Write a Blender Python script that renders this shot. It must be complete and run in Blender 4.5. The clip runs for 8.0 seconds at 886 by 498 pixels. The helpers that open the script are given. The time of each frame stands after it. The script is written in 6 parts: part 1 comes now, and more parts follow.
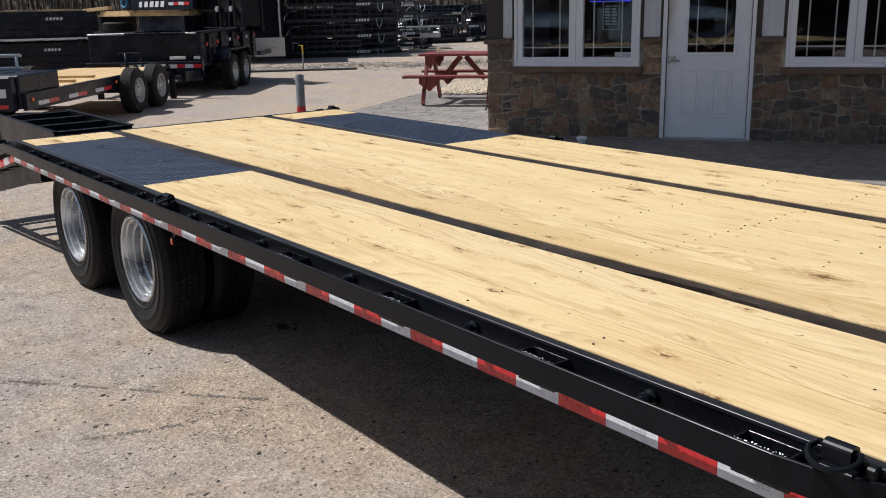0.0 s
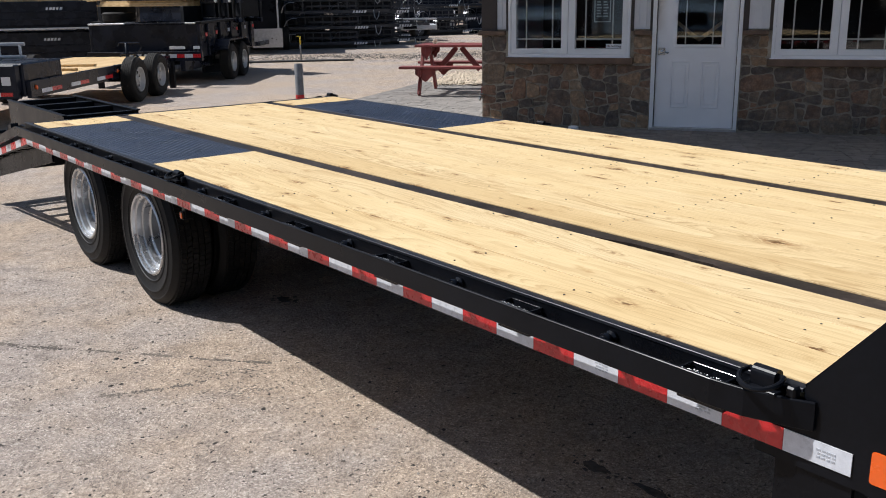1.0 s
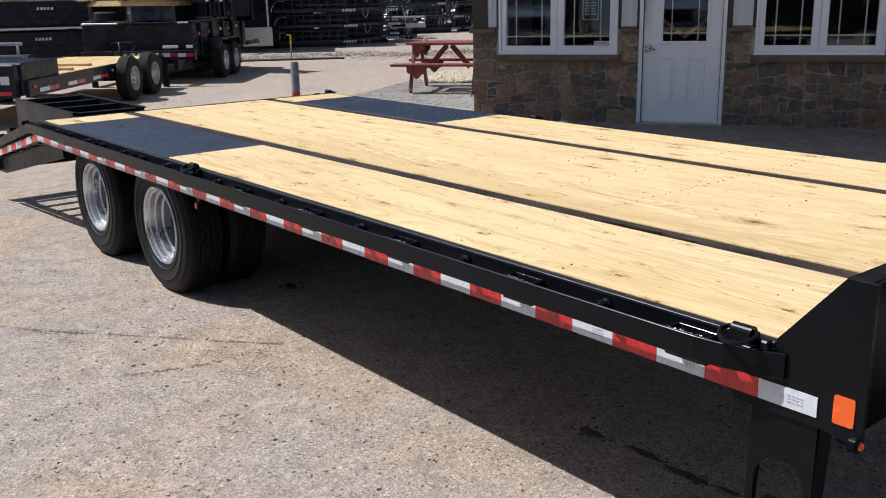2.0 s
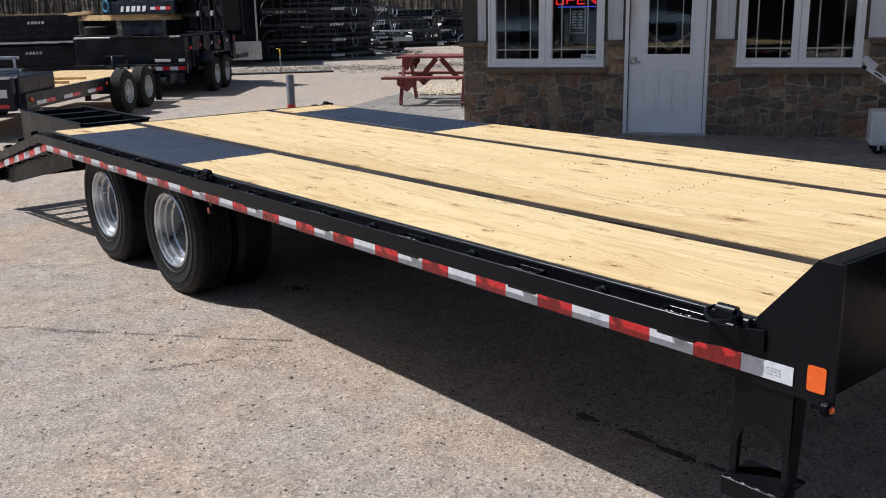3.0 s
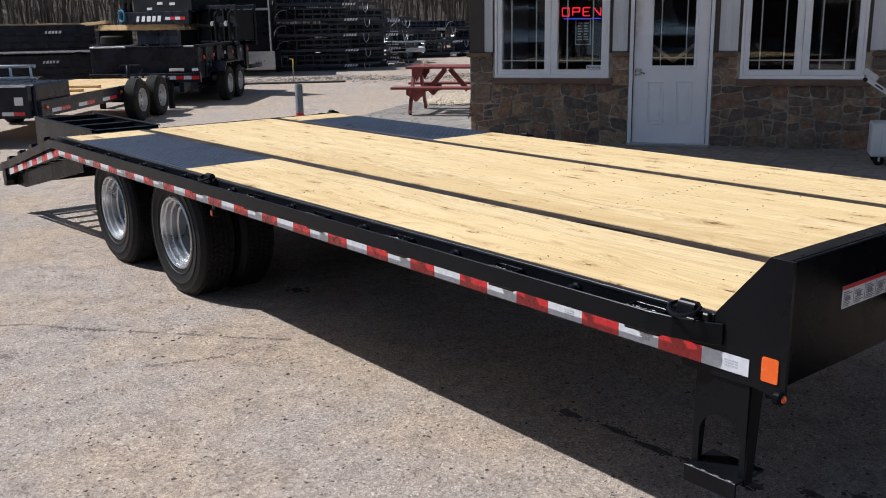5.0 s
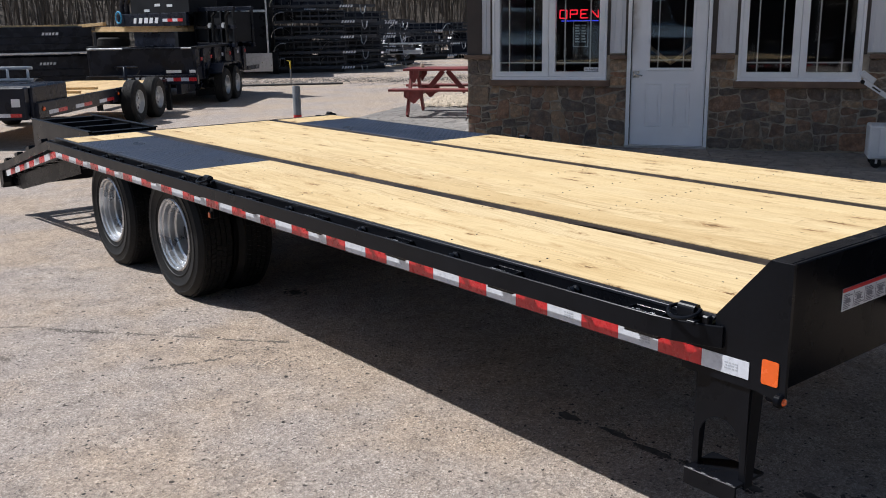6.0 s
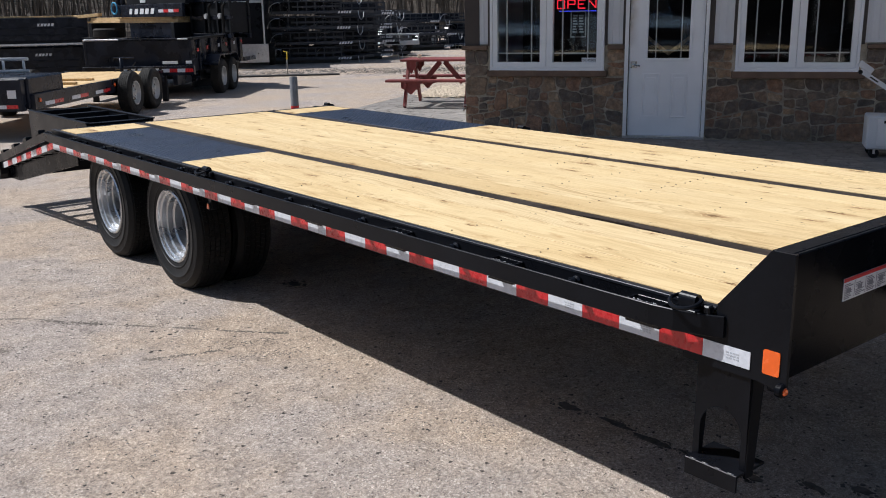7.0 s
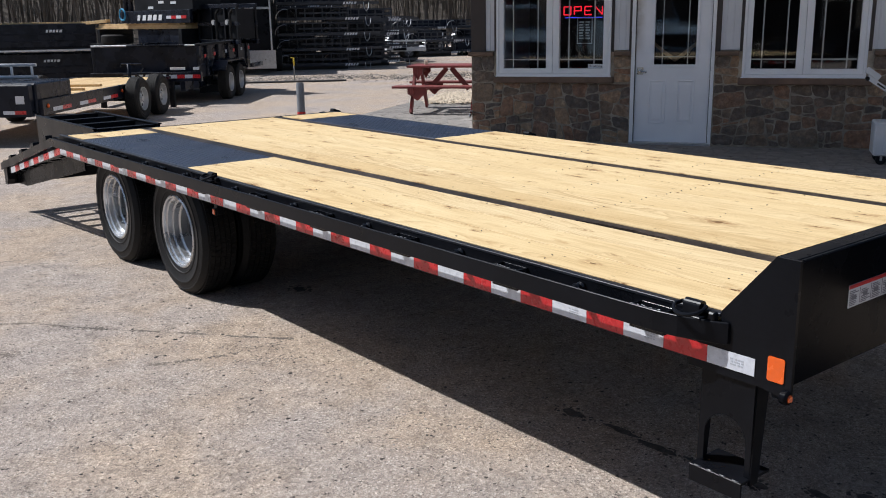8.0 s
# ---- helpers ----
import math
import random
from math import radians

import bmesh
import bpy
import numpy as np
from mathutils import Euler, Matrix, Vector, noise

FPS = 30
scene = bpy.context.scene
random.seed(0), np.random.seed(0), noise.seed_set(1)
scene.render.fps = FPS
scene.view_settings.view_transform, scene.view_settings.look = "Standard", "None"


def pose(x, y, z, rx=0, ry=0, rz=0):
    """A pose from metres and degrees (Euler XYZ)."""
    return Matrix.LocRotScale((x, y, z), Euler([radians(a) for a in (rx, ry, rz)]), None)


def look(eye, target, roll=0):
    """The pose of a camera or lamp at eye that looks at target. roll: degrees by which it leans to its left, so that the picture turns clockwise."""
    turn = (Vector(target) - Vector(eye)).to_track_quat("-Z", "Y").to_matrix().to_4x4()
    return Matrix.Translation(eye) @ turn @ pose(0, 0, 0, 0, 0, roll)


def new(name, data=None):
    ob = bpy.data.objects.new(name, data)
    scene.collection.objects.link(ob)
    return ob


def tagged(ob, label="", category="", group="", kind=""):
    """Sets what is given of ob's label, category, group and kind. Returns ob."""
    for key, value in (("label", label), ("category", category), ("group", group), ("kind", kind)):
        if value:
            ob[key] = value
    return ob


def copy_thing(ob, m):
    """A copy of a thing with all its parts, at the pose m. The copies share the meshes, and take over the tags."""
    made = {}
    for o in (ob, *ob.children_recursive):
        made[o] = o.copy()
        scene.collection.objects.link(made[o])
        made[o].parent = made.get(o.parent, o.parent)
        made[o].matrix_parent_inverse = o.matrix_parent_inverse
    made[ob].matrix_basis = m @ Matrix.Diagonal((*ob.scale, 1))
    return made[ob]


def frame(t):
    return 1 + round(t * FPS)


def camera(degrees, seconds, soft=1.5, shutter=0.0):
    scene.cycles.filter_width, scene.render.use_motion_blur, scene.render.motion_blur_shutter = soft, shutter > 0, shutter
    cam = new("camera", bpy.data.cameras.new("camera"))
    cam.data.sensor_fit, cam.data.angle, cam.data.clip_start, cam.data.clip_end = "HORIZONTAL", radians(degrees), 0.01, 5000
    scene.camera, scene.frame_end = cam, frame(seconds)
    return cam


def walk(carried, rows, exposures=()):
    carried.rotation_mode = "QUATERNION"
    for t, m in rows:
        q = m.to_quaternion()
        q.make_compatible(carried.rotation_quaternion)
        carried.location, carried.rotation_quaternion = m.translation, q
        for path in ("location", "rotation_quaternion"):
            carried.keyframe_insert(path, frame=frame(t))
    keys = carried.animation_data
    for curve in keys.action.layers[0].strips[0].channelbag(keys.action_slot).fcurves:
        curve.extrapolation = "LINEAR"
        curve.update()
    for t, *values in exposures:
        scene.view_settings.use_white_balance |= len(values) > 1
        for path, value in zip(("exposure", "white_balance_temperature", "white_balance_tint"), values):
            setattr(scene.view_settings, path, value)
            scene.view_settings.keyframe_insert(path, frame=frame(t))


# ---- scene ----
cam = camera(51.0, 8.0, 1.0)
PATH = [
    (0, (-1.490, -0.568, 1.629), (-0.3083, 0.9628, 1.1173), -1.26),
    (0.5, (-1.591, -0.656, 1.630), (-0.3928, 0.8630, 1.1226), -1.17),
    (1, (-1.659, -0.818, 1.619), (-0.4734, 0.7049, 1.0928), -0.92),
    (1.5, (-1.734, -0.920, 1.626), (-0.5444, 0.5956, 1.0894), -1.02),
    (3, (-2.101, -1.142, 1.643), (-0.8686, 0.3499, 1.1387), -1.20),
    (3.5, (-2.102, -1.246, 1.639), (-0.8962, 0.2687, 1.1369), -0.84),
    (4, (-2.104, -1.318, 1.639), (-0.9038, 0.2012, 1.1395), -0.80),
    (4.5, (-2.120, -1.331, 1.640), (-0.9123, 0.1868, 1.1508), -0.95),
    (6, (-2.123, -1.319, 1.640), (-0.9035, 0.1924, 1.1624), -0.90),
    (6.5, (-2.131, -1.318, 1.639), (-0.9106, 0.1897, 1.1511), -0.92),
    (7, (-2.132, -1.310, 1.639), (-0.9107, 0.1933, 1.1427), -0.97),
    (7.5, (-2.130, -1.307, 1.637), (-0.9115, 0.2014, 1.1462), -0.92),
    (8, (-2.125, -1.314, 1.637), (-0.9120, 0.2012, 1.1535), -0.94),
]
walk(cam, [(t, look(eye, target, roll)) for t, eye, target, roll in PATH],
     [(0, 0.25, 6420, 10), (1.0, 0.36, 6370, 10), (1.5, 0.46, 6320, 10), (3, 0.34, 6250, 10), (8, 0.35, 6220, 10)])

# ---- world and sun ----
SUN_WAY = Vector((0.47, -0.66, -1.0)).normalized()
world = bpy.data.worlds.new("world")
scene.world = world
world.use_nodes = True
wn = world.node_tree
sky = wn.nodes.new("ShaderNodeTexSky")
sky.sky_type = "NISHITA"
sky.sun_disc = False
sky.sun_elevation = math.asin(-SUN_WAY.z)
sky.sun_rotation = math.atan2(-SUN_WAY.x, -SUN_WAY.y)
wn.links.new(sky.outputs[0], wn.nodes["Background"].inputs[0])
wn.nodes["Background"].inputs[1].default_value = 0.059
sun = new("sun", bpy.data.lights.new("sun", "SUN"))
sun.data.energy = 4.35
sun.data.angle = radians(0.53)
sun.data.color = (1.0, 0.985, 0.965)
sun.matrix_world = look((-20, 25, 40), Vector((-20, 25, 40)) + SUN_WAY)


# ---- materials ----
def material(name):
    m = bpy.data.materials.new(name)
    m.use_nodes = True
    nt = m.node_tree
    return m, nt, nt.nodes["Principled BSDF"]


def coords(nt, stretch=(1, 1, 1), shift_random=False, use="Object"):
    tc = nt.nodes.new("ShaderNodeTexCoord")
    mp = nt.nodes.new("ShaderNodeMapping")
    mp.inputs["Scale"].default_value = stretch
    nt.links.new(tc.outputs[use], mp.inputs["Vector"])
    if shift_random:
        info = nt.nodes.new("ShaderNodeObjectInfo")
        mul = nt.nodes.new("ShaderNodeVectorMath")
        mul.operation = "SCALE"
        mul.inputs[0].default_value = (37.0, 61.0, 23.0)
        nt.links.new(info.outputs["Random"], mul.inputs["Scale"])
        nt.links.new(mul.outputs[0], mp.inputs["Location"])
    return mp.outputs[0]


def ramp(nt, source, stops):
    r = nt.nodes.new("ShaderNodeValToRGB")
    el = r.color_ramp.elements
    while len(el) < len(stops):
        el.new(0.5)
    for e, (p, c) in zip(el, stops):
        e.position = p
        e.color = (*c, 1) if not isinstance(c, (int, float)) else (c, c, c, 1)
    nt.links.new(source, r.inputs[0])
    return r.outputs[0]


def noise_of(nt, vec, scale, detail=4, rough=0.55, distortion=0.0):
    n = nt.nodes.new("ShaderNodeTexNoise")
    n.inputs["Scale"].default_value = scale
    n.inputs["Detail"].default_value = detail
    n.inputs["Roughness"].default_value = rough
    n.inputs["Distortion"].default_value = distortion
    nt.links.new(vec, n.inputs["Vector"])
    return n.outputs[0]


def mix(nt, fac, a, b, blend="MIX"):
    m = nt.nodes.new("ShaderNodeMix")
    m.data_type = "RGBA"
    m.blend_type = blend
    for socket, value in ((m.inputs[0], fac), (m.inputs[6], a), (m.inputs[7], b)):
        if isinstance(value, bpy.types.NodeSocket):
            nt.links.new(value, socket)
        elif isinstance(value, (int, float)):
            socket.default_value = value
        else:
            socket.default_value = (*value, 1)
    return m.outputs[2]


def bump(nt, bsdf, height, strength=0.3, distance=0.01):
    b = nt.nodes.new("ShaderNodeBump")
    b.inputs["Strength"].default_value = strength
    b.inputs["Distance"].default_value = distance
    nt.links.new(height, b.inputs["Height"])
    nt.links.new(b.outputs[0], bsdf.inputs["Normal"])


def simple(name, colour, rough=0.6, metal=0.0, vary=0.15, scale=6.0, bumps=0.15, coat=0.0, fine=80.0, gloss=0.5):
    """A plain painted or raw surface with mottling at two scales and fine relief."""
    m, nt, b = material(name)
    v = coords(nt, shift_random=True)
    big = noise_of(nt, v, scale, 5)
    small = noise_of(nt, v, fine, 3)
    dark = tuple(c * (1 - vary) for c in colour)
    light = tuple(min(1.0, c * (1 + vary)) for c in colour)
    base = ramp(nt, big, [(0.3, dark), (0.7, light)])
    spots = ramp(nt, small, [(0.35, 1 - vary * 0.6), (0.65, 1.0)])
    nt.links.new(mix(nt, 1.0, base, spots, "MULTIPLY"), b.inputs["Base Color"])
    nt.links.new(ramp(nt, big, [(0.3, max(0.02, rough - 0.08)), (0.7, min(1, rough + 0.08))]), b.inputs["Roughness"])
    b.inputs["Metallic"].default_value = metal
    b.inputs["Coat Weight"].default_value = coat
    b.inputs["Specular IOR Level"].default_value = gloss
    b.inputs["Coat Roughness"].default_value = 0.12
    if bumps:
        bump(nt, b, small, bumps, 0.004)
    return m


def sums(nt, op, a, b=0.0, c=0.0):
    n = nt.nodes.new("ShaderNodeMath")
    n.operation = op
    for socket, value in zip(n.inputs, (a, b, c)):
        if isinstance(value, bpy.types.NodeSocket):
            nt.links.new(value, socket)
        else:
            socket.default_value = value
    return n.outputs[0]


def stretched(nt, vec, scale):
    s = nt.nodes.new("ShaderNodeVectorMath")
    s.operation = "MULTIPLY"
    s.inputs[1].default_value = scale
    nt.links.new(vec, s.inputs[0])
    return s.outputs[0]


def wood_material(name, pale, mid, dark, knots=True):
    """Sawn pine: long growth rings with dark late wood, knots that the rings flow round, stains."""
    m, nt, b = material(name)
    v = coords(nt, (1, 1, 1), True)
    xyz = nt.nodes.new("ShaderNodeSeparateXYZ")
    nt.links.new(v, xyz.inputs[0])
    field = sums(nt, "MULTIPLY", noise_of(nt, stretched(nt, v, (4.2, 0.42, 1.0)), 1.0, 2, 0.4), 20.0)
    field = sums(nt, "MULTIPLY_ADD", xyz.outputs[0], 17.0, field)
    field = sums(nt, "MULTIPLY_ADD", noise_of(nt, stretched(nt, v, (14, 3.0, 1.0)), 1.0, 3, 0.5), 0.7, field)
    if knots:
        bent = nt.nodes.new("ShaderNodeVectorMath")
        bent.operation = "MULTIPLY_ADD"
        bent.inputs[1].default_value = (0.03, 0.10, 0.0)
        wob = nt.nodes.new("ShaderNodeTexNoise")
        wob.inputs["Scale"].default_value = 22.0
        nt.links.new(v, wob.inputs["Vector"])
        nt.links.new(wob.outputs[1], bent.inputs[0])
        nt.links.new(v, bent.inputs[2])
        vo = nt.nodes.new("ShaderNodeTexVoronoi")
        vo.voronoi_dimensions = "2D"
        vo.inputs["Scale"].default_value = 5.2
        nt.links.new(stretched(nt, bent.outputs[0], (1.0, 0.42, 0.0)), vo.inputs["Vector"])
        pick = nt.nodes.new("ShaderNodeSeparateColor")
        nt.links.new(vo.outputs["Color"], pick.inputs[0])
        keep = sums(nt, "GREATER_THAN", pick.outputs[0], 0.30)
        grow = sums(nt, "MULTIPLY_ADD", pick.outputs[1], 1.7, 0.55)
        away = sums(nt, "MULTIPLY", vo.outputs["Distance"], grow)
        swell = ramp(nt, away, [(0.0, 1.0), (0.07, 0.7), (0.16, 0.25), (0.30, 0.0)])
        field = sums(nt, "MULTIPLY_ADD", sums(nt, "MULTIPLY", swell, keep), 2.6, field)
    rings = sums(nt, "FRACT", field)
    late = ramp(nt, rings, [(0.0, 0.0), (0.45, 0.06), (0.80, 0.55), (0.93, 1.0), (1.0, 0.0)])
    thin = ramp(nt, sums(nt, "FRACT", sums(nt, "MULTIPLY", field, 3.7)), [(0.0, 0.0), (0.5, 0.1), (0.9, 1.0), (1.0, 0.0)])
    lot = nt.nodes.new("ShaderNodeObjectInfo")
    lined = ramp(nt, sums(nt, "FRACT", sums(nt, "MULTIPLY", lot.outputs["Random"], 7.0)), [(0.0, 0.40), (0.5, 0.8), (1.0, 1.0)])
    fade = ramp(nt, noise_of(nt, stretched(nt, v, (5, 0.9, 1)), 1.0, 3), [(0.36, 0.12), (0.55, 0.5), (0.70, 0.95)])
    fade2 = ramp(nt, noise_of(nt, stretched(nt, v, (9, 0.7, 1)), 1.3, 3), [(0.42, 0.0), (0.62, 0.75)])
    blot = noise_of(nt, stretched(nt, v, (3, 1, 1)), 1.4, 4)
    colour = ramp(nt, blot, [(0.3, mid), (0.7, pale)])
    colour = mix(nt, sums(nt, "MULTIPLY", sums(nt, "MULTIPLY", late, fade), lined), colour, dark)
    colour = mix(nt, sums(nt, "MULTIPLY", sums(nt, "MULTIPLY", thin, fade2), lined), colour, dark)
    fibre = noise_of(nt, stretched(nt, v, (260, 6, 1)), 1.0, 3, 0.6)
    colour = mix(nt, 0.55, colour, ramp(nt, fibre, [(0.30, (0.74, 0.68, 0.60)), (0.52, (1.0, 1.0, 1.0))]), "MULTIPLY")
    stain = ramp(nt, noise_of(nt, stretched(nt, v, (6, 1.6, 1)), 1.6, 5, 0.65), [(0.55, 0.0), (0.70, 0.50)])
    colour = mix(nt, stain, colour, tuple(c * k for c, k in zip(mid, (0.74, 0.68, 0.60))))
    smudge = ramp(nt, noise_of(nt, stretched(nt, v, (17, 4.2, 1)), 1.0, 5, 0.7), [(0.59, 0.0), (0.72, 0.75)])
    colour = mix(nt, smudge, colour, tuple(c * k for c, k in zip(dark, (1.05, 1.0, 0.95))))
    info = nt.nodes.new("ShaderNodeObjectInfo")
    colour = mix(nt, 1.0, colour, ramp(nt, info.outputs["Random"], [(0.0, (0.88, 0.84, 0.78)), (0.5, (1.0, 0.98, 0.93)), (1.0, (1.0, 1.0, 1.0))]), "MULTIPLY")
    if knots:
        halo = ramp(nt, away, [(0.06, 0.95), (0.12, 0.5), (0.22, 0.0)])
        core = ramp(nt, away, [(0.030, 1.0), (0.052, 0.8), (0.068, 0.0)])
        ragged = ramp(nt, noise_of(nt, stretched(nt, v, (90, 34, 1)), 1.0, 3, 0.6), [(0.40, 0.05), (0.55, 1.0)])
        colour = mix(nt, sums(nt, "MULTIPLY", sums(nt, "MULTIPLY", halo, keep), ragged), colour, tuple(c * k for c, k in zip(dark, (0.80, 0.68, 0.60))))
        colour = mix(nt, sums(nt, "MULTIPLY", sums(nt, "MULTIPLY", core, keep), ragged), colour, tuple(c * k for c, k in zip(dark, (0.34, 0.28, 0.24))))
        flecks = ramp(nt, noise_of(nt, stretched(nt, v, (60, 16, 1)), 1.0, 2, 0.5), [(0.715, 0.0), (0.75, 0.9)])
        colour = mix(nt, flecks, colour, tuple(c * 0.32 for c in dark))
    nt.links.new(colour, b.inputs["Base Color"])
    b.inputs["Roughness"].default_value = 0.66
    b.inputs["Specular IOR Level"].default_value = 0.3
    bump(nt, b, late, 0.15, 0.002)
    return m


M_WOOD = wood_material("pine_board", (0.75, 0.59, 0.345), (0.675, 0.505, 0.272), (0.40, 0.25, 0.105))
M_LUMBER = wood_material("stacked_lumber", (0.72, 0.54, 0.30), (0.62, 0.43, 0.22), (0.42, 0.26, 0.12), False)
M_BLACK = simple("black_paint", (0.0060, 0.0068, 0.0095), 0.32, 0, 0.3, 4, 0.03, 0.0, 80, 0.14)
M_GLOSS = simple("glossy_black_paint", (0.0060, 0.0068, 0.0095), 0.24, 0, 0.3, 30, 0.30, 0.15, 60, 0.25)
M_NAVY = simple("weathered_blue_black_paint", (0.0115, 0.0148, 0.0250), 0.28, 0, 0.5, 3, 0.05, 0.0, 80, 0.24)
M_BLACK_DULL = simple("black_paint_dusty", (0.012, 0.0128, 0.0155), 0.5, 0, 0.35, 3, 0.1, 0, 80, 0.16)
# black plate paint with the sky's bluish reflection mixed into its base colour
M_PLATE_SKY_TINT = simple("sky_tinted_tread_plate_paint", (0.016, 0.026, 0.052), 0.34, 0, 0.4, 5, 0.1, 0.0)
M_STACK = simple("dusty_blue_black_paint", (0.034, 0.039, 0.050), 0.45, 0, 0.4, 3, 0.1, 0, 80, 0.4)
M_STRIP = simple("dusty_steel_strip", (0.042, 0.031, 0.025), 0.42, 0, 0.85, 6, 0.15, 0.0, 60, 0.26)
M_EDGE = simple("blue_black_edge_paint", (0.010, 0.012, 0.018), 0.42, 0, 0.3, 5, 0.08, 0.0, 80, 0.4)
# the trailer's black paint again, darker and duller to deepen shade on some parts
M_BLACK_SHADED = simple("shaded_black_paint", (0.0040, 0.0045, 0.0065), 0.26, 0, 0.3, 5, 0.03, 0.0, 80, 0.05)
M_CHARCOAL = simple("weathered_charcoal", (0.035, 0.034, 0.034), 0.6, 0, 0.3, 2, 0.2)
M_RED = simple("red_reflective_tape", (0.57, 0.017, 0.022), 0.3, 0, 0.12, 40, 0.05, 0.3, 300)
M_WHITE_TAPE = simple("silver_reflective_tape", (0.66, 0.68, 0.73), 0.32, 0.0, 0.10, 40, 0.05, 0.3, 300)
M_AMBER = simple("amber_lens", (0.85, 0.125, 0.012), 0.25, 0, 0.06, 30, 0.02, 0.5)
M_RUBBER = simple("tyre_rubber", (0.0105, 0.0105, 0.0112), 0.6, 0, 0.4, 8, 0.25, 0, 80, 0.22)
M_RUBBER_OLD = simple("dusty_tyre_rubber", (0.028, 0.026, 0.024), 0.75, 0, 0.35, 8, 0.25, 0, 80, 0.2)
M_RIM = simple("silver_rim", (0.58, 0.59, 0.61), 0.30, 0.8, 0.10, 8, 0.05, 0.2)
M_RIM_DULL = simple("grey_rim", (0.52, 0.52, 0.52), 0.4, 0.5, 0.15, 8, 0.05)
M_STEEL = simple("bare_weld_steel", (0.30, 0.30, 0.31), 0.36, 0.8, 0.4, 60, 0.3)
M_STICKER = simple("white_sticker", (0.72, 0.73, 0.75), 0.4, 0, 0.05, 10, 0.02)
M_STICKER_INK = simple("grey_sticker_print", (0.22, 0.22, 0.25), 0.5, 0, 0.05, 10, 0.0)
M_STICKER_RED = simple("red_sticker_band", (0.55, 0.03, 0.03), 0.4, 0, 0.05, 10, 0.0)
M_MORTAR = simple("mortar", (0.42, 0.365, 0.285), 0.9, 0, 0.45, 5, 0.6, 0, 90)
M_SIDING = simple("pale_grey_siding", (0.70, 0.71, 0.73), 0.55, 0, 0.06, 3, 0.05)
M_TRIM_DARK = simple("dark_brown_trim", (0.052, 0.040, 0.034), 0.55, 0, 0.2, 4, 0.1)
M_LEDGE = simple("brown_stone_ledge", (0.17, 0.11, 0.075), 0.8, 0, 0.25, 6, 0.4)
M_WHITE = simple("white_vinyl", (0.86, 0.87, 0.88), 0.38, 0, 0.04, 3, 0.03)
M_NICKEL = simple("satin_nickel", (0.6, 0.58, 0.55), 0.28, 0.95, 0.1, 20, 0.03)
M_CAME = simple("grey_glazing_bar", (0.42, 0.44, 0.42), 0.4, 0.2, 0.1, 20, 0.02)
# near black: the dimness behind window glass is put into this colour
M_PAINTED_DIM = simple("painted_dim_interior", (0.035, 0.032, 0.030), 0.8, 0, 0.3, 2, 0.0)
M_CURTAIN = simple("beige_cloth", (0.42, 0.30, 0.20), 0.85, 0, 0.2, 12, 0.2)
M_TABLE_RED = simple("red_stained_wood", (0.18, 0.032, 0.028), 0.6, 0, 0.3, 9, 0.2)
M_GALV = simple("galvanised_pipe", (0.25, 0.255, 0.265), 0.5, 0.4, 0.25, 9, 0.1)
M_ALU = simple("brushed_aluminium", (0.62, 0.63, 0.65), 0.35, 0.9, 0.12, 15, 0.05)
M_WHITE_METAL = simple("white_painted_metal", (0.62, 0.64, 0.66), 0.45, 0, 0.1, 4, 0.05)
M_BARK = simple("grey_brown_bark", (0.135, 0.112, 0.092), 0.9, 0, 0.45, 1.2, 0.4)
M_YELLOW = simple("yellow_paint", (0.62, 0.45, 0.03), 0.5, 0, 0.15, 8, 0.05)
M_BLUE = simple("blue_strap", (0.04, 0.28, 0.48), 0.6, 0, 0.2, 8, 0.05)
M_PEBBLE = simple("pale_pebbles", (0.58, 0.48, 0.36), 0.85, 0, 0.3, 9, 0.3)
M_DARK_GRIT = simple("dark_grit", (0.055, 0.048, 0.042), 0.9, 0, 0.5, 3, 0.3)
M_SCUFF = simple("grey_scuff_grit", (0.165, 0.135, 0.112), 0.9, 0, 0.5, 3, 0.3)
M_GRIT = simple("grey_grit", (0.28, 0.25, 0.22), 0.9, 0, 0.5, 3, 0.3)
M_STAIN = simple("oil_stain", (0.095, 0.082, 0.072), 0.75, 0, 0.6, 30, 0.3)
M_FAINT_INK = simple("faint_grey_print", (0.46, 0.48, 0.52), 0.5, 0, 0.05, 10, 0.0)
M_GLASS_LAMP = simple("headlight_lens", (0.70, 0.74, 0.78), 0.12, 0.3, 0.1, 30, 0.02, 0.6)
M_TRUCK = simple("pale_blue_vehicle_paint", (0.50, 0.66, 0.80), 0.2, 0.25, 0.05, 2, 0.0, 0.6)


def door_material():
    """White paint with a brown grubby stain along its latch edge."""
    m, nt, b = material("white_door_paint")
    v = coords(nt)
    xyz = nt.nodes.new("ShaderNodeSeparateXYZ")
    nt.links.new(v, xyz.inputs[0])
    edge = ramp(nt, xyz.outputs[0], [(0.02, 1.0), (0.13, 0.0)])
    up = ramp(nt, sums(nt, "MULTIPLY", xyz.outputs[2], 0.4), [(0.42, 0.0), (0.62, 1.0)])
    patchy = ramp(nt, noise_of(nt, v, 7, 4), [(0.3, 0.2), (0.65, 0.8)])
    mask = sums(nt, "MULTIPLY", sums(nt, "MULTIPLY", edge, up), patchy)
    paint = ramp(nt, noise_of(nt, v, 2.5, 5), [(0.3, (0.82, 0.83, 0.85)), (0.7, (0.89, 0.90, 0.92))])
    nt.links.new(mix(nt, mask, paint, (0.36, 0.29, 0.19)), b.inputs["Base Color"])
    b.inputs["Roughness"].default_value = 0.42
    bump(nt, b, noise_of(nt, v, 80, 3), 0.05, 0.004)
    return m


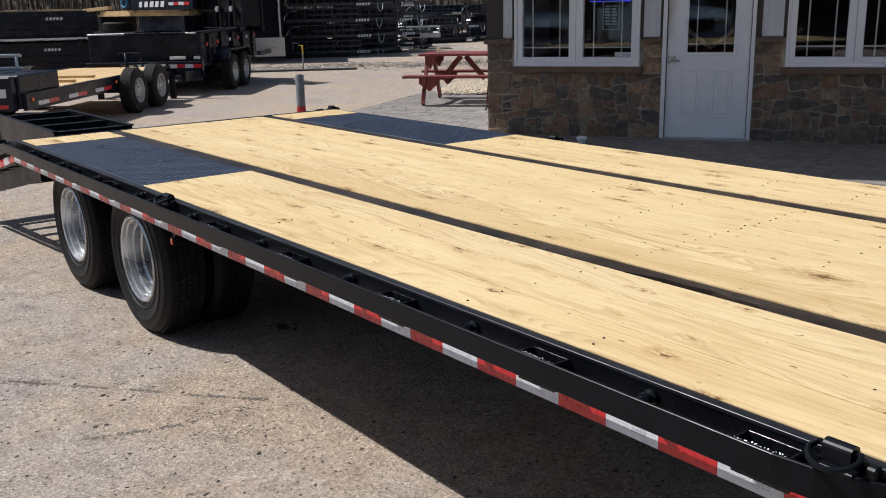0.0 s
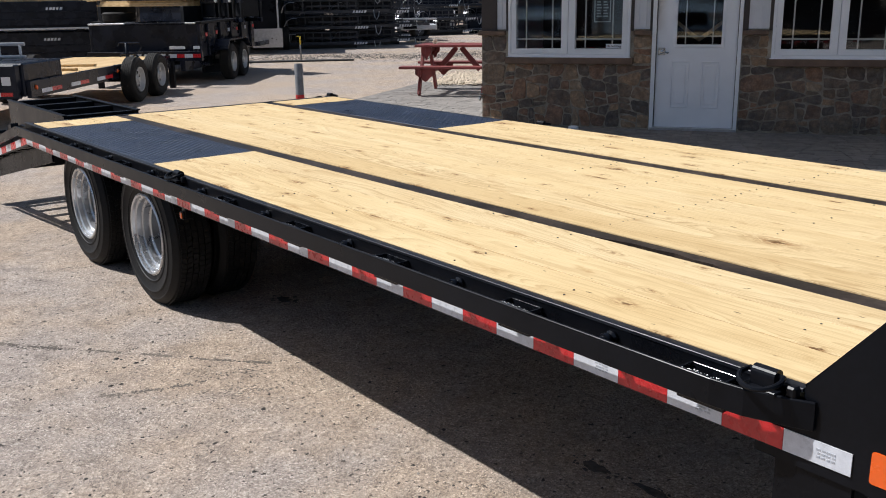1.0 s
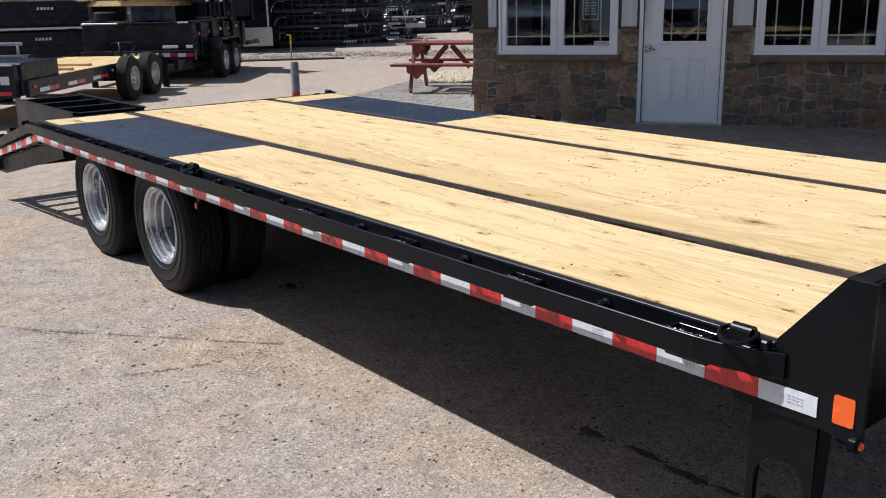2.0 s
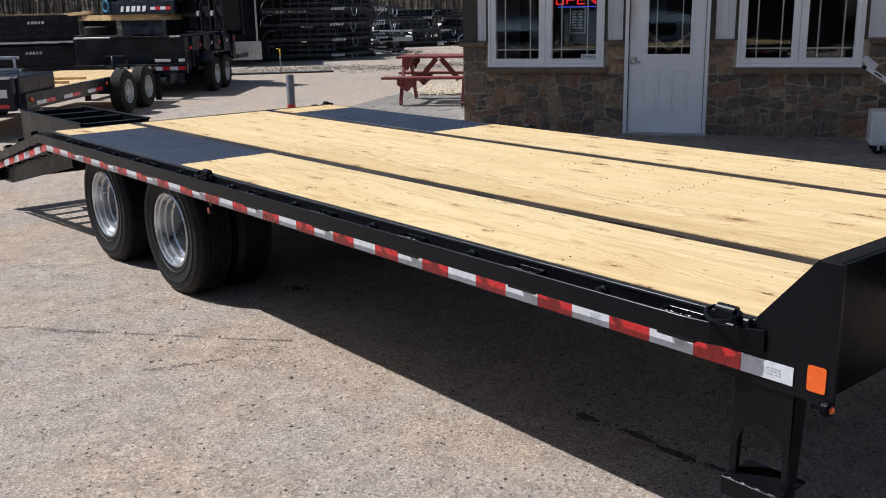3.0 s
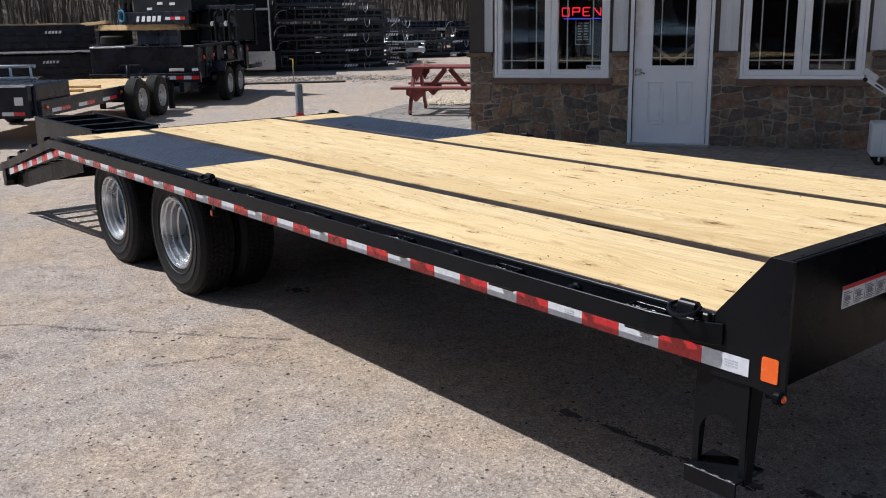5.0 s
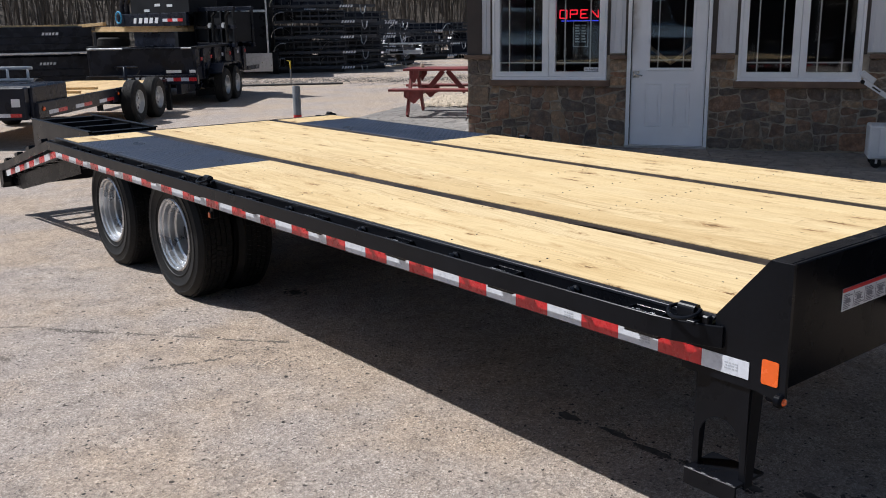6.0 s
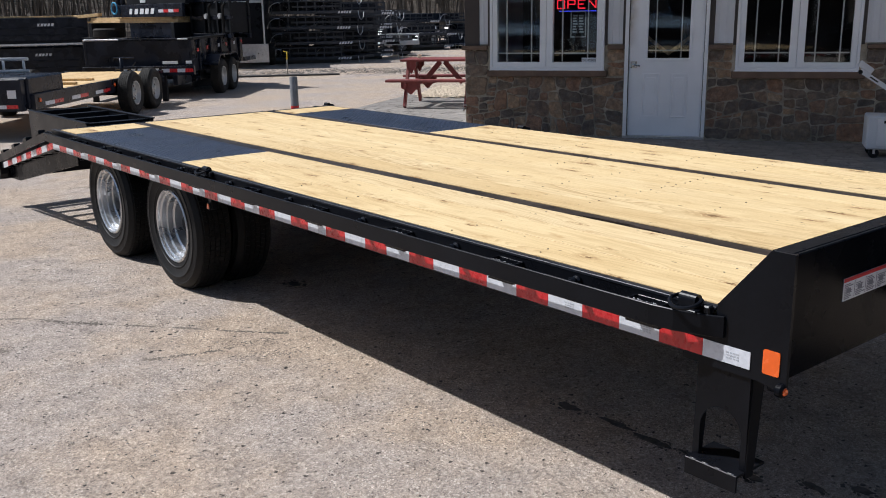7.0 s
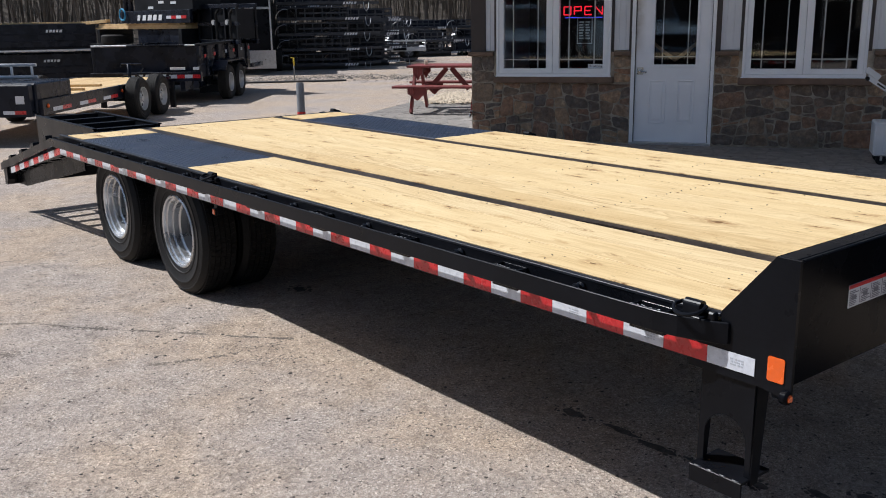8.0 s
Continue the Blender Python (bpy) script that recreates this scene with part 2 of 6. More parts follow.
M_DOOR = door_material()


def stone_material():
    m, nt, b = material("field_stone")
    v = coords(nt, (1, 1, 1), True)
    info = nt.nodes.new("ShaderNodeObjectInfo")
    base = ramp(nt, info.outputs["Random"], [(0.0, (0.109, 0.097, 0.088)), (0.11, (0.112, 0.099, 0.089)), (0.14, (0.235, 0.149, 0.102)), (0.25, (0.221, 0.149, 0.107)), (0.28, (0.145, 0.121, 0.101)), (0.38, (0.160, 0.131, 0.103)),
                                            (0.42, (0.289, 0.217, 0.150)), (0.51, (0.261, 0.195, 0.139)), (0.55, (0.117, 0.105, 0.098)), (0.64, (0.127, 0.111, 0.098)), (0.68, (0.214, 0.136, 0.098)), (0.76, (0.199, 0.145, 0.109)),
                                            (0.80, (0.178, 0.141, 0.109)), (0.90, (0.124, 0.110, 0.098)), (0.94, (0.297, 0.239, 0.175)), (1.0, (0.246, 0.195, 0.143))])
    big = ramp(nt, noise_of(nt, v, 11, 8, 0.78), [(0.25, 0.45), (0.5, 1.25), (0.70, 2.4)])
    tint = ramp(nt, noise_of(nt, v, 16, 4, 0.6), [(0.35, (1.0, 0.97, 0.94)), (0.65, (1.12, 0.95, 0.80))])
    fine = noise_of(nt, v, 38, 7, 0.75)
    colour = mix(nt, 1.0, mix(nt, 1.0, base, big, "MULTIPLY"), tint, "MULTIPLY")
    nt.links.new(colour, b.inputs["Base Color"])
    b.inputs["Roughness"].default_value = 0.85
    bump(nt, b, fine, 1.0, 0.022)
    return m


M_STONE = stone_material()


def asphalt_material():
    """Worn asphalt: pale stones of two sizes in a dark binder, warm and grey patches, small pits."""
    m, nt, b = material("worn_pale_asphalt")
    v = coords(nt)

    def stones(scale, stops):
        vo = nt.nodes.new("ShaderNodeTexVoronoi")
        vo.inputs["Scale"].default_value = scale
        nt.links.new(v, vo.inputs["Vector"])
        one = nt.nodes.new("ShaderNodeSeparateColor")
        nt.links.new(vo.outputs["Color"], one.inputs[0])
        return ramp(nt, one.outputs[0], stops), vo.outputs["Distance"]
    small, d1 = stones(150.0, [(0.0, (0.14, 0.119, 0.105)), (0.12, (0.295, 0.248, 0.212)), (0.6, (0.392, 0.332, 0.286)), (0.88, (0.53, 0.463, 0.40)), (1.0, (0.69, 0.63, 0.56))])
    large, d2 = stones(66.0, [(0.0, (0.17, 0.145, 0.126)), (0.15, (0.305, 0.256, 0.218)), (0.6, (0.39, 0.33, 0.28)), (1.0, (0.58, 0.50, 0.43))])
    where = ramp(nt, noise_of(nt, v, 1.7, 4, 0.6), [(0.40, 0.12), (0.60, 0.62)])
    colour = mix(nt, where, small, large)
    patch = ramp(nt, noise_of(nt, v, 0.6, 6, 0.6), [(0.30, (0.86, 0.86, 0.90)), (0.44, (1.0, 0.985, 0.985)), (0.56, (1.09, 1.0, 0.89)), (0.70, (1.13, 1.07, 0.97))])
    mottling = ramp(nt, noise_of(nt, v, 6, 6, 0.65), [(0.3, 0.76), (0.5, 1.0), (0.7, 1.12)])
    fine = noise_of(nt, v, 260, 2)
    colour = mix(nt, 1.0, colour, patch, "MULTIPLY")
    colour = mix(nt, 1.0, colour, mottling, "MULTIPLY")
    colour = mix(nt, 0.75, colour, ramp(nt, fine, [(0.36, 0.30), (0.58, 1.28)]), "MULTIPLY")
    pits = ramp(nt, noise_of(nt, v, 30, 2), [(0.655, 0.0), (0.69, 0.95)])
    colour = mix(nt, pits, colour, (0.055, 0.046, 0.040))
    where = ramp(nt, noise_of(nt, v, 1.1, 4, 0.6), [(0.42, 0.0), (0.60, 1.0)])
    holes = ramp(nt, noise_of(nt, v, 62, 2), [(0.63, 0.0), (0.67, 0.85)])
    colour = mix(nt, sums(nt, "MULTIPLY", holes, where), colour, (0.075, 0.066, 0.060))
    nt.links.new(colour, b.inputs["Base Color"])
    b.inputs["Roughness"].default_value = 0.9
    b.inputs["Specular IOR Level"].default_value = 0.3
    bump(nt, b, mix(nt, 0.5, d2, fine), 0.8, 0.010)
    return m


M_ASPHALT = asphalt_material()
M_JOINT = simple("sandy_joint", (0.215, 0.19, 0.165), 0.9, 0, 0.3, 12, 0.4)
M_PAVER = simple("grey_flagstone", (0.225, 0.205, 0.185), 0.85, 0, 0.3, 5, 0.4, 0, 60)


def glass_material():
    m, nt, b = material("window_glass")
    b.inputs["Base Color"].default_value = (0.9, 0.95, 0.95, 1)
    b.inputs["Roughness"].default_value = 0.02
    b.inputs["IOR"].default_value = 1.5
    b.inputs["Transmission Weight"].default_value = 1.0
    return m


M_GLASS = glass_material()


def neon_material(name, colour):
    m, nt, b = material(name)
    b.inputs["Base Color"].default_value = (*colour, 1)
    b.inputs["Emission Color"].default_value = (*colour, 1)
    b.inputs["Emission Strength"].default_value = 0.8
    return m


M_NEON_RED = neon_material("red_neon", (1.0, 0.02, 0.04))
M_NEON_BLUE = neon_material("blue_neon", (0.05, 0.08, 1.0))


# ---- mesh helpers ----
def box(bm, x0, x1, y0, y1, z0, z1, bevel=0.0, m=None):
    """An axis-aligned box, with its edges bevelled; m turns it."""
    r = bmesh.ops.create_cube(bm, size=1.0, matrix=Matrix.Translation(((x0 + x1) / 2, (y0 + y1) / 2, (z0 + z1) / 2)) @ Matrix.Diagonal((x1 - x0, y1 - y0, z1 - z0, 1)))
    vs = r["verts"]
    if bevel:
        es = list({e for v in vs for e in v.link_edges})
        out = bmesh.ops.bevel(bm, geom=es, offset=bevel, segments=1, affect="EDGES", profile=0.5)
        vs = list({v for f in out["faces"] for v in f.verts} | {v for v in vs if v.is_valid})
    if m is not None:
        bmesh.ops.transform(bm, matrix=m, verts=vs)
    return vs


def prism(bm, poly, place, depth):
    """Extrudes a flat outline; place(u, v, w) gives the spot of outline point (u, v) at depth w."""
    a = [bm.verts.new(place(u, v, 0.0)) for u, v in poly]
    c = [bm.verts.new(place(u, v, depth)) for u, v in poly]
    n = len(poly)
    bm.faces.new(a)
    bm.faces.new(c[::-1])
    for k in range(n):
        bm.faces.new((a[k], c[k], c[(k + 1) % n], a[(k + 1) % n]))
    bmesh.ops.recalc_face_normals(bm, faces=bm.faces[:])


def lathe(bm, profile, m=None, n=32, closed=False, caps=True):
    """Turns a profile of (radius, along) round the local x axis."""
    m = m or Matrix()
    rings = [[bm.verts.new(m @ Vector((a, r * math.cos(2 * math.pi * k / n), r * math.sin(2 * math.pi * k / n)))) for k in range(n)] for r, a in profile]
    pairs = list(zip(rings, rings[1:])) + ([(rings[-1], rings[0])] if closed else [])
    for p, q in pairs:
        for k in range(n):
            f = bm.faces.new((p[k], q[k], q[(k + 1) % n], p[(k + 1) % n]))
            f.smooth = True
    if caps and not closed:
        for ring in (rings[0], rings[-1]):
            if (ring[0].co - ring[n // 2].co).length > 1e-4:
                bm.faces.new(ring)


def tube(bm, pts, r, n=8, ends=True):
    """A round bar along a polyline."""
    pts = [Vector(p) for p in pts]
    rings = []
    for k, p in enumerate(pts):
        way = (pts[min(k + 1, len(pts) - 1)] - pts[max(k - 1, 0)]).normalized()
        q = way.to_track_quat("Z", "Y")
        rk = r[k] if isinstance(r, (list, tuple)) else r
        rings.append([bm.verts.new(p + q @ Vector((rk * math.cos(2 * math.pi * j / n), rk * math.sin(2 * math.pi * j / n), 0))) for j in range(n)])
    for p, q in zip(rings, rings[1:]):
        for j in range(n):
            f = bm.faces.new((p[j], p[(j + 1) % n], q[(j + 1) % n], q[j]))
            f.smooth = True
    if ends:
        bm.faces.new(rings[0][::-1])
        bm.faces.new(rings[-1])


def beam(bm, a, b, w, h):
    """A rectangular bar from a to b, w wide and h high."""
    a, b = Vector(a), Vector(b)
    way = b - a
    q = way.to_track_quat("Y", "Z").to_matrix().to_4x4()
    box(bm, -w / 2, w / 2, 0, way.length, -h / 2, h / 2, 0, Matrix.Translation(a) @ q)


def mesh_of(name, bm, mat):
    me = bpy.data.meshes.new(name)
    bmesh.ops.recalc_face_normals(bm, faces=bm.faces[:])
    for e in bm.edges:
        if len(e.link_faces) == 2 and e.calc_face_angle(0) > 0.6:
            e.smooth = False
    bm.to_mesh(me)
    bm.free()
    me.materials.append(mat)
    return me


def part(name, bm, mat, parent=None, label="", place=None):
    ob = new(name, mesh_of(name, bm, mat))
    if place is not None:
        ob.matrix_basis = place
    if parent is not None:
        ob.parent = parent
    if label:
        tagged(ob, label)
    return ob


def same_part(name, mesh, parent, place):
    """Another object on a mesh that is already there."""
    ob = new(name, mesh)
    ob.matrix_basis = place
    ob.parent = parent
    return ob


def root(name, place, label, category, group="", kind=""):
    ob = new(name)
    ob.empty_display_size = 0.1
    ob.matrix_basis = place
    return tagged(ob, label, category, group, kind)


def bm_new():
    return bmesh.new()


def ring(bm, outer, inner, place, depth):
    """A rectangular frame in one piece: outer and inner are (u0, u1, v0, v1)."""
    def corners(q, w):
        return [bm.verts.new(place(u, v, w)) for u, v in ((q[0], q[2]), (q[1], q[2]), (q[1], q[3]), (q[0], q[3]))]
    o0, i0, o1, i1 = corners(outer, 0), corners(inner, 0), corners(outer, depth), corners(inner, depth)
    for k in range(4):
        j = (k + 1) % 4
        bm.faces.new((o0[k], o0[j], i0[j], i0[k]))
        bm.faces.new((o1[k], i1[k], i1[j], o1[j]))
        bm.faces.new((o0[k], o1[k], o1[j], o0[j]))
        bm.faces.new((i0[k], i0[j], i1[j], i1[k]))
    bmesh.ops.recalc_face_normals(bm, faces=bm.faces[:])
    es = [e for e in bm.edges if e.calc_face_angle(0) > 0.5]
    bmesh.ops.bevel(bm, geom=es, offset=0.004, segments=1, affect="EDGES", profile=0.5)


def word_bars(bm, place, width, height, letters, slant=0.2):
    """A row of slanted bars the size of a word."""
    step = width / letters
    for k in range(letters):
        u, w = k * step, step * (0.62, 0.78, 0.70)[k % 3]
        prism(bm, [(u, 0), (u + w, 0), (u + w + slant * height, height), (u + slant * height, height)], place, 0.003)


# ---- ground ----
def speck(verts, faces, rnd, x, y, r, tall):
    """A small uneven lump on the ground."""
    a, i = rnd.uniform(0, 3), len(verts)
    for j in range(6):
        w = a + j * math.pi / 3
        q = r * rnd.uniform(0.6, 1.3)
        verts.append((x + q * math.cos(w), y + q * math.sin(w), 0.0005))
    verts.append((x, y, r * tall))
    faces.extend((i + j, i + (j + 1) % 6, i + 6) for j in range(6))


def build_ground():
    bm = bm_new()
    bmesh.ops.create_grid(bm, x_segments=2, y_segments=2, size=600)
    tagged(part("ground", bm, M_ASPHALT), "worn pale tan asphalt lot with exposed aggregate", "ground", kind="structure")
    rnd = random.Random(4)
    # loose grit on the lot, beside the flatbed
    verts, faces = [], []
    for k in range(5200):
        x, y = rnd.uniform(-3.2, 0.6), rnd.uniform(-0.6, 7.5)
        r = rnd.choice((0.002, 0.003, 0.003, 0.004, 0.006)) * rnd.uniform(0.7, 1.2)
        a = rnd.uniform(0, 3)
        i = len(verts)
        for j in range(4):
            w = a + j * math.pi / 2
            verts.append((x + r * rnd.uniform(0.7, 1.3) * math.cos(w), y + r * rnd.uniform(0.7, 1.3) * math.sin(w), 0.0))
        verts.append((x, y, r * 0.9))
        faces += [(i + j, i + (j + 1) % 4, i + 4) for j in range(4)]
    me = bpy.data.meshes.new("grit")
    me.from_pydata(verts, [], faces)
    me.materials.append(M_GRIT)
    tagged(new("grit", me), "loose grey and tan grit scattered on the asphalt", "grit", kind="stuff")
    # oil spots in a broken streak under the flatbed
    for x, y, rx, ry in ((0.58, 1.20, 0.035, 0.08), (0.60, 0.96, 0.022, 0.12), (0.585, 0.76, 0.026, 0.10), (0.60, 0.60, 0.016, 0.05), (0.62, 0.35, 0.03, 0.06), (0.72, 0.16, 0.026, 0.05), (0.82, 0.04, 0.03, 0.05), (0.66, 3.61, 0.05, 0.07)):
        bm = bm_new()
        n = 18
        prism(bm, [(x + rx * math.cos(2 * math.pi * k / n) * rnd.uniform(0.45, 0.95), y + ry * math.sin(2 * math.pi * k / n) * rnd.uniform(0.55, 1.05)) for k in range(n)],
              lambda u, v, w: (u, v, 0.001 + w), 0.003)
        for j in range(14):      # drops that broke away from its rim
            a, q, r = rnd.uniform(0, 6.28), rnd.uniform(1.0, 1.45), rnd.uniform(0.10, 0.30) * rx
            prism(bm, [(x + rx * q * math.cos(a) + r * math.cos(k * 1.05) * rnd.uniform(0.6, 1.2), y + ry * q * math.sin(a) + r * math.sin(k * 1.05) * rnd.uniform(0.6, 1.2)) for k in range(6)],
                  lambda u, v, w: (u, v, 0.001 + w), 0.0024)
        tagged(part("oil_stain", bm, M_STAIN), "dark wet oil spot soaked into the asphalt", "stain", "oil spots", "structure")
    # seams and scuffs: broken bands of darker grit
    verts, faces = [], []
    for pts, spread, count in (([(-1.25, 4.30), (-0.96, 4.14), (-0.81, 4.03), (-0.67, 3.81), (-0.44, 3.54), (-0.23, 3.29), (-0.02, 3.03), (0.16, 2.82)], 0.007, 1500), ([(-0.78, 3.92), (-0.60, 3.72), (-0.52, 3.66)], 0.02, 300), ([(-0.61, 2.97), (-0.46, 2.91), (-0.30, 2.85), (-0.16, 2.82)], 0.010, 420), ([(-1.10, 3.62), (-1.05, 3.55)], 0.028, 220),
                               ([(-0.25, 2.68), (-0.08, 2.62), (0.07, 2.54)], 0.035, 260), ([(-0.2, 2.95), (0.1, 2.75)], 0.05, 160), ([(-1.0, 9.5), (0.5, 8.2), (1.5, 7.6)], 0.04, 700), ([(-2.2, 5.6), (-1.2, 5.9), (-0.3, 5.5)], 0.03, 300)):
        for k in range(count):
            f = rnd.random() * (len(pts) - 1)
            i, f = int(f), f - int(f)
            if math.sin(7.3 * (i + f) + len(pts)) + rnd.uniform(-0.6, 0.6) < -0.5:
                continue
            x = pts[i][0] + (pts[i + 1][0] - pts[i][0]) * f + rnd.gauss(0, spread)
            y = pts[i][1] + (pts[i + 1][1] - pts[i][1]) * f + rnd.gauss(0, spread)
            speck(verts, faces, rnd, x, y, rnd.uniform(0.002, 0.007), 0.3)
    me = bpy.data.meshes.new("scuff")
    me.from_pydata(verts, [], faces)
    me.materials.append(M_SCUFF)
    tagged(new("scuff", me), "grey scuffed seams in the worn asphalt", "scuff", kind="stuff")
    # dark bits lying about
    verts, faces = [], []
    for x, y in ((-0.37, 3.34), (-0.32, 3.23), (-0.43, 3.55), (-0.50, 3.04), (-0.46, 3.03), (-0.83, 2.79), (-0.03, 3.70), (0.0, 3.74), (-0.09, 3.14), (-0.10, 2.40), (-0.31, 2.30), (-0.54, 3.64), (-0.37, 1.95)):
        speck(verts, faces, rnd, x, y, rnd.uniform(0.009, 0.014), 0.5)
    for k in range(2600):
        speck(verts, faces, rnd, rnd.uniform(-2.6, 0.35), rnd.uniform(0.4, 8.5), rnd.choice((0.0025, 0.003, 0.004, 0.007)) * rnd.uniform(0.7, 1.2), 0.5)
    me = bpy.data.meshes.new("dark_grit")
    me.from_pydata(verts, [], faces)
    me.materials.append(M_DARK_GRIT)
    tagged(new("dark_grit", me), "small dark lumps scattered on the asphalt", "grit", kind="stuff")


build_ground()

# ---- the office building: s runs along its front, w out of it, h up ----
WALL_TURN = -57.78
OFFICE = Matrix.Translation((7.314, 6.513, 0.0)) @ pose(0, 0, 0, 0, 0, WALL_TURN)   # local x = s, local y = into the building
OFFICE_ROOT = None


def build_office():
    S0, S1, TOP = -2.17, 6.0, 5.0
    office = root("office_building", OFFICE, "small office with stone wainscot, pale siding and dark trim", "building")
    holes = [(-1.815, -0.305, 0.87, 2.12), (-0.045, 0.972, 0.03, 2.12), (1.30, 2.70, 0.87, 2.12), (4.0, 5.4, 0.87, 2.12)]
    # wall behind stone and siding, pierced by the openings
    pieces = []
    cuts = [S0] + [v for h in holes for v in h[:2]] + [S1]
    for k in range(0, len(cuts), 2):
        pieces.append((cuts[k], cuts[k + 1], 0, TOP))
    for a, b, lo, hi in holes:
        if lo > 0.1:
            pieces.append((a, b, 0, lo))
        pieces.append((a, b, hi, TOP))
    for a, b, lo, hi in pieces:
        bm = bm_new()
        box(bm, a, b, 0.0, 0.16, lo, hi)
        part("wall", bm, M_MORTAR, office, "mortar bed of the stone wainscot")
    for q in ((S0, S0 + 0.16, 0.16, 5.0), (S1 - 0.16, S1, 0.16, 5.0), (S0, S1, 5.0, 5.16)):
        bm = bm_new()
        box(bm, q[0], q[1], q[2], q[3], 0, TOP)
        part("wall", bm, M_SIDING, office)
    # floor and added partition behind the panes, the room's dimness painted into both
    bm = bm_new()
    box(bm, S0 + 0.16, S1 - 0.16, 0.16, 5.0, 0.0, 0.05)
    part("floor", bm, M_PAINTED_DIM, office)
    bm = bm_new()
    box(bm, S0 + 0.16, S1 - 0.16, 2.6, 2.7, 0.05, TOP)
    part("partition", bm, M_PAINTED_DIM, office)
    # flat roof, and an unseen deep overhang added to shade the front and walk
    bm = bm_new()
    box(bm, S0 - 0.5, S1 + 0.3, -0.002, 5.4, TOP + 0.03, TOP + 0.24, 0.01)
    part("roof", bm, M_TRIM_DARK, office, "flat roof with dark fascia")
    # added overhang, out of view: its depth sets where the walk's shade ends
    bm = bm_new()
    box(bm, S0 - 3.8, S1 + 0.3, -2.45, -0.004, TOP + 0.03, TOP + 0.22, 0.01)
    part("porch_roof", bm, M_TRIM_DARK, office, "unseen deep flat roof added to shade the office front")
    bm = bm_new()
    box(bm, S0 - 3.78, S1 + 0.28, -2.43, -0.004, TOP, TOP + 0.027, 0.003)
    part("soffit", bm, M_WHITE, office, "white underside of the added shade roof")
    # siding boards above the wainscot, with battens
    for a, b in ((-1.965, -1.83), (-0.27, -0.075), (1.035, 1.265), (2.742, 3.9), (5.45, 6.0)):
        bm = bm_new()
        box(bm, a, b, -0.012, 0.0, 1.20, TOP)
        k = a + 0.05
        while k < b:
            box(bm, k, min(b, k + 0.014), -0.022, -0.010, 1.20, TOP, 0.002)
            k += 0.085
        part("siding", bm, M_SIDING, office)
    for a, b in ((-1.88, -0.22), (1.22, 2.80), (-0.12, 1.03)):
        bm = bm_new()
        box(bm, a, b, -0.012, 0.0, 2.14, TOP)
        part("siding", bm, M_SIDING, office)
    # dark corner board and casings
    for a, b in ((-2.165, -1.965), (-1.846, -1.817), (-0.302, -0.268), (-0.076, -0.046), (0.975, 1.036), (1.262, 1.297), (2.702, 2.742)):
        bm = bm_new()
        box(bm, a, b, -0.03, 0.0, 1.18, TOP, 0.003)
        part("casing", bm, M_TRIM_DARK, office)
    # ledges: under the windows and along the top of the stone
    for a, b, lo, hi in ((-1.85, -0.26, 0.785, 0.868), (1.26, 2.77, 0.78, 0.866), (-2.20, -1.85, 1.13, 1.185), (-0.26, -0.05, 1.13, 1.185), (0.978, 1.26, 1.13, 1.185), (2.77, 6.0, 1.13, 1.185)):
        bm = bm_new()
        box(bm, a, b, -0.075, 0.0, lo, hi, 0.008)
        part("ledge", bm, M_LEDGE, office)
    # windows
    for a, b in ((-1.815, -0.305), (1.30, 2.70), (4.0, 5.4)):
        lo, hi, f = 0.87, 2.12, 0.10
        mid = (a + b) / 2
        bm = bm_new()
        ring(bm, (a, b, lo, hi), (a + 0.035, b - 0.035, lo + 0.035, hi - 0.035), lambda u, v, w: (u, 0.07 - w, v), 0.118)
        win = part("window", bm, M_WHITE, office, "white vinyl double casement window")
        for p, q in ((a + 0.036, mid - 0.002), (mid + 0.002, b - 0.036)):
            bm = bm_new()
            left, right = (0.064, 0.083) if p < mid - 0.1 else (0.083, 0.064)
            ring(bm, (p, q, lo + 0.036, hi - 0.036), (p + left, q - right, lo + f, hi - f), lambda u, v, w: (u, 0.06 - w, v), 0.098)
            part("sash", bm, M_WHITE, win)
        bm = bm_new()
        box(bm, a - 0.015, b + 0.015, -0.07, 0.0, lo - 0.022, lo, 0.004)
        part("window_sill", bm, M_WHITE, win)
        for p, q in ((a + f, mid - 0.085), (mid + 0.085, b - f)):
            bm = bm_new()
            box(bm, p, q, 0.020, 0.026, lo + f, hi - f)
            g = part("pane", bm, M_GLASS, win)
            g.visible_shadow = False
            bm = bm_new()
            for c in (p + 0.12, q - 0.12):
                box(bm, c - 0.008, c + 0.008, 0.012, 0.018, lo + f, hi - f)
            box(bm, p, q, 0.0105, 0.0165, lo + f + 0.105, lo + f + 0.121)
            part("glazing_bar", bm, M_CAME, win)
    # door
    bm = bm_new()
    prism(bm, [(-0.045, 0.03), (0.0, 0.03), (0.0, 2.07), (0.931, 2.07), (0.931, 0.03), (0.972, 0.03), (0.972, 2.12), (-0.045, 2.12)], lambda u, v, w: (u, 0.10 - w, v), 0.14)
    part("door_frame", bm, M_WHITE, office)
    bm = bm_new()
    g0, g1, gl, gh = 0.205, 0.775, 0.99, 1.93
    ring(bm, (0.008, 0.923, 0.045, 2.065), (g0, g1, gl, gh), lambda u, v, w: (u, 0.045 - w, v), 0.045)
    door = part("door", bm, M_DOOR, office, "white half-glass entry door, closed")
    bm = bm_new()
    ring(bm, (g0 - 0.004, g1 + 0.004, gl - 0.004, gh + 0.004), (g0 + 0.03, g1 - 0.03, gl + 0.03, gh - 0.03), lambda u, v, w: (u, 0.036 - w, v), 0.050)
    part("glazing_frame", bm, M_DOOR, door)
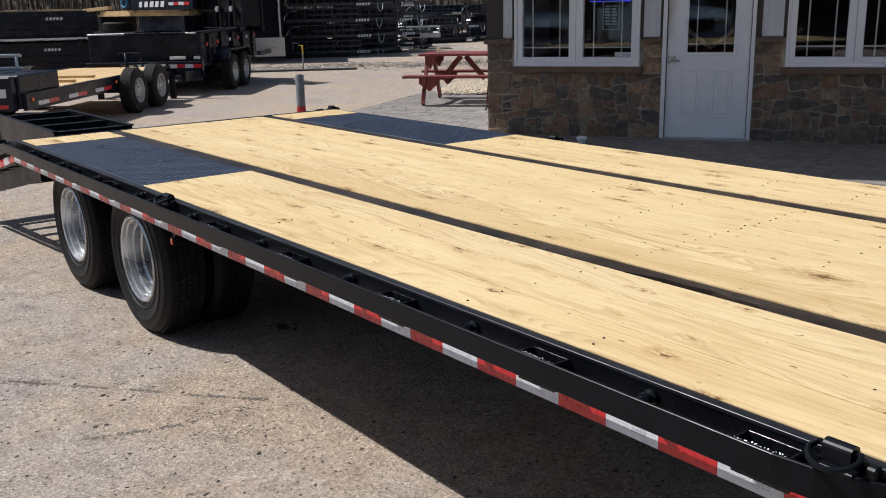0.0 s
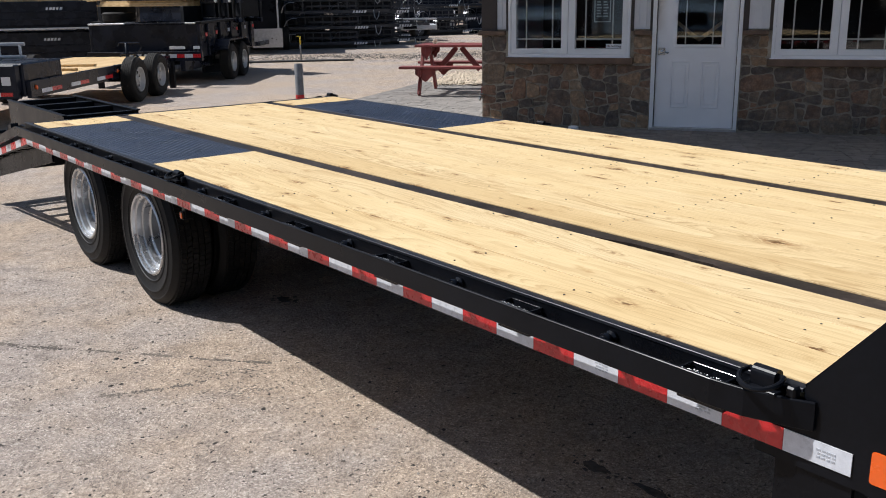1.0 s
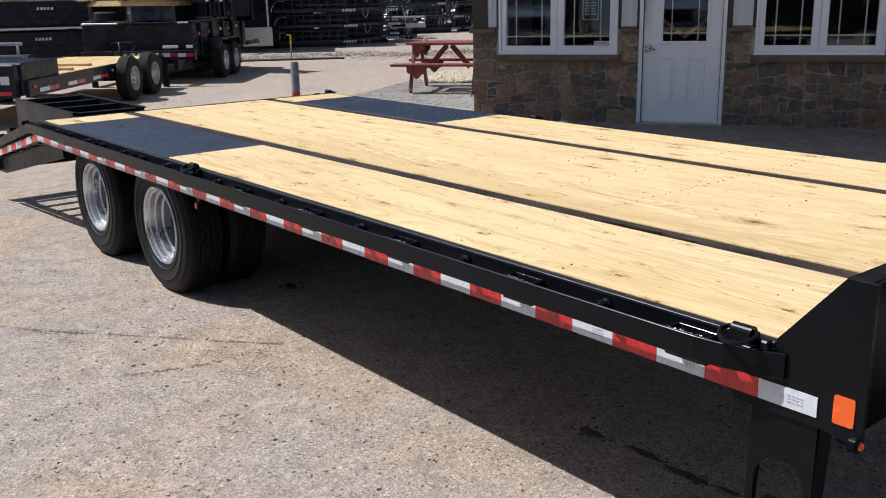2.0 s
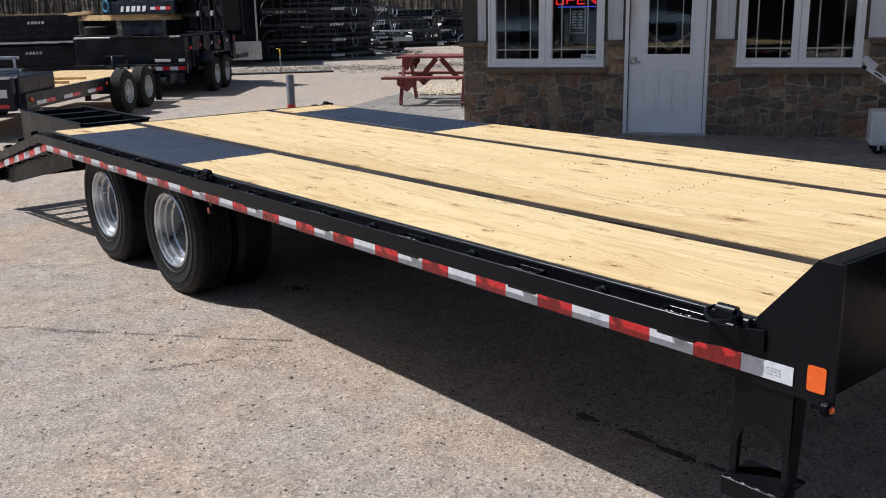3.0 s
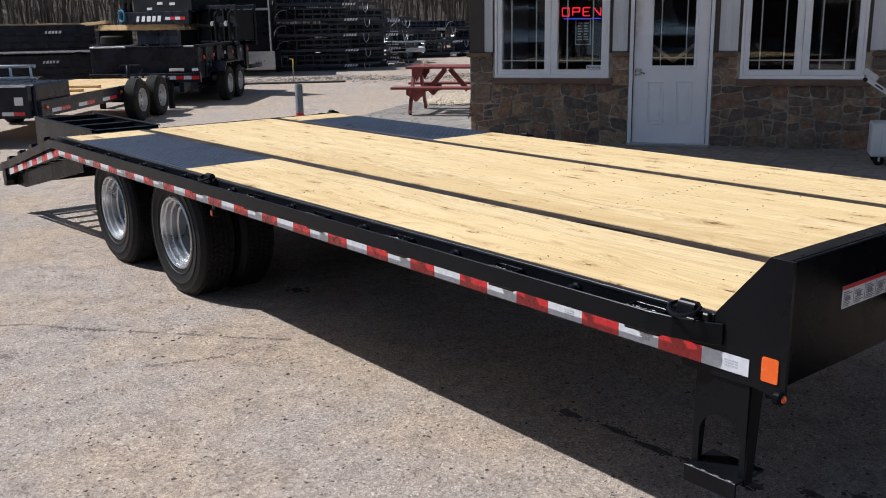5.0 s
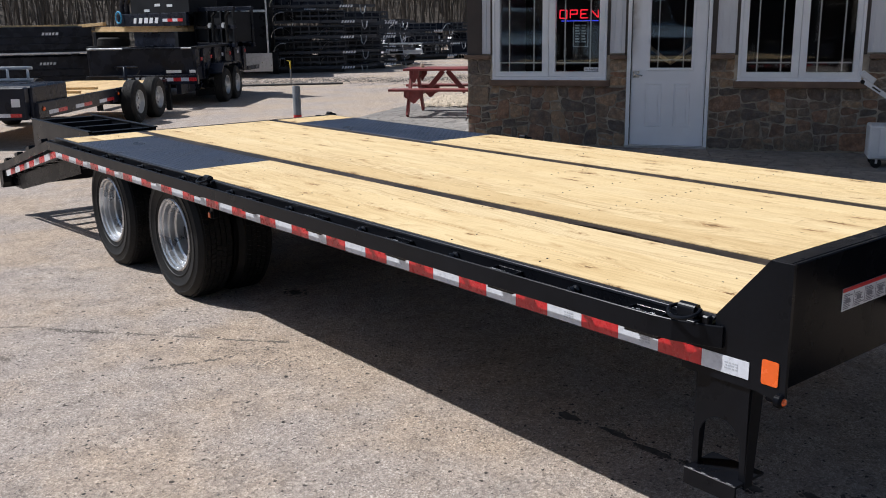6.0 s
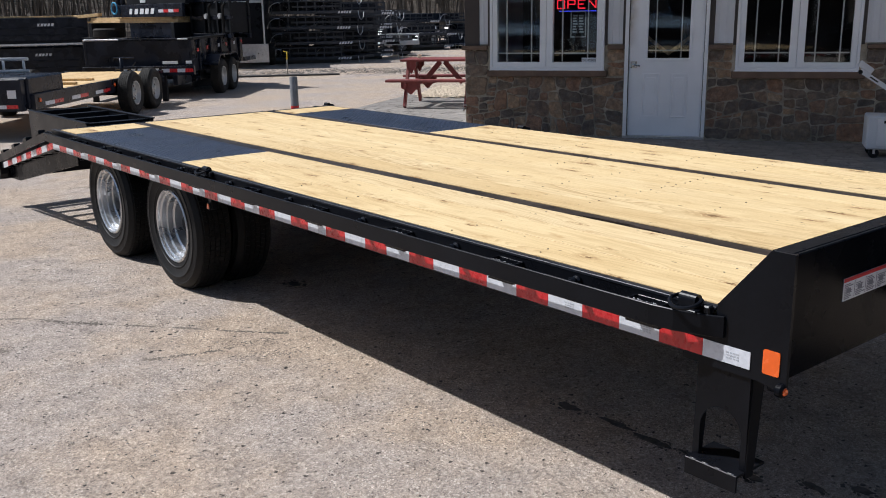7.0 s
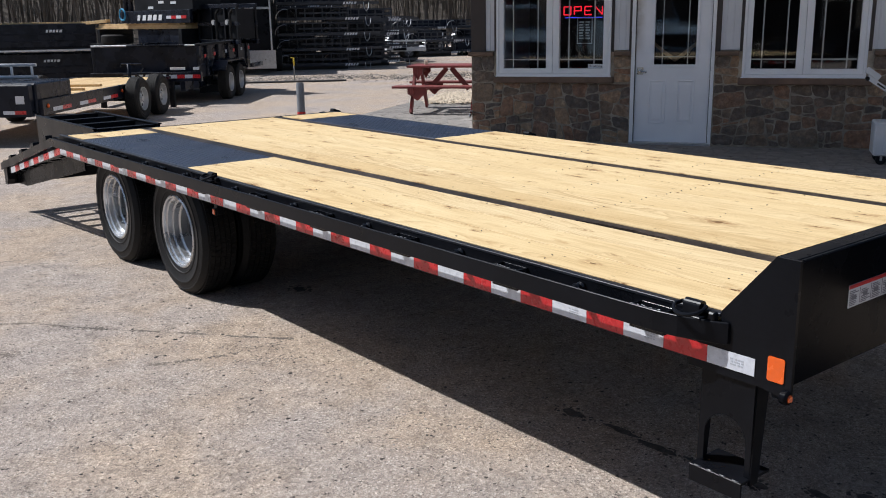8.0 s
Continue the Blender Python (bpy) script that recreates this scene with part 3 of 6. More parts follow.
    for a, b in ((0.185, 0.395), (0.535, 0.745)):
        bm = bm_new()
        ring(bm, (a, b, 0.28, 0.827), (a + 0.016, b - 0.016, 0.296, 0.811), lambda u, v, w: (u, 0.002 - w, v), 0.010)
        part("panel_moulding", bm, M_DOOR, door)
        bm = bm_new()
        box(bm, a + 0.04, b - 0.04, -0.007, 0.001, 0.325, 0.782, 0.005)
        part("panel", bm, M_DOOR, door)
    bm = bm_new()
    box(bm, g0 + 0.03, g1 - 0.03, 0.018, 0.024, gl + 0.03, gh - 0.03)
    g = part("pane", bm, M_GLASS, door)
    g.visible_shadow = False
    bm = bm_new()
    for c in (g0 + 0.13, g1 - 0.13):
        box(bm, c - 0.006, c + 0.006, 0.010, 0.016, gl + 0.03, gh - 0.03)
    box(bm, g0 + 0.03, g1 - 0.03, 0.0085, 0.0145, gl + 0.12, gl + 0.132)
    part("glazing_bar", bm, M_CAME, door)
    # dark strips: weatherstrip, and the shaded gap at each door edge drawn as colour
    for c in (-0.001, 0.932):
        bm = bm_new()
        box(bm, c - 0.008, c + 0.008, -0.013, -0.001, 0.045, 2.05)
        part("weatherstrip", bm, M_TRIM_DARK, door, "dark weatherstrip drawing the shaded door gap")
    # cloth swag behind the door glass
    bm = bm_new()
    cols = [[bm.verts.new((g0 + 0.03 + k * 0.025, 0.07 + 0.008 * math.sin(k * 1.7), z)) for k in range(21)] for z in (0, 1)]
    for k in range(21):
        sag = 1.05 + 0.19 * abs((k - 10) / 10) ** 1.1
        cols[0][k].co.z = sag
        cols[1][k].co.z = sag + 0.055
    for k in range(20):
        bm.faces.new((cols[0][k], cols[0][k + 1], cols[1][k + 1], cols[1][k]))
    bmesh.ops.solidify(bm, geom=bm.faces[:], thickness=0.004)
    part("curtain", bm, M_CURTAIN, door, "beige cloth swag hung behind the glass")
    bm = bm_new()
    box(bm, 0.030, 0.110, -0.008, 0.0, 0.895, 0.985, 0.003)
    lathe(bm, [(0.012, -0.006), (0.012, 0.03), (0.030, 0.036), (0.032, 0.05), (0.022, 0.062), (0.0, 0.066)], Matrix.Translation((0.07, 0, 0.940)) @ pose(0, 0, 0, 0, 0, -90), 16)
    tube(bm, [(0.07, -0.055, 0.940), (0.155, -0.055, 0.925)], 0.011, 8)
    part("door_handle", bm, M_NICKEL, door, "satin nickel lever handle")
    for z in (0.25, 1.05, 1.85):
        bm = bm_new()
        tube(bm, [(0.926, -0.014, z - 0.05), (0.926, -0.014, z + 0.05)], 0.008, 8)
        part("hinge", bm, M_CAME, door)
    bm = bm_new()
    box(bm, -0.045, 0.972, -0.06, 0.1, 0.0, 0.043, 0.004)
    part("threshold", bm, M_ALU, office)
    # corner hose tap at the foot of the stone
    bm = bm_new()
    tube(bm, [(-2.16, -0.02, 0.36), (-2.16, -0.10, 0.36), (-2.16, -0.14, 0.33)], 0.014, 8)
    lathe(bm, [(0.0, -0.006), (0.03, -0.006), (0.03, 0.006), (0.0, 0.006)], Matrix.Translation((-2.16, -0.09, 0.405)) @ pose(0, 0, 0, 0, 90, 0), 10)
    part("hose_tap", bm, M_NICKEL, office, "small metal hose tap")
    return office


OFFICE_ROOT = build_office()


def build_window_signs():
    # the neon sign hangs inside the first window
    sign = root("neon_sign", OFFICE @ Matrix.Translation((-0.935, 0.06, 1.645)), "lit red neon sign reading OPEN hung in the window", "sign")
    strokes = {
        "O": [[(0, 0), (0.09, 0), (0.09, 0.10), (0, 0.10), (0, 0)]],
        "P": [[(0, 0), (0, 0.10), (0.09, 0.10), (0.09, 0.05), (0, 0.05)]],
        "E": [[(0.09, 0), (0, 0), (0, 0.10), (0.09, 0.10)], [(0, 0.05), (0.07, 0.05)]],
        "N": [[(0, 0), (0, 0.10), (0.09, 0), (0.09, 0.10)]],
    }
    for k, ch in enumerate("OPEN"):
        bm = bm_new()
        for line in strokes[ch]:
            for a, b in zip(line, line[1:]):
                tube(bm, [(k * 0.135 + a[0], 0, a[1]), (k * 0.135 + b[0], 0, b[1])], 0.007, 8)
        part("letter", bm, M_NEON_RED, sign, "red neon letter " + ch)
    bm = bm_new()
    tube(bm, [(0.02, 0, -0.035), (0.5, 0, -0.035)], 0.005, 8)
    part("underline", bm, M_NEON_BLUE, sign, "blue neon bar")
    bm = bm_new()
    for z in (-0.02, 0.12):
        box(bm, -0.02, 0.53, 0.015, 0.022, z - 0.006, z + 0.006)
    part("frame", bm, M_BLACK_DULL, sign)
    # framed hours notice
    hours = root("hours_notice", OFFICE @ Matrix.Translation((-0.76, 0.05, 1.28)), "small framed opening-hours notice with unreadable lines", "notice")
    bm = bm_new()
    for q in ((0, 0.2, 0, 0.012), (0, 0.2, 0.318, 0.33), (0, 0.012, 0.012, 0.318), (0.188, 0.2, 0.012, 0.318)):
        box(bm, q[0], q[1], 0, 0.006, q[2], q[3])
    part("frame", bm, M_CAME, hours)
    bm = bm_new()
    for r in range(7):
        for c in (0.03, 0.11):
            box(bm, c, c + 0.06 - 0.008 * (r % 3), 0, 0.003, 0.06 + r * 0.034, 0.06 + r * 0.034 + 0.018)
    part("print", bm, M_CAME, hours)
    # small notice in the lower corner of the pane
    note = root("window_notice", OFFICE @ Matrix.Translation((-0.60, 0.0085, 0.975)), "small white window notice reading No Soliciting", "notice")
    bm = bm_new()
    box(bm, 0, 0.19, 0, 0.0015, 0, 0.05)
    part("card", bm, M_STICKER, note)
    curve = bpy.data.curves.new("lettering", "FONT")
    curve.body = "No Soliciting"
    curve.size = 0.036
    curve.extrude = 0.0005
    tmp = new("lettering", curve)
    me = bpy.data.meshes.new_from_object(tmp.evaluated_get(bpy.context.evaluated_depsgraph_get()))
    bpy.data.objects.remove(tmp)
    me.materials.clear()
    me.materials.append(M_BLACK_DULL)
    width = max(v.co.x for v in me.vertices)
    ob = new("lettering", me)
    ob.matrix_basis = Matrix.Translation((0.008, -0.001, 0.014)) @ pose(0, 0, 0, 90) @ Matrix.Diagonal((0.174 / width, 1, 1, 1))
    ob.parent = note


build_window_signs()


def build_cup():
    c = root("plastic_cup", Matrix.Translation((6.42, 6.98, 0.02)), "small white plastic cup lying by the office wall", "cup")
    bm = bm_new()
    lathe(bm, [(0.0, 0.0), (0.045, 0.0), (0.045, 0.03), (0.062, 0.035), (0.062, 0.06), (0.04, 0.072), (0.0, 0.074)], pose(0, 0, 0, 0, -90, 0), 18)
    part("body", bm, M_WHITE, c)


build_cup()


def build_walk():
    """Flagstone apron in front of and beside the office."""
    walk_root = root("pavement", OFFICE, "grey irregular flagstone walk along the office front", "pavement", kind="structure")
    bm = bm_new()
    box(bm, -5.1, 6.0, -2.6, 0.0, -0.02, 0.008)
    box(bm, -5.1, -2.16, 0.0, 5.6, -0.02, 0.008)
    part("bed", bm, M_JOINT, walk_root, "sandy joint bed")
    rnd = random.Random(9)
    return walk_root, rnd


WALK, WALK_RND = build_walk()


# ---- the flatbed trailer: x across (0 = its near frame side), y to the rear ----
MID = 1.20            # centre line
DECK = 0.835
WHEEL_R = 0.400


def mirrored(x):
    return 2 * MID - x


def tyre_mesh(r, w, rim, n=48, mat=None):
    """Tyre round the x axis, its outer face at x = 0 and its inner at x = w."""
    bm = bm_new()
    sh = 0.022
    h = r - rim
    prof = [(rim, 0.012), (rim + 0.012, 0.004), (rim + 0.030, 0.001), (rim + 0.034, -0.004), (rim + 0.040, -0.004), (rim + 0.044, -0.001), (rim + h * 0.50, -0.008), (rim + h * 0.52, -0.011), (rim + h * 0.55, -0.011),
            (rim + h * 0.57, -0.007), (rim + h * 0.74, -0.002), (rim + h * 0.76, -0.004), (rim + h * 0.79, -0.003), (rim + h * 0.81, 0.001), (r - 0.024, 0.010), (r - 0.010, sh), (r - 0.007, sh + 0.016)]
    ribs = 5
    prof += [(r - 0.007, w - sh - 0.016), (r - 0.012, w - sh), (r - 0.035, w - 0.006), (rim + h * 0.5, w + 0.006), (rim + 0.018, w - 0.004), (rim, w - 0.012)]
    lathe(bm, prof, None, n, True)
    # tread: five ribs of blocks cut by slanting sipes
    span, count = w - 2 * (sh + 0.008), 84
    for j in range(ribs):
        x0 = sh + 0.008 + span * j / ribs + 0.0028
        x1 = sh + 0.008 + span * (j + 1) / ribs - 0.0028
        skew = (0.35, -0.35, 0.0, 0.35, -0.35)[j] * 2 * math.pi / count
        for k in range(count):
            a0 = 2 * math.pi * (k + 0.31 * j) / count
            a1 = a0 + 2 * math.pi / count * 0.88
            q = [bm.verts.new((x, rr * math.cos(a), rr * math.sin(a))) for rr in (r - 0.009, r + 0.001) for x, a in ((x0, a0), (x1, a0 + skew), (x1, a1 + skew), (x0, a1))]
            for f in ((4, 5, 6, 7), (0, 1, 5, 4), (1, 2, 6, 5), (2, 3, 7, 6), (3, 0, 4, 7)):
                bm.faces.new([q[i] for i in f])
    return mesh_of("tyre", bm, mat or M_RUBBER)


def rim_mesh(rim, depth, mat, n=40):
    """Deep dished steel rim, its lip at x = 0."""
    bm = bm_new()
    lathe(bm, [(rim + 0.012, 0.016), (rim + 0.014, 0.004), (rim + 0.006, -0.002), (rim - 0.004, 0.003), (rim - 0.006, 0.018), (rim - 0.018, 0.024), (rim - 0.020, 0.050), (rim - 0.034, 0.056),
               (rim - 0.036, 0.088), (rim - 0.050, 0.096), (rim - 0.052, 0.135), (rim - 0.056, depth - 0.02), (rim - 0.062, depth), (rim - 0.085, depth + 0.004), (0.11, depth - 0.02), (0.0, depth - 0.02)], None, n, False, False)
    return mesh_of("rim", bm, mat)


def hub_mesh():
    bm = bm_new()
    lathe(bm, [(0.085, 0.17), (0.085, 0.15), (0.075, 0.14), (0.06, 0.10), (0.045, 0.09), (0.0, 0.088)], None, 24)
    for k in range(8):
        a = 2 * math.pi * k / 8
        lathe(bm, [(0.012, 0.17), (0.012, 0.145), (0.0, 0.143)], Matrix.Translation((0, 0.105 * math.cos(a), 0.105 * math.sin(a))), 6)
    return mesh_of("hub", bm, M_BLACK_DULL)


def build_flatbed():
    tr = root("flatbed_trailer", Matrix(), "black deck-over flatbed trailer with new pine deck and dual wheels", "trailer")
    # --- frame sides with rub rails, both flanks
    for side in (0, 1):
        X = (lambda x: x) if side == 0 else mirrored

        def span(bm, a, b, y0, y1, z0, z1, bevel=0.0):
            p, q = sorted((X(a), X(b)))
            box(bm, p, q, y0, y1, z0, z1, bevel)

        bm = bm_new()
        span(bm, 0.0, 0.010, 0.221, 5.93, 0.676, 0.822, 0.0006)
        span(bm, 0.0105, 0.055, 0.02, 5.93, 0.674, 0.684, 0.002)
        part("side_channel", bm, M_BLACK, tr)
        bm = bm_new()
        prism(bm, [(X(x), z) for x, z in ((-0.002, 0.8225), (-0.002, 0.8302), (-0.001, 0.8312), (0.0245, 0.8312), (0.0245, 0.8225))], lambda u, v, w: (u, 0.118 + w, v), 5.812)
        part("top_flange", bm, M_EDGE, tr)
        # rub rail, bent in at its front end
        bm = bm_new()
        line = [(-0.064, 5.93), (-0.064, 0.30), (-0.055, 0.22), (-0.024, 0.125), (-0.008, 0.085)]
        inner = [(x + 0.010, y) for x, y in line]
        prism(bm, [(X(x), y) for x, y in line + inner[::-1]], lambda u, v, w: (u, v, 0.748 + w), 0.064)
        es = [e for e in bm.edges if abs(e.verts[0].co.z - e.verts[1].co.z) < 1e-5]
        bmesh.ops.bevel(bm, geom=es, offset=0.004, segments=3, affect="EDGES", profile=0.5)
        part("rub_rail", bm, M_BLACK, tr)
        # stake pockets: open tubes between rail and frame
        for k in range(10):
            y = 0.33 + 0.61 * k
            if y > 5.8:
                break
            bm = bm_new()
            t = 0.006
            for q in ((-0.054, -0.001, y - 0.062, y - 0.062 + t), (-0.054, -0.001, y + 0.062 - t, y + 0.062), (-0.054, -0.054 + t, y - 0.062 + t, y + 0.062 - t), (-0.001 - t, -0.001, y - 0.062 + t, y + 0.062 - t)):
                span(bm, q[0], q[1], q[2], q[3], 0.738, 0.809, 0.0008)
            pk = part("stake_pocket", bm, M_GLOSS, tr)
            if side == 0:
                bm = bm_new()
                rnd = random.Random(k)
                for j in range(30):
                    yy = y - 0.056 + 0.0039 * j + rnd.uniform(-0.004, 0.004)
                    if rnd.random() < 0.2:
                        continue
                    bmesh.ops.create_icosphere(bm, subdivisions=1, radius=rnd.uniform(0.0008, 0.0030), matrix=Matrix.Translation((-0.0545 + rnd.uniform(-0.003, 0.003), yy, 0.8115 + rnd.uniform(-0.002, 0.001))))
                tagged(part("weld_bead", bm, M_STEEL if k < 5 else M_GLOSS, pk), "shiny ragged weld beads", kind="stuff")
        # pipe spools between the pockets
        for k in range(10):
            y = 0.632 + 0.598 * k
            if y > 5.7:
                break
            bm = bm_new()
            m = Matrix.Translation((X(-0.054), y, 0.795)) @ (Matrix() if side == 0 else pose(0, 0, 0, 0, 0, 180))
            lathe(bm, [(0.013, 0.0), (0.013, 0.04), (0.02, 0.045), (0.02, 0.053)], m, 14)
            lathe(bm, [(0.0, 0.016), (0.017, 0.018), (0.019, 0.026), (0.017, 0.034), (0.0, 0.036)], m, 14)
            part("pipe_spool", bm, M_GLOSS, tr)
        # reflective tape along the channel
        tape = {}
        for k in range(39):
            y = k * 0.1524
            nm = "white_tape" if k % 2 == 0 else "red_tape"
            if nm not in tape:
                bm = bm_new()
                box(bm, -0.0022, -0.0002, 0.0005, 0.1519, 0.680, 0.730, 0)
                tape[nm] = mesh_of("tape", bm, M_WHITE_TAPE if k % 2 == 0 else M_RED)
            same_part("tape", tape[nm], tr, Matrix.Translation((X(0.0) + (0.0024 if side else 0), y, 0)))
        for y in (0.035, 0.335, 0.645) if side == 0 else ():
            bm = bm_new()
            for r in range(3):
                for c in range(4):
                    box(bm, -0.0030, -0.0023, y + 0.011 * c, y + 0.011 * c + (0.008, 0.006, 0.009)[(r + c) % 3], 0.695 + 0.008 * r, 0.699 + 0.008 * r)
            tagged(part("print", bm, M_FAINT_INK, tr), "small grey unreadable print on the tape", kind="stuff")
        # dovetail side with its own tape
        bm = bm_new()
        poly = [(5.93, 0.800), (6.05, 0.805), (7.52, 0.455), (7.52, 0.355), (5.93, 0.665)]
        prism(bm, poly, lambda u, v, w: (X(0.0) + (w if side == 0 else -w), u, v), 0.014)
        prism(bm, [(7.50, 0.47), (7.60, 0.46), (7.60, 0.25), (7.54, 0.25), (7.50, 0.30)], lambda u, v, w: (X(-0.02) + (w if side == 0 else -w), u, v), 0.06)
        part("dovetail_side", bm, M_BLACK, tr)
        bm = bm_new()
        prism(bm, [(5.6, 0.655), (5.93, 0.655), (7.55, 0.345), (7.55, 0.26), (7.2, 0.27), (5.6, 0.59)], lambda u, v, w: (X(0.06) + (w if side == 0 else -w), u, v), 0.012)
        part("dovetail_web", bm, M_BLACK_SHADED, tr)
        for k in range(4):
            bm = bm_new()
            y0 = 6.05 + k * 0.36
            zz = 0.790 - 0.238 * (y0 - 6.05)
            box(bm, 0, 0.05, -0.045, 0.045, -0.02, 0.012, 0.003, Matrix.Translation((X(-0.05 if side == 0 else 0.0), y0 + 0.1, zz)) @ pose(0, 0, 0, -13.4, 0, 0))
            part("stake_pocket", bm, M_BLACK, tr)
        bm = bm_new()
        line = [(5.93, 0.748), (5.93, 0.812), (7.50, 0.452), (7.50, 0.392)]
        prism(bm, line, lambda u, v, w: (X(-0.064) + (w if side == 0 else -w), u, v), 0.010)
        part("rub_rail", bm, M_BLACK, tr)
        for k in range(10):
            y = 5.95 + k * 0.148
            z = 0.705 - 0.215 * (y - 5.95)
            bm = bm_new()
            prism(bm, [(y, z - 0.025), (y + 0.146, z - 0.025 - 0.215 * 0.146), (y + 0.146, z + 0.025 - 0.215 * 0.146), (y, z + 0.025)],
                  lambda u, v, w: (X(-0.0025) + (w if side == 0 else -w), u, v), 0.0022)
            part("tape", bm, M_RED if k % 2 == 0 else M_WHITE_TAPE, tr)
        # heavy D-rings on the deck edge
        for y in (0.20, 3.30) if side == 0 else (3.38, 5.90):
            bm = bm_new()
            sgn = 1 if side == 0 else -1
            c = X(-0.006)
            loop = [(c, y - 0.040, 0.842), (c, y + 0.040, 0.842)]
            for j in range(1, 16):
                a = math.pi * j / 16
                loop.append((c - sgn * (0.010 + 0.050 * math.sin(a) ** 0.8), y + 0.048 * math.cos(a), 0.842 - 0.018 * math.sin(a)))
            tube(bm, loop + [loop[0]], 0.006, 8, False)
            arc = [(0.017 * math.cos(a), 0.839 + 0.017 * math.sin(a)) for a in [math.pi * k / 10 for k in range(11)]]
            arc = [(0.017, 0.815)] + arc + [(-0.017, 0.815)]
            prism(bm, [(c + u, v) for u, v in arc], lambda u, v, w: (u, y - 0.028 + w, v), 0.056)
            box(bm, c - 0.032, c + 0.032, y - 0.042, y + 0.042, 0.806, 0.8155, 0.002)
            box(bm, c - 0.016, c + 0.010, y - 0.076, y - 0.054, 0.808, 0.834, 0.004)
            part("tie_down_ring", bm, M_BLACK, tr, "heavy black tie-down ring in its clip")
    # --- front bulkhead
    poly = [(0.115, 0.835), (-0.036, 1.018), (-0.044, 1.0225), (-0.108, 1.0225), (-0.108, 0.640), (-0.02, 0.655), (0.22, 0.655), (0.22, 0.800), (0.115, 0.806)]
    for side in (0, 1):
        bm = bm_new()
        prism(bm, poly, lambda u, v, w: ((0.0005 + w) if side == 0 else mirrored(0.0005 + w), u, v), 0.012)
        part("gusset_plate", bm, M_BLACK, tr)
    bm = bm_new()
    box(bm, 0.008, mirrored(0.008), -0.106, -0.094, 0.682, 1.0225, 0.003)
    box(bm, 0.008, mirrored(0.008), -0.094, -0.038, 1.010, 1.0230, 0.003)
    prism(bm, [(-0.038, 1.0230), (-0.038, 1.008), (0.112, 0.826), (0.120, 0.836)], lambda u, v, w: (0.008 + w, u, v), mirrored(0.008) - 0.008)
    part("bulkhead", bm, M_BLACK_SHADED, tr)
    bm = bm_new()
    soft = [(u + 0.006 * math.cos(math.pi / 2 * (q + k / 3)), v + 0.006 * math.sin(math.pi / 2 * (q + k / 3)))
            for q, (u, v) in enumerate(((-0.043, 0.746), (-0.081, 0.746), (-0.081, 0.689), (-0.043, 0.689))) for k in range(4)]
    prism(bm, soft, lambda u, v, w: (0.0004 - w, u, v), 0.0026)
    part("side_reflector", bm, M_AMBER, tr, "orange rectangular reflector")
    bm = bm_new()
    box(bm, 0.002, 0.030, -0.092, -0.050, 0.636, 0.664, 0.004)
    spot = Matrix.Translation((-0.002, -0.094, 0.650)) @ pose(0, 0, 0, 0, 0, -90)
    lathe(bm, [(0.018, -0.008), (0.020, 0.008), (0.016, 0.014)], spot, 16)
    lamp = part("marker_lamp", bm, M_BLACK_SHADED, tr, "black grommet marker lamp")
    bm = bm_new()
    lathe(bm, [(0.0, 0.022), (0.007, 0.020), (0.011, 0.015), (0.011, 0.009)], spot, 16)
    part("lens", bm, M_AMBER, lamp, "amber lens")
    bm = bm_new()
    prism(bm, [(-0.106, 0.72), (-0.106, 1.00), (-1.5, 1.25), (-2.6, 1.75), (-2.6, 1.35), (-1.5, 0.80)], lambda u, v, w: (0.80 + w, u, v), 0.14)
    prism(bm, [(-0.106, 0.72), (-0.106, 1.00), (-1.5, 1.25), (-2.6, 1.75), (-2.6, 1.35), (-1.5, 0.80)], lambda u, v, w: (1.46 + w, u, v), 0.14)
    box(bm, 0.94, 1.46, -1.4, -0.107, 0.80, 0.84)
    part("gooseneck", bm, M_BLACK, tr, "black steel gooseneck beams")
    # safety sticker on the bulkhead: a red heading over five ruled columns
    bm = bm_new()
    box(bm, 0.262, 0.64, -0.1075, -0.1062, 0.843, 0.908)
    st = part("sticker", bm, M_STICKER, tr, "white safety sticker with red heading and unreadable print")
    bm = bm_new()
    box(bm, 0.262, 0.64, -0.1085, -0.1076, 0.897, 0.908)
    part("heading", bm, M_STICKER_RED, st, "red band")
    bm = bm_new()
    rnd = random.Random(3)
    for c in range(6):
        u = 0.268 + c * 0.062
        box(bm, u + 0.054, u + 0.0555, -0.1085, -0.1077, 0.847, 0.894)
        for r in range(9):
            if r in (4, 8) and c % 2:
                continue
            box(bm, u, u + rnd.uniform(0.022, 0.050), -0.1085, -0.1077, 0.848 + r * 0.0050, 0.8505 + r * 0.0050)
        box(bm, u + 0.010, u + 0.034, -0.1087, -0.1079, 0.866, 0.877)
    tagged(part("print", bm, M_STICKER_INK, st), "rows of unreadable grey print", kind="stuff")
    # folding side step at the front corner
    bm = bm_new()
    arch = [(0.086 + 0.068 * math.cos(a), 0.465 + 0.072 * math.sin(a)) for a in [math.pi * k / 12 for k in range(13)]]
    poly = [(0.172, 0.66), (0.172, 0.372), (0.154, 0.372)] + arch + [(0.018, 0.372), (0.0, 0.372), (0.0, 0.66)]
    prism(bm, poly, lambda u, v, w: (0.008 + w, u, v), 0.008)
    for y in (0.168, -0.004):
        prism(bm, [(0.016, 0.66), (0.075, 0.66), (0.045, 0.35), (0.008, 0.35)], lambda u, v, w: (u, y + w, v), 0.008)
    step = part("side_step", bm, M_BLACK, tr, "black folding step with an arched foot hole")
    bm = bm_new()
    box(bm, -0.030, 0.11, 0.0, 0.172, 0.362, 0.370, 0.0006)
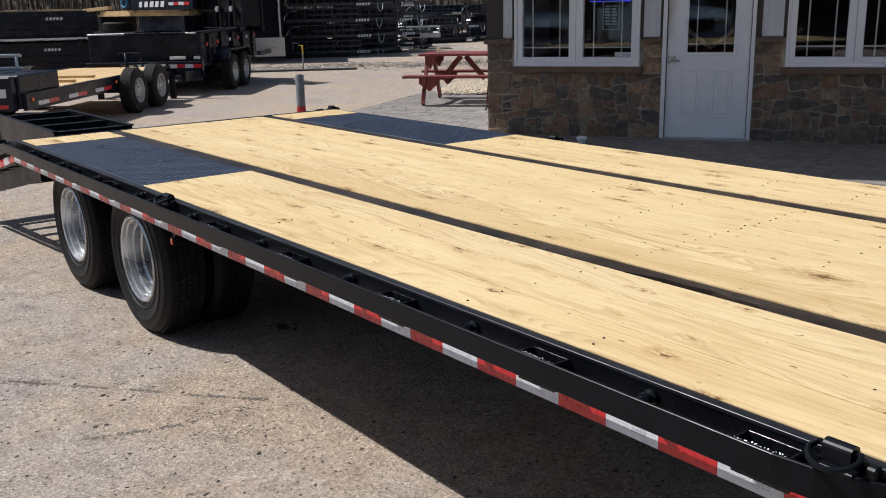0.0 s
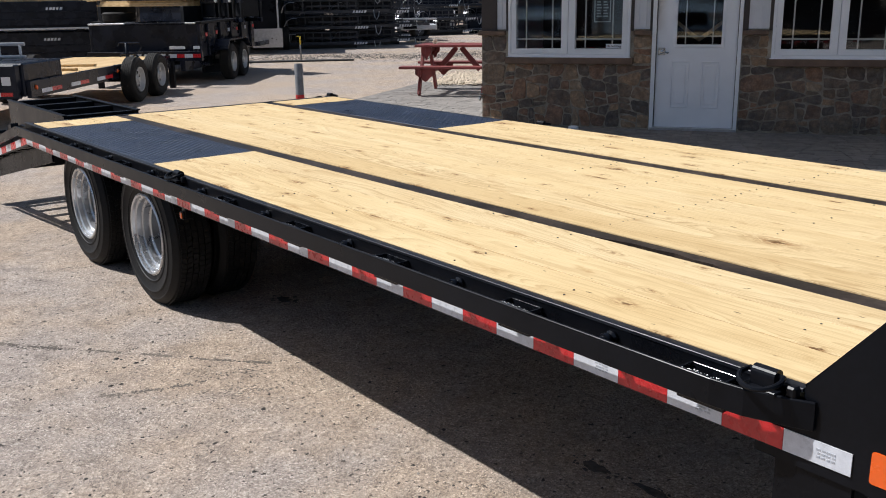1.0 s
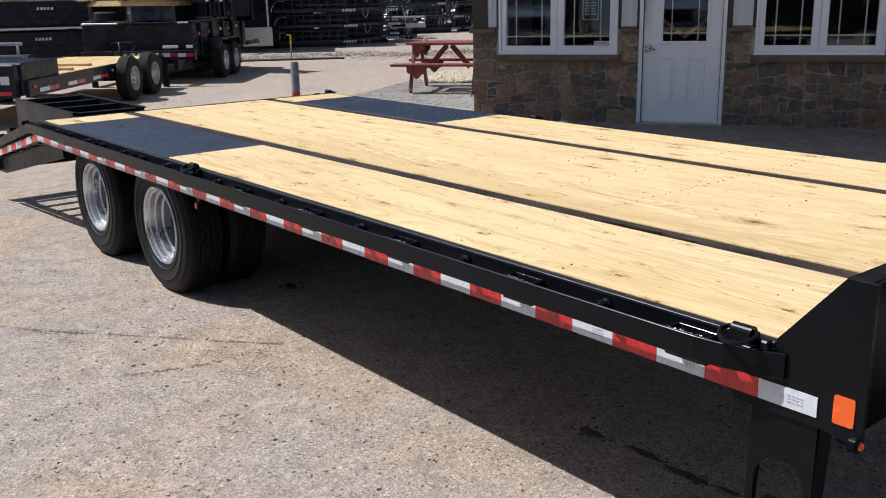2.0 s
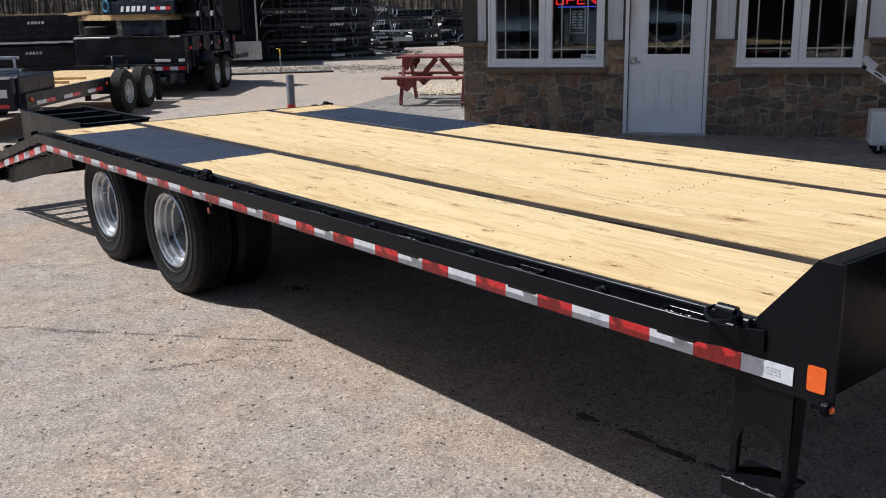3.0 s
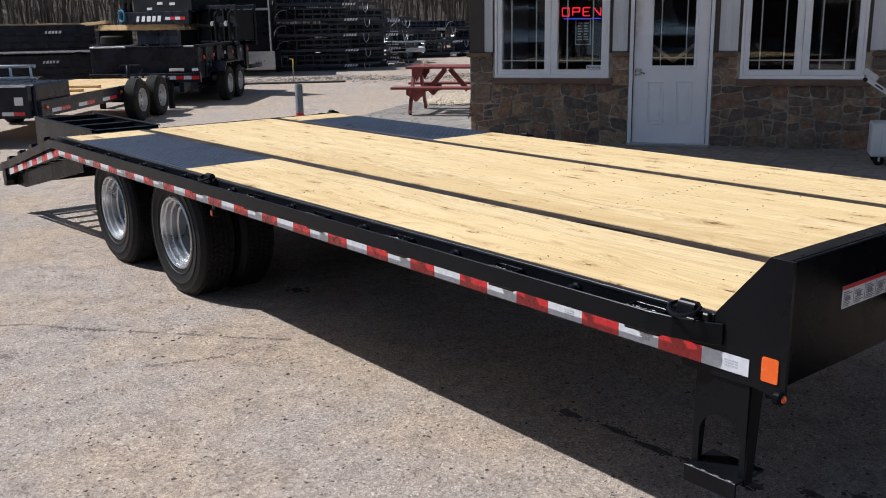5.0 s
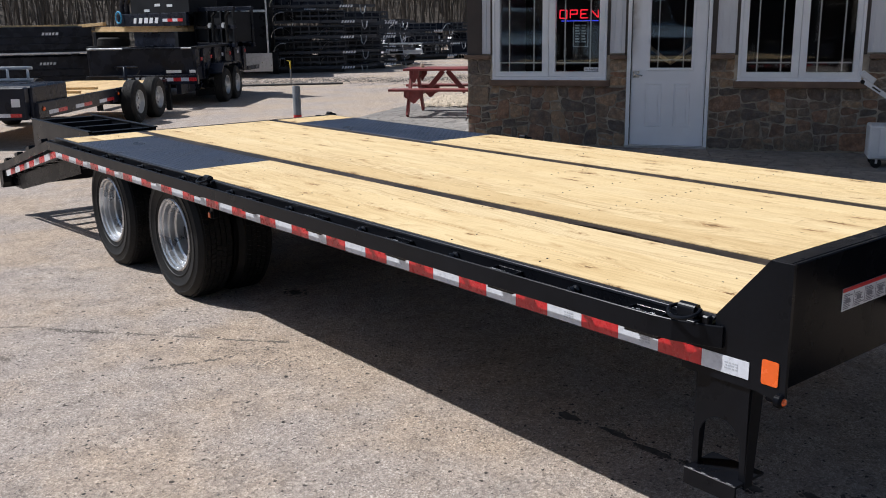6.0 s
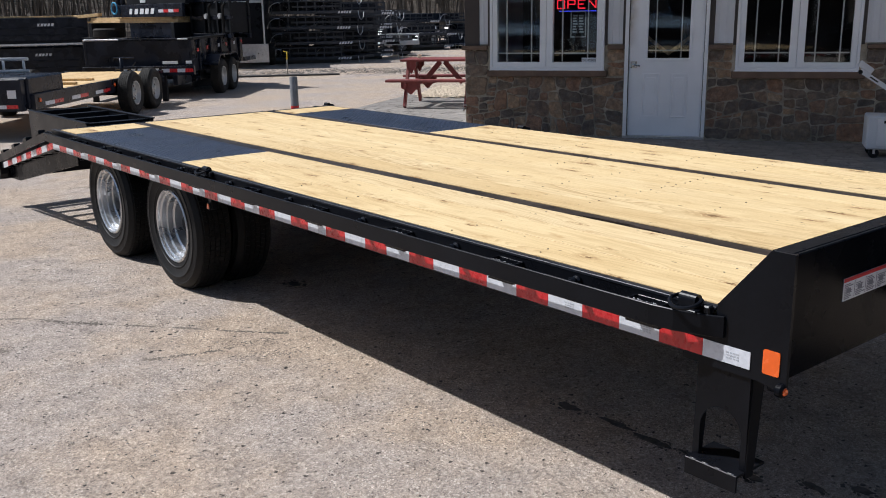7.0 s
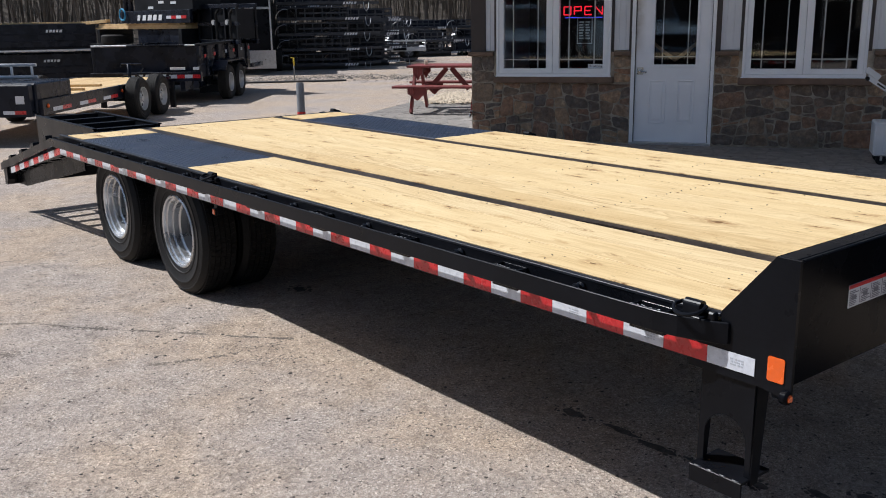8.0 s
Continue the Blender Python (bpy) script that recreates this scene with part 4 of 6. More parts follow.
    box(bm, -0.032, -0.024, 0.0, 0.172, 0.318, 0.3695, 0.0006)
    part("tread", bm, M_BLACK, step)
    for k in range(4):
        bm = bm_new()
        tube(bm, [(-0.028, 0.010 + k * 0.042, 0.3705), (-0.028, 0.030 + k * 0.042, 0.3705)], 0.0022, 6)
        part("weld_bead", bm, M_STEEL, step, "shiny weld line")
    # --- inner frame: beams, cross members, axles
    for x in (0.60, mirrored(0.60)):
        bm = bm_new()
        box(bm, x - 0.01, x + 0.01, 0.5, 5.8, 0.50, 0.785)
        box(bm, x - 0.06, x + 0.06, 0.5, 5.9, 0.49, 0.505, 0.003)
        box(bm, x - 0.06, x + 0.06, -0.05, 5.8, 0.785, 0.792, 0.003)
        part("main_beam", bm, M_BLACK_DULL, tr)
    cross = {}
    for k in range(15):
        y = 0.25 + k * 0.405
        lo = 0.62 if 3.6 < y < 5.55 else 0.014      # short ones between the wheels
        if lo not in cross:
            bm = bm_new()
            box(bm, lo, mirrored(lo), -0.025, 0.025, 0.715, 0.785, 0.003)
            cross[lo] = mesh_of("cross_member", bm, M_BLACK_DULL)
        same_part("cross_member", cross[lo], tr, Matrix.Translation((0, y, 0)))
    for y in (4.06, 5.12):
        bm = bm_new()
        tube(bm, [(0.3, y, WHEEL_R - 0.01), (mirrored(0.3), y, WHEEL_R - 0.01)], 0.06, 14)
        part("axle", bm, M_BLACK_DULL, tr)
        for x in (0.72, mirrored(0.72)):
            bm = bm_new()
            for j in range(5):
                beam(bm, (x, y - 0.45 + j * 0.07, WHEEL_R + 0.075 + j * 0.009), (x, y + 0.45 - j * 0.07, WHEEL_R + 0.075 + j * 0.009), 0.06, 0.009)
            box(bm, x - 0.03, x + 0.03, y - 0.48, y - 0.42, 0.44, 0.50)
            box(bm, x - 0.03, x + 0.03, y + 0.42, y + 0.48, 0.44, 0.50)
            part("leaf_spring", bm, M_BLACK_DULL, tr)
    bm = bm_new()
    box(bm, 0.02, 0.06, 3.325, 3.365, 0.61, 0.674, 0.004)
    box(bm, 0.008, 0.02, 3.325, 3.36, 0.61, 0.65, 0.004)
    lm = part("marker_lamp", bm, M_BLACK, tr)
    bm = bm_new()
    box(bm, 0.003, 0.008, 3.332, 3.354, 0.615, 0.645, 0.002)
    part("lens", bm, M_AMBER, lm, "amber lens")
    # --- dual wheels
    ty, ri, hu = tyre_mesh(WHEEL_R, 0.225, 0.222), rim_mesh(0.215, 0.185, M_RIM), hub_mesh()
    for y in (4.06, 5.12):
        for x, turn in ((0.085, 0), (0.350, 0), (mirrored(0.085), 180), (mirrored(0.350), 180)):
            wheel = same_part("wheel", ty, tr, pose(x, y, WHEEL_R - 0.014, random.Random(int(x * 100 + y)).uniform(0, 90), 0, turn))
            wheel.name = "wheel"
            if x in (0.085, mirrored(0.085)):
                same_part("rim", ri, wheel, Matrix())
                same_part("hub", hu, wheel, Matrix())
            else:
                same_part("rim", ri, wheel, Matrix.Translation((0.225, 0, 0)) @ pose(0, 0, 0, 0, 0, 180))
    # --- deck: steel cap strips over the beams
    notch = [(0.72, 0.0), (0.79, 0.034), (0.86, 0.030), (0.94, 0.045), (1.02, 0.036), (1.10, 0.040), (1.19, 0.022), (1.30, 0.0)]
    for x0, edge in ((0.582, notch), (mirrored(0.664), [])):
        bm = bm_new()
        outline = [(0.082, 0.12), (0.082, 5.80), (0.0, 5.80)] + [(d, y) for y, d in reversed(edge)] + [(0.0, 0.12)]
        prism(bm, [(x0 + u, y) for u, y in outline], lambda u, v, w: (u, v, 0.818 + w), 0.0135)
        part("cap_strip", bm, M_STRIP, tr, "dark steel strip between deck boards")
    # tread plates over the wheels
    for x0 in (0.026, mirrored(0.580)):
        bm = bm_new()
        box(bm, x0, x0 + 0.554, 3.685, 5.46, 0.815, 0.833, 0.002)
        plate = part("tread_plate", bm, M_PLATE_SKY_TINT, tr, "black diamond tread plate with sky blue put into its colour")
        verts, faces = [], []
        nx, ny = 22, 70
        for i in range(nx):
            for j in range(ny):
                cx = x0 + 0.018 + i * (0.506 / (nx - 1))
                cy = 3.70 + j * (1.745 / (ny - 1))
                a = math.radians(45 if (i + j) % 2 else -45)
                ca, sa = math.cos(a), math.sin(a)
                b0 = len(verts)
                for u, v, z in ((0.012, 0, 0), (0, 0.0048, 0), (-0.012, 0, 0), (0, -0.0048, 0), (0.006, 0, 0.0014), (-0.006, 0, 0.0014)):
                    verts.append((cx + u * ca - v * sa, cy + u * sa + v * ca, 0.833 + z))
                faces += [(b0, b0 + 1, b0 + 4), (b0 + 1, b0 + 5, b0 + 4), (b0 + 1, b0 + 2, b0 + 5), (b0 + 2, b0 + 3, b0 + 5), (b0 + 3, b0 + 4, b0 + 5), (b0 + 3, b0, b0 + 4)]
        me = bpy.data.meshes.new("tread")
        me.from_pydata(verts, [], faces)
        me.materials.append(M_PLATE_SKY_TINT)
        tagged(same_part("tread", me, plate, Matrix()), "raised diamond tread", kind="stuff")
    # rear edge of the deck and the dovetail floor
    bm = bm_new()
    box(bm, 0.02, mirrored(0.02), 5.805, 5.86, 0.70, 0.834, 0.004)
    part("rear_beam", bm, M_BLACK, tr)
    for k in range(7):
        bm = bm_new()
        y = 6.1 + k * 0.22
        z = 0.70 - 0.22 * (y - 6.0)
        box(bm, 0.03, mirrored(0.03), -0.03, 0.03, -0.03, 0.01, 0.003, Matrix.Translation((0, y, z)) @ pose(0, 0, 0, -12.4, 0, 0))
        part("dovetail_cleat", bm, M_BLACK, tr)
    bm = bm_new()
    box(bm, -0.02, mirrored(-0.02), 7.53, 7.60, 0.25, 0.46, 0.005)
    part("rear_bumper", bm, M_BLACK, tr)
    # the folded flip-over ramp lies level behind the deck
    bm = bm_new()
    for x in (0.275, 0.80):
        prism(bm, [(5.98, 0.845), (7.48, 0.845), (7.48, 0.60), (7.30, 0.57), (5.98, 0.79)], lambda u, v, w: (x + w, u, v), 0.010)
        box(bm, x - 0.008, x + 0.026, 5.98, 7.48, 0.838, 0.848, 0.002)
    rampo = part("ramp", bm, M_BLACK, tr, "black flip-over loading ramp folded level")
    for k in range(4):
        bm = bm_new()
        y = 6.05 + k * 0.45
        box(bm, 0.285, 0.80, y, y + 0.07, 0.826, 0.834, 0.002)
        box(bm, 0.285, 0.80, y, y + 0.008, 0.775, 0.826, 0.002)
        part("ramp_cleat", bm, M_BLACK, rampo)
    # --- pine boards
    rnd = random.Random(21)
    boards = []
    for x0, x1, n, y0, y1 in ((0.025, 0.580, 3, 0.122, 3.68), (0.025, 0.580, 3, 5.465, 5.80), (0.666, mirrored(0.666), 6, 0.122, 5.80), (mirrored(0.580), mirrored(0.025), 3, 0.122, 3.68), (mirrored(0.580), mirrored(0.025), 3, 5.465, 5.80)):
        w = (x1 - x0) / n
        for k in range(n):
            bm = bm_new()
            L = y1 - y0
            box(bm, 0.0012, w - 0.0012, 0, L, 0.795, DECK + rnd.uniform(-0.0014, 0.0010), 0.0008)
            part("deck_board", bm, M_WOOD, tr, "", Matrix.Translation((x0 + k * w, y0, 0)))
    # screws through the boards
    bm = bm_new()
    for y in (0.30, 0.87, 1.32, 1.72, 2.13, 2.54, 3.35, 4.56, 5.6):
        for x0, x1, n in ((0.025, 0.580, 3), (0.666, mirrored(0.666), 6), (mirrored(0.580), mirrored(0.025), 3)):
            w = (x1 - x0) / n
            if 3.68 < y < 5.46 and n == 3:
                continue
            for k in range(n):
                for f in (0.2, 0.52, 0.82):
                    if rnd.random() < (0.85 if y == 1.32 else 0.36):
                        cx, cy = x0 + (k + f + rnd.uniform(-0.05, 0.05)) * w, y + rnd.uniform(-0.012, 0.012)
                        lathe(bm, [(0.0034, -0.004), (0.0034, 0.0014), (0.0, 0.0014)], Matrix.Translation((cx, cy, DECK)) @ pose(0, 0, 0, 0, -90, 0), 6)
    tagged(part("screw", bm, M_CHARCOAL, tr, "dark deck screws"), kind="stuff")
    return tr


build_flatbed()


# ---- by the office: picnic table, pebbles, cart, post ----
def build_picnic_table():
    u, v = Vector((0.63, -0.777, 0)), Vector((0.777, 0.63, 0))
    m = Matrix(((u.x, v.x, 0, 7.66), (u.y, v.y, 0, 11.74), (0, 0, 1, 0.030), (0, 0, 0, 1)))
    t = root("picnic_table", m, "dark red stained wooden picnic table with attached benches", "table")
    L0, L1, H, B = -0.12, 1.22, 0.80, 0.47
    for k in range(5):
        bm = bm_new()
        box(bm, L0, L1, 0.245 + k * 0.152, 0.245 + k * 0.152 + 0.146, H - 0.04, H, 0.004)
        part("tabletop_plank", bm, M_TABLE_RED, t)
    for y0 in (-0.14, 1.13):
        for k in range(2):
            bm = bm_new()
            box(bm, L0 - 0.18, L1 + 0.18, y0 + k * 0.135, y0 + k * 0.135 + 0.13, B - 0.04, B, 0.004)
            part("bench_plank", bm, M_TABLE_RED, t)
    for x in (0.0, 1.08):
        for a, b in (((x, 0.0, 0.0), (x, 0.42, H - 0.04)), ((x, 1.25, 0.0), (x, 0.83, H - 0.04))):
            bm = bm_new()
            beam(bm, a, b, 0.042, 0.10)
            part("leg", bm, M_TABLE_RED, t)
        bm = bm_new()
        box(bm, x + 0.025, x + 0.065, -0.13, 1.38, B - 0.16, B - 0.041, 0.003)
        box(bm, x + 0.025, x + 0.065, 0.27, 0.98, H - 0.14, H - 0.041, 0.003)
        part("cross_beam", bm, M_TABLE_RED, t)
    for a, b in (((0.20, 0.625, B - 0.10), (0.52, 0.625, H - 0.06)), ((0.92, 0.625, B - 0.10), (0.60, 0.625, H - 0.06))):
        bm = bm_new()
        beam(bm, a, b, 0.04, 0.085)
        part("brace", bm, M_TABLE_RED, t)
    for y, x0, x1, top in ((0.29, -0.02, 0.15, H - 0.041), (0.93, -0.02, 0.15, H - 0.041), (-0.06, -0.04, 0.30, B - 0.041), (1.30, -0.04, 0.30, B - 0.041)):
        bm = bm_new()
        w = x1 - x0
        edge = [(x0 + w * f, top - 0.19 * math.sin(math.pi * (0.12 + 0.76 * f)) - 0.02 * math.cos(4 * math.pi * f)) for f in [k / 14 for k in range(15)]]
        prism(bm, [(x1, top), (x0, top)] + edge, lambda p, q, d: (p, y + d, q), 0.035)
        part("bracket", bm, M_TABLE_RED, t)
    # a jar left on the table
    jar = root("jar", m @ Matrix.Translation((0.15, 0.6, H)), "small pale jar standing on the picnic table", "jar")
    bm = bm_new()
    lathe(bm, [(0.0, 0.0), (0.030, 0.0), (0.036, 0.02), (0.036, 0.06), (0.028, 0.078), (0.0, 0.079)], pose(0, 0, 0, 0, -90, 0), 16)
    part("body", bm, M_PEBBLE, jar)


build_picnic_table()


def build_pebbles():
    rnd = random.Random(12)
    verts, faces = [], []
    for k in range(3600):
        a, b = rnd.uniform(-0.25, 2.6), rnd.uniform(-0.1, 2.4)
        c = Vector((9.15, 12.95, 0)) + Vector((0.63, -0.777, 0)) * a + Vector((0.777, 0.63, 0)) * b
        r = rnd.uniform(0.02, 0.05)
        i = len(verts)
        z = 0.02 + rnd.uniform(0, 0.05)
        turn = rnd.uniform(0, 3)
        for j in range(5):
            w = turn + j * 2 * math.pi / 5
            verts.append((c.x + r * math.cos(w), c.y + r * math.sin(w), z))
        verts.append((c.x, c.y, z + r * 0.7))
        faces += [(i + j, i + (j + 1) % 5, i + 5) for j in range(5)]
    me = bpy.data.meshes.new("pebbles")
    me.from_pydata(verts, [], faces)
    me.materials.append(M_PEBBLE)
    tagged(new("pebbles", me), "bed of pale cream pebbles beside the patio", "pebbles", kind="stuff")


build_pebbles()


def build_post():
    p = root("bollard", Matrix.Translation((3.555, 8.445, 0)), "grey steel pipe post with a red band", "bollard")
    bm = bm_new()
    lathe(bm, [(0.047, 0.0), (0.047, 0.90), (0.041, 0.915), (0.034, 0.915), (0.038, 0.70), (0.0, 0.70)], pose(0, 0, 0, 0, -90, 0), 24)
    part("pipe", bm, M_GALV, p)
    bm = bm_new()
    lathe(bm, [(0.0485, 0.46), (0.0485, 0.575)], pose(0, 0, 0, 0, -90, 0), 24)
    part("band", bm, M_STICKER_RED, p, "red reflective band")


build_post()


def build_cart():
    c = root("equipment_cart", OFFICE @ Matrix.Translation((2.73, -1.05, 0.008)), "white metal wheeled cart with a slanted arm", "cart")
    bm = bm_new()
    box(bm, 0.0, 0.75, -0.15, 0.25, 0.10, 0.46, 0.015)
    part("cabinet", bm, M_WHITE_METAL, c)
    bm = bm_new()
    box(bm, 0.10, 0.70, -0.158, -0.150, 0.14, 0.43, 0.004)
    part("door", bm, M_SIDING, c)
    for k in range(5):
        bm = bm_new()
        box(bm, 0.22, 0.42 - 0.02 * (k % 2), -0.162, -0.158, 0.20 + k * 0.022, 0.207 + k * 0.022)
        part("vent_slot", bm, M_CHARCOAL, c)
    bm = bm_new()
    box(bm, 0.16, 0.46, -0.163, -0.158, 0.385, 0.415, 0.002)
    part("label_plate", bm, M_BLACK_DULL, c, "dark label plate")
    for y in (-0.10, 0.20):
        for x in (0.09, 0.66):
            bm = bm_new()
            lathe(bm, [(0.0, -0.018), (0.05, -0.018), (0.055, -0.01), (0.055, 0.01), (0.05, 0.018), (0.0, 0.018)], Matrix.Translation((x, y, 0.055)) @ pose(0, 0, 0, 0, 0, 90), 18)
            w = part("wheel", bm, M_RUBBER, c)
            bm = bm_new()
            box(bm, x - 0.012, x + 0.012, y - 0.026, y - 0.020, 0.05, 0.11)
            part("fork", bm, M_ALU, w)
    bm = bm_new()
    beam(bm, (0.62, 0.05, 0.45), (-0.10, 0.05, 0.93), 0.055, 0.05)
    part("arm", bm, M_WHITE_METAL, c)
    bm = bm_new()
    box(bm, -0.085, 0.085, -0.03, 0.03, -0.035, 0.035, 0.01, Matrix.Translation((-0.05, 0.05, 0.965)) @ pose(0, 0, 0, 0, 35, 0))
    part("head", bm, M_WHITE_METAL, c)
    bm = bm_new()
    box(bm, -0.05, 0.05, -0.04, -0.035, -0.012, 0.012, 0.002, Matrix.Translation((0.25, 0.05, 0.76)) @ pose(0, 0, 0, 0, 40, 0))
    part("handle", bm, M_BLACK, c)
    bm = bm_new()
    lathe(bm, [(0.0, -0.030), (0.020, -0.030), (0.023, -0.026), (0.023, 0.026), (0.020, 0.030), (0.0, 0.030)], Matrix.Translation((-0.10, 0.05, 0.915)) @ pose(0, 0, 0, 0, 0, 90), 18)
    part("pivot", bm, M_BLACK_DULL, c, "dark pivot joint")
    bm = bm_new()
    for u, long in ((0.14, 0.05), (0.36, 0.035), (0.46, 0.035)):
        box(bm, -long, long, -0.002, 0.002, -0.008, 0.008, 0.001, Matrix.Translation((u - 0.10, 0.021, 0.93 - 0.667 * u)) @ pose(0, 0, 0, 0, 33.7, 0))
    tagged(part("slot", bm, M_CHARCOAL, c), "dark slots in the arm", kind="stuff")


build_cart()

# ---- parked and stacked trailers across the lot ----
ROW_TURN = -41.3
ROW_A = Matrix.Translation((4.01, 14.53, 0)) @ pose(0, 0, 0, 0, 0, ROW_TURN)
ROW_B = Matrix.Translation((7.12, 17.47, 0)) @ pose(0, 0, 0, 0, 0, ROW_TURN)


def spoked_rim(rim, depth):
    bm = bm_new()
    lathe(bm, [(rim, 0.03), (rim, -0.002), (rim - 0.012, 0.0), (rim - 0.02, 0.03), (rim - 0.03, depth - 0.01), (rim - 0.05, depth)], None, 28, False, False)
    for k in range(8):
        a = 2 * math.pi * k / 8
        box(bm, depth - 0.012, depth + 0.004, -0.015, 0.015, 0.05, rim - 0.035, 0, pose(0, 0, 0, math.degrees(a), 0, 0))
    lathe(bm, [(0.085, depth + 0.004), (0.085, depth - 0.012), (0.05, depth - 0.03), (0.04, depth - 0.05), (0.0, depth - 0.052)], None, 20)
    return mesh_of("rim", bm, M_RIM_DULL)


BG_TYRE = tyre_mesh(0.365, 0.225, 0.205, 36, M_RUBBER_OLD)
BG_RIM = spoked_rim(0.2, 0.07)


def add_wheel(thing, x, y, turn=180):
    """A spoked wheel whose outer face lies at x, facing +x when turned by 180."""
    w = same_part("wheel", BG_TYRE, thing, pose(x, y, 0.365, (x * 91 + y * 37) % 45, 0, turn))
    same_part("rim", BG_RIM, w, Matrix())


def tape_row(thing, x, y0, z, n, step=0.30, width=0.15, tall=0.05):
    for k in range(n):
        for j, mat in enumerate((M_WHITE_TAPE, M_RED)):
            bm = bm_new()
            a = y0 + k * step * 2 + j * width
            box(bm, x, x + 0.003, a, a + width, z, z + tall)
            part("tape", bm, mat, thing)


def build_equipment_trailer():
    t = root("equipment_trailer", ROW_A, "black tandem-axle equipment trailer with a new wood deck", "trailer")
    bm = bm_new()
    box(bm, -0.30, -0.24, -3.25, 2.2, 0.40, 0.62, 0.004)
    part("side_rail", bm, M_NAVY, t)
    bm = bm_new()
    box(bm, -2.16, -2.10, -3.25, 2.2, 0.40, 0.62, 0.004)
    part("side_rail", bm, M_NAVY, t)
    for k in range(10):
        bm = bm_new()
        box(bm, -2.10 + k * 0.18, -2.10 + k * 0.18 + 0.176, -2.14, 2.2, 0.56, 0.605, 0.003)
        part("deck_board", bm, M_LUMBER, t)
    for q in ((-0.95, -0.5, -1.3, -1.2), (-1.2, -0.6, -0.4, -0.28), (-0.75, -0.5, -2.05, -1.95)):
        bm = bm_new()
        box(bm, q[0], q[1], q[2], q[3], 0.605, 0.645, 0.003)
        part("wood_block", bm, M_LUMBER, t)
    bm = bm_new()
    box(bm, -2.16, -0.34, -3.42, -3.28, 0.40, 0.84, 0.015)
    part("nose_box", bm, M_NAVY, t)
    bm = bm_new()
    box(bm, -2.0, -0.305, -3.27, -2.15, 0.42, 0.85, 0.02)
    part("toolbox", bm, M_NAVY, t, "dark steel toolbox")
    for x in (-0.43, -0.80):
        bm = bm_new()
        box(bm, x - 0.10, x + 0.02, -3.427, -3.421, 0.58, 0.69)
        part("sticker", bm, M_STICKER, t, "white label plate")
    for x, mat in ((-0.72, M_WHITE_TAPE), (-0.56, M_RED)):
        bm = bm_new()
        box(bm, x, x + 0.16, -3.427, -3.421, 0.44, 0.49)
        part("tape", bm, mat, t)
    tape_row(t, -0.24, -2.95, 0.44, 3, 0.45, 0.30, 0.055)
    for y in (-3.1, -0.35):
        bm = bm_new()
        lathe(bm, [(0.03, 0.0), (0.03, 0.012), (0.02, 0.02), (0.0, 0.02)], Matrix.Translation((-0.24, y, 0.53)), 12)
        part("marker_lamp", bm, M_AMBER, t, "amber marker lamp")
    for y in (0.0, 1.0):
        add_wheel(t, 0.0, y)
        add_wheel(t, -2.4, y, 0)
        bm = bm_new()
        tube(bm, [(-0.2, y, 0.365), (-2.2, y, 0.365)], 0.04, 10)
        part("axle", bm, M_BLACK_DULL, t)
    # white guard rail frame on the nose
    g = root("guard_rack", ROW_A @ Matrix.Translation((-1.95, -2.5, 0.85)), "white painted guard rack standing on a trailer nose", "rack")
    bm = bm_new()
    for z in (0.045, 0.215):
        tube(bm, [(0.0, 0, z), (1.32, 0, z)], 0.024, 8)
    part("rail", bm, M_WHITE_METAL, g)
    for k in range(5):
        bm = bm_new()
        tube(bm, [(0.05 + k * 0.30, 0, 0.0), (0.05 + k * 0.30, 0, 0.215)], 0.020, 8)
        part("upright", bm, M_WHITE_METAL, g)


build_equipment_trailer()


def logo(thing, x, y, z, length, tall):
    """A dark plate with five pale slanted bars where a maker's mark stands."""
    bm = bm_new()
    box(bm, x - 0.002, x + 0.001, y - 0.03, y + length + 0.1, z - 0.015, z + tall + 0.015)
    plate = part("maker_mark", bm, M_NAVY, thing, "dark plate with pale slanted bars")
    step = length / 5
    for k in range(5):
        bm = bm_new()
        u, w = y + k * step, step * (0.50, 0.62, 0.70, 0.62, 0.60)[k]
        prism(bm, [(u, z), (u + w, z), (u + w + 0.35 * tall, z + tall), (u + 0.35 * tall, z + tall)], lambda p, q, d: (x + 0.001 + d, p, q), 0.003)
        part("bar", bm, M_STICKER, plate)


ROW_D = Matrix.Translation((6.52, 24.5, 0)) @ pose(0, 0, 0, 0, 0, 187.8) @ Matrix.Translation((0.30, 0, 0))


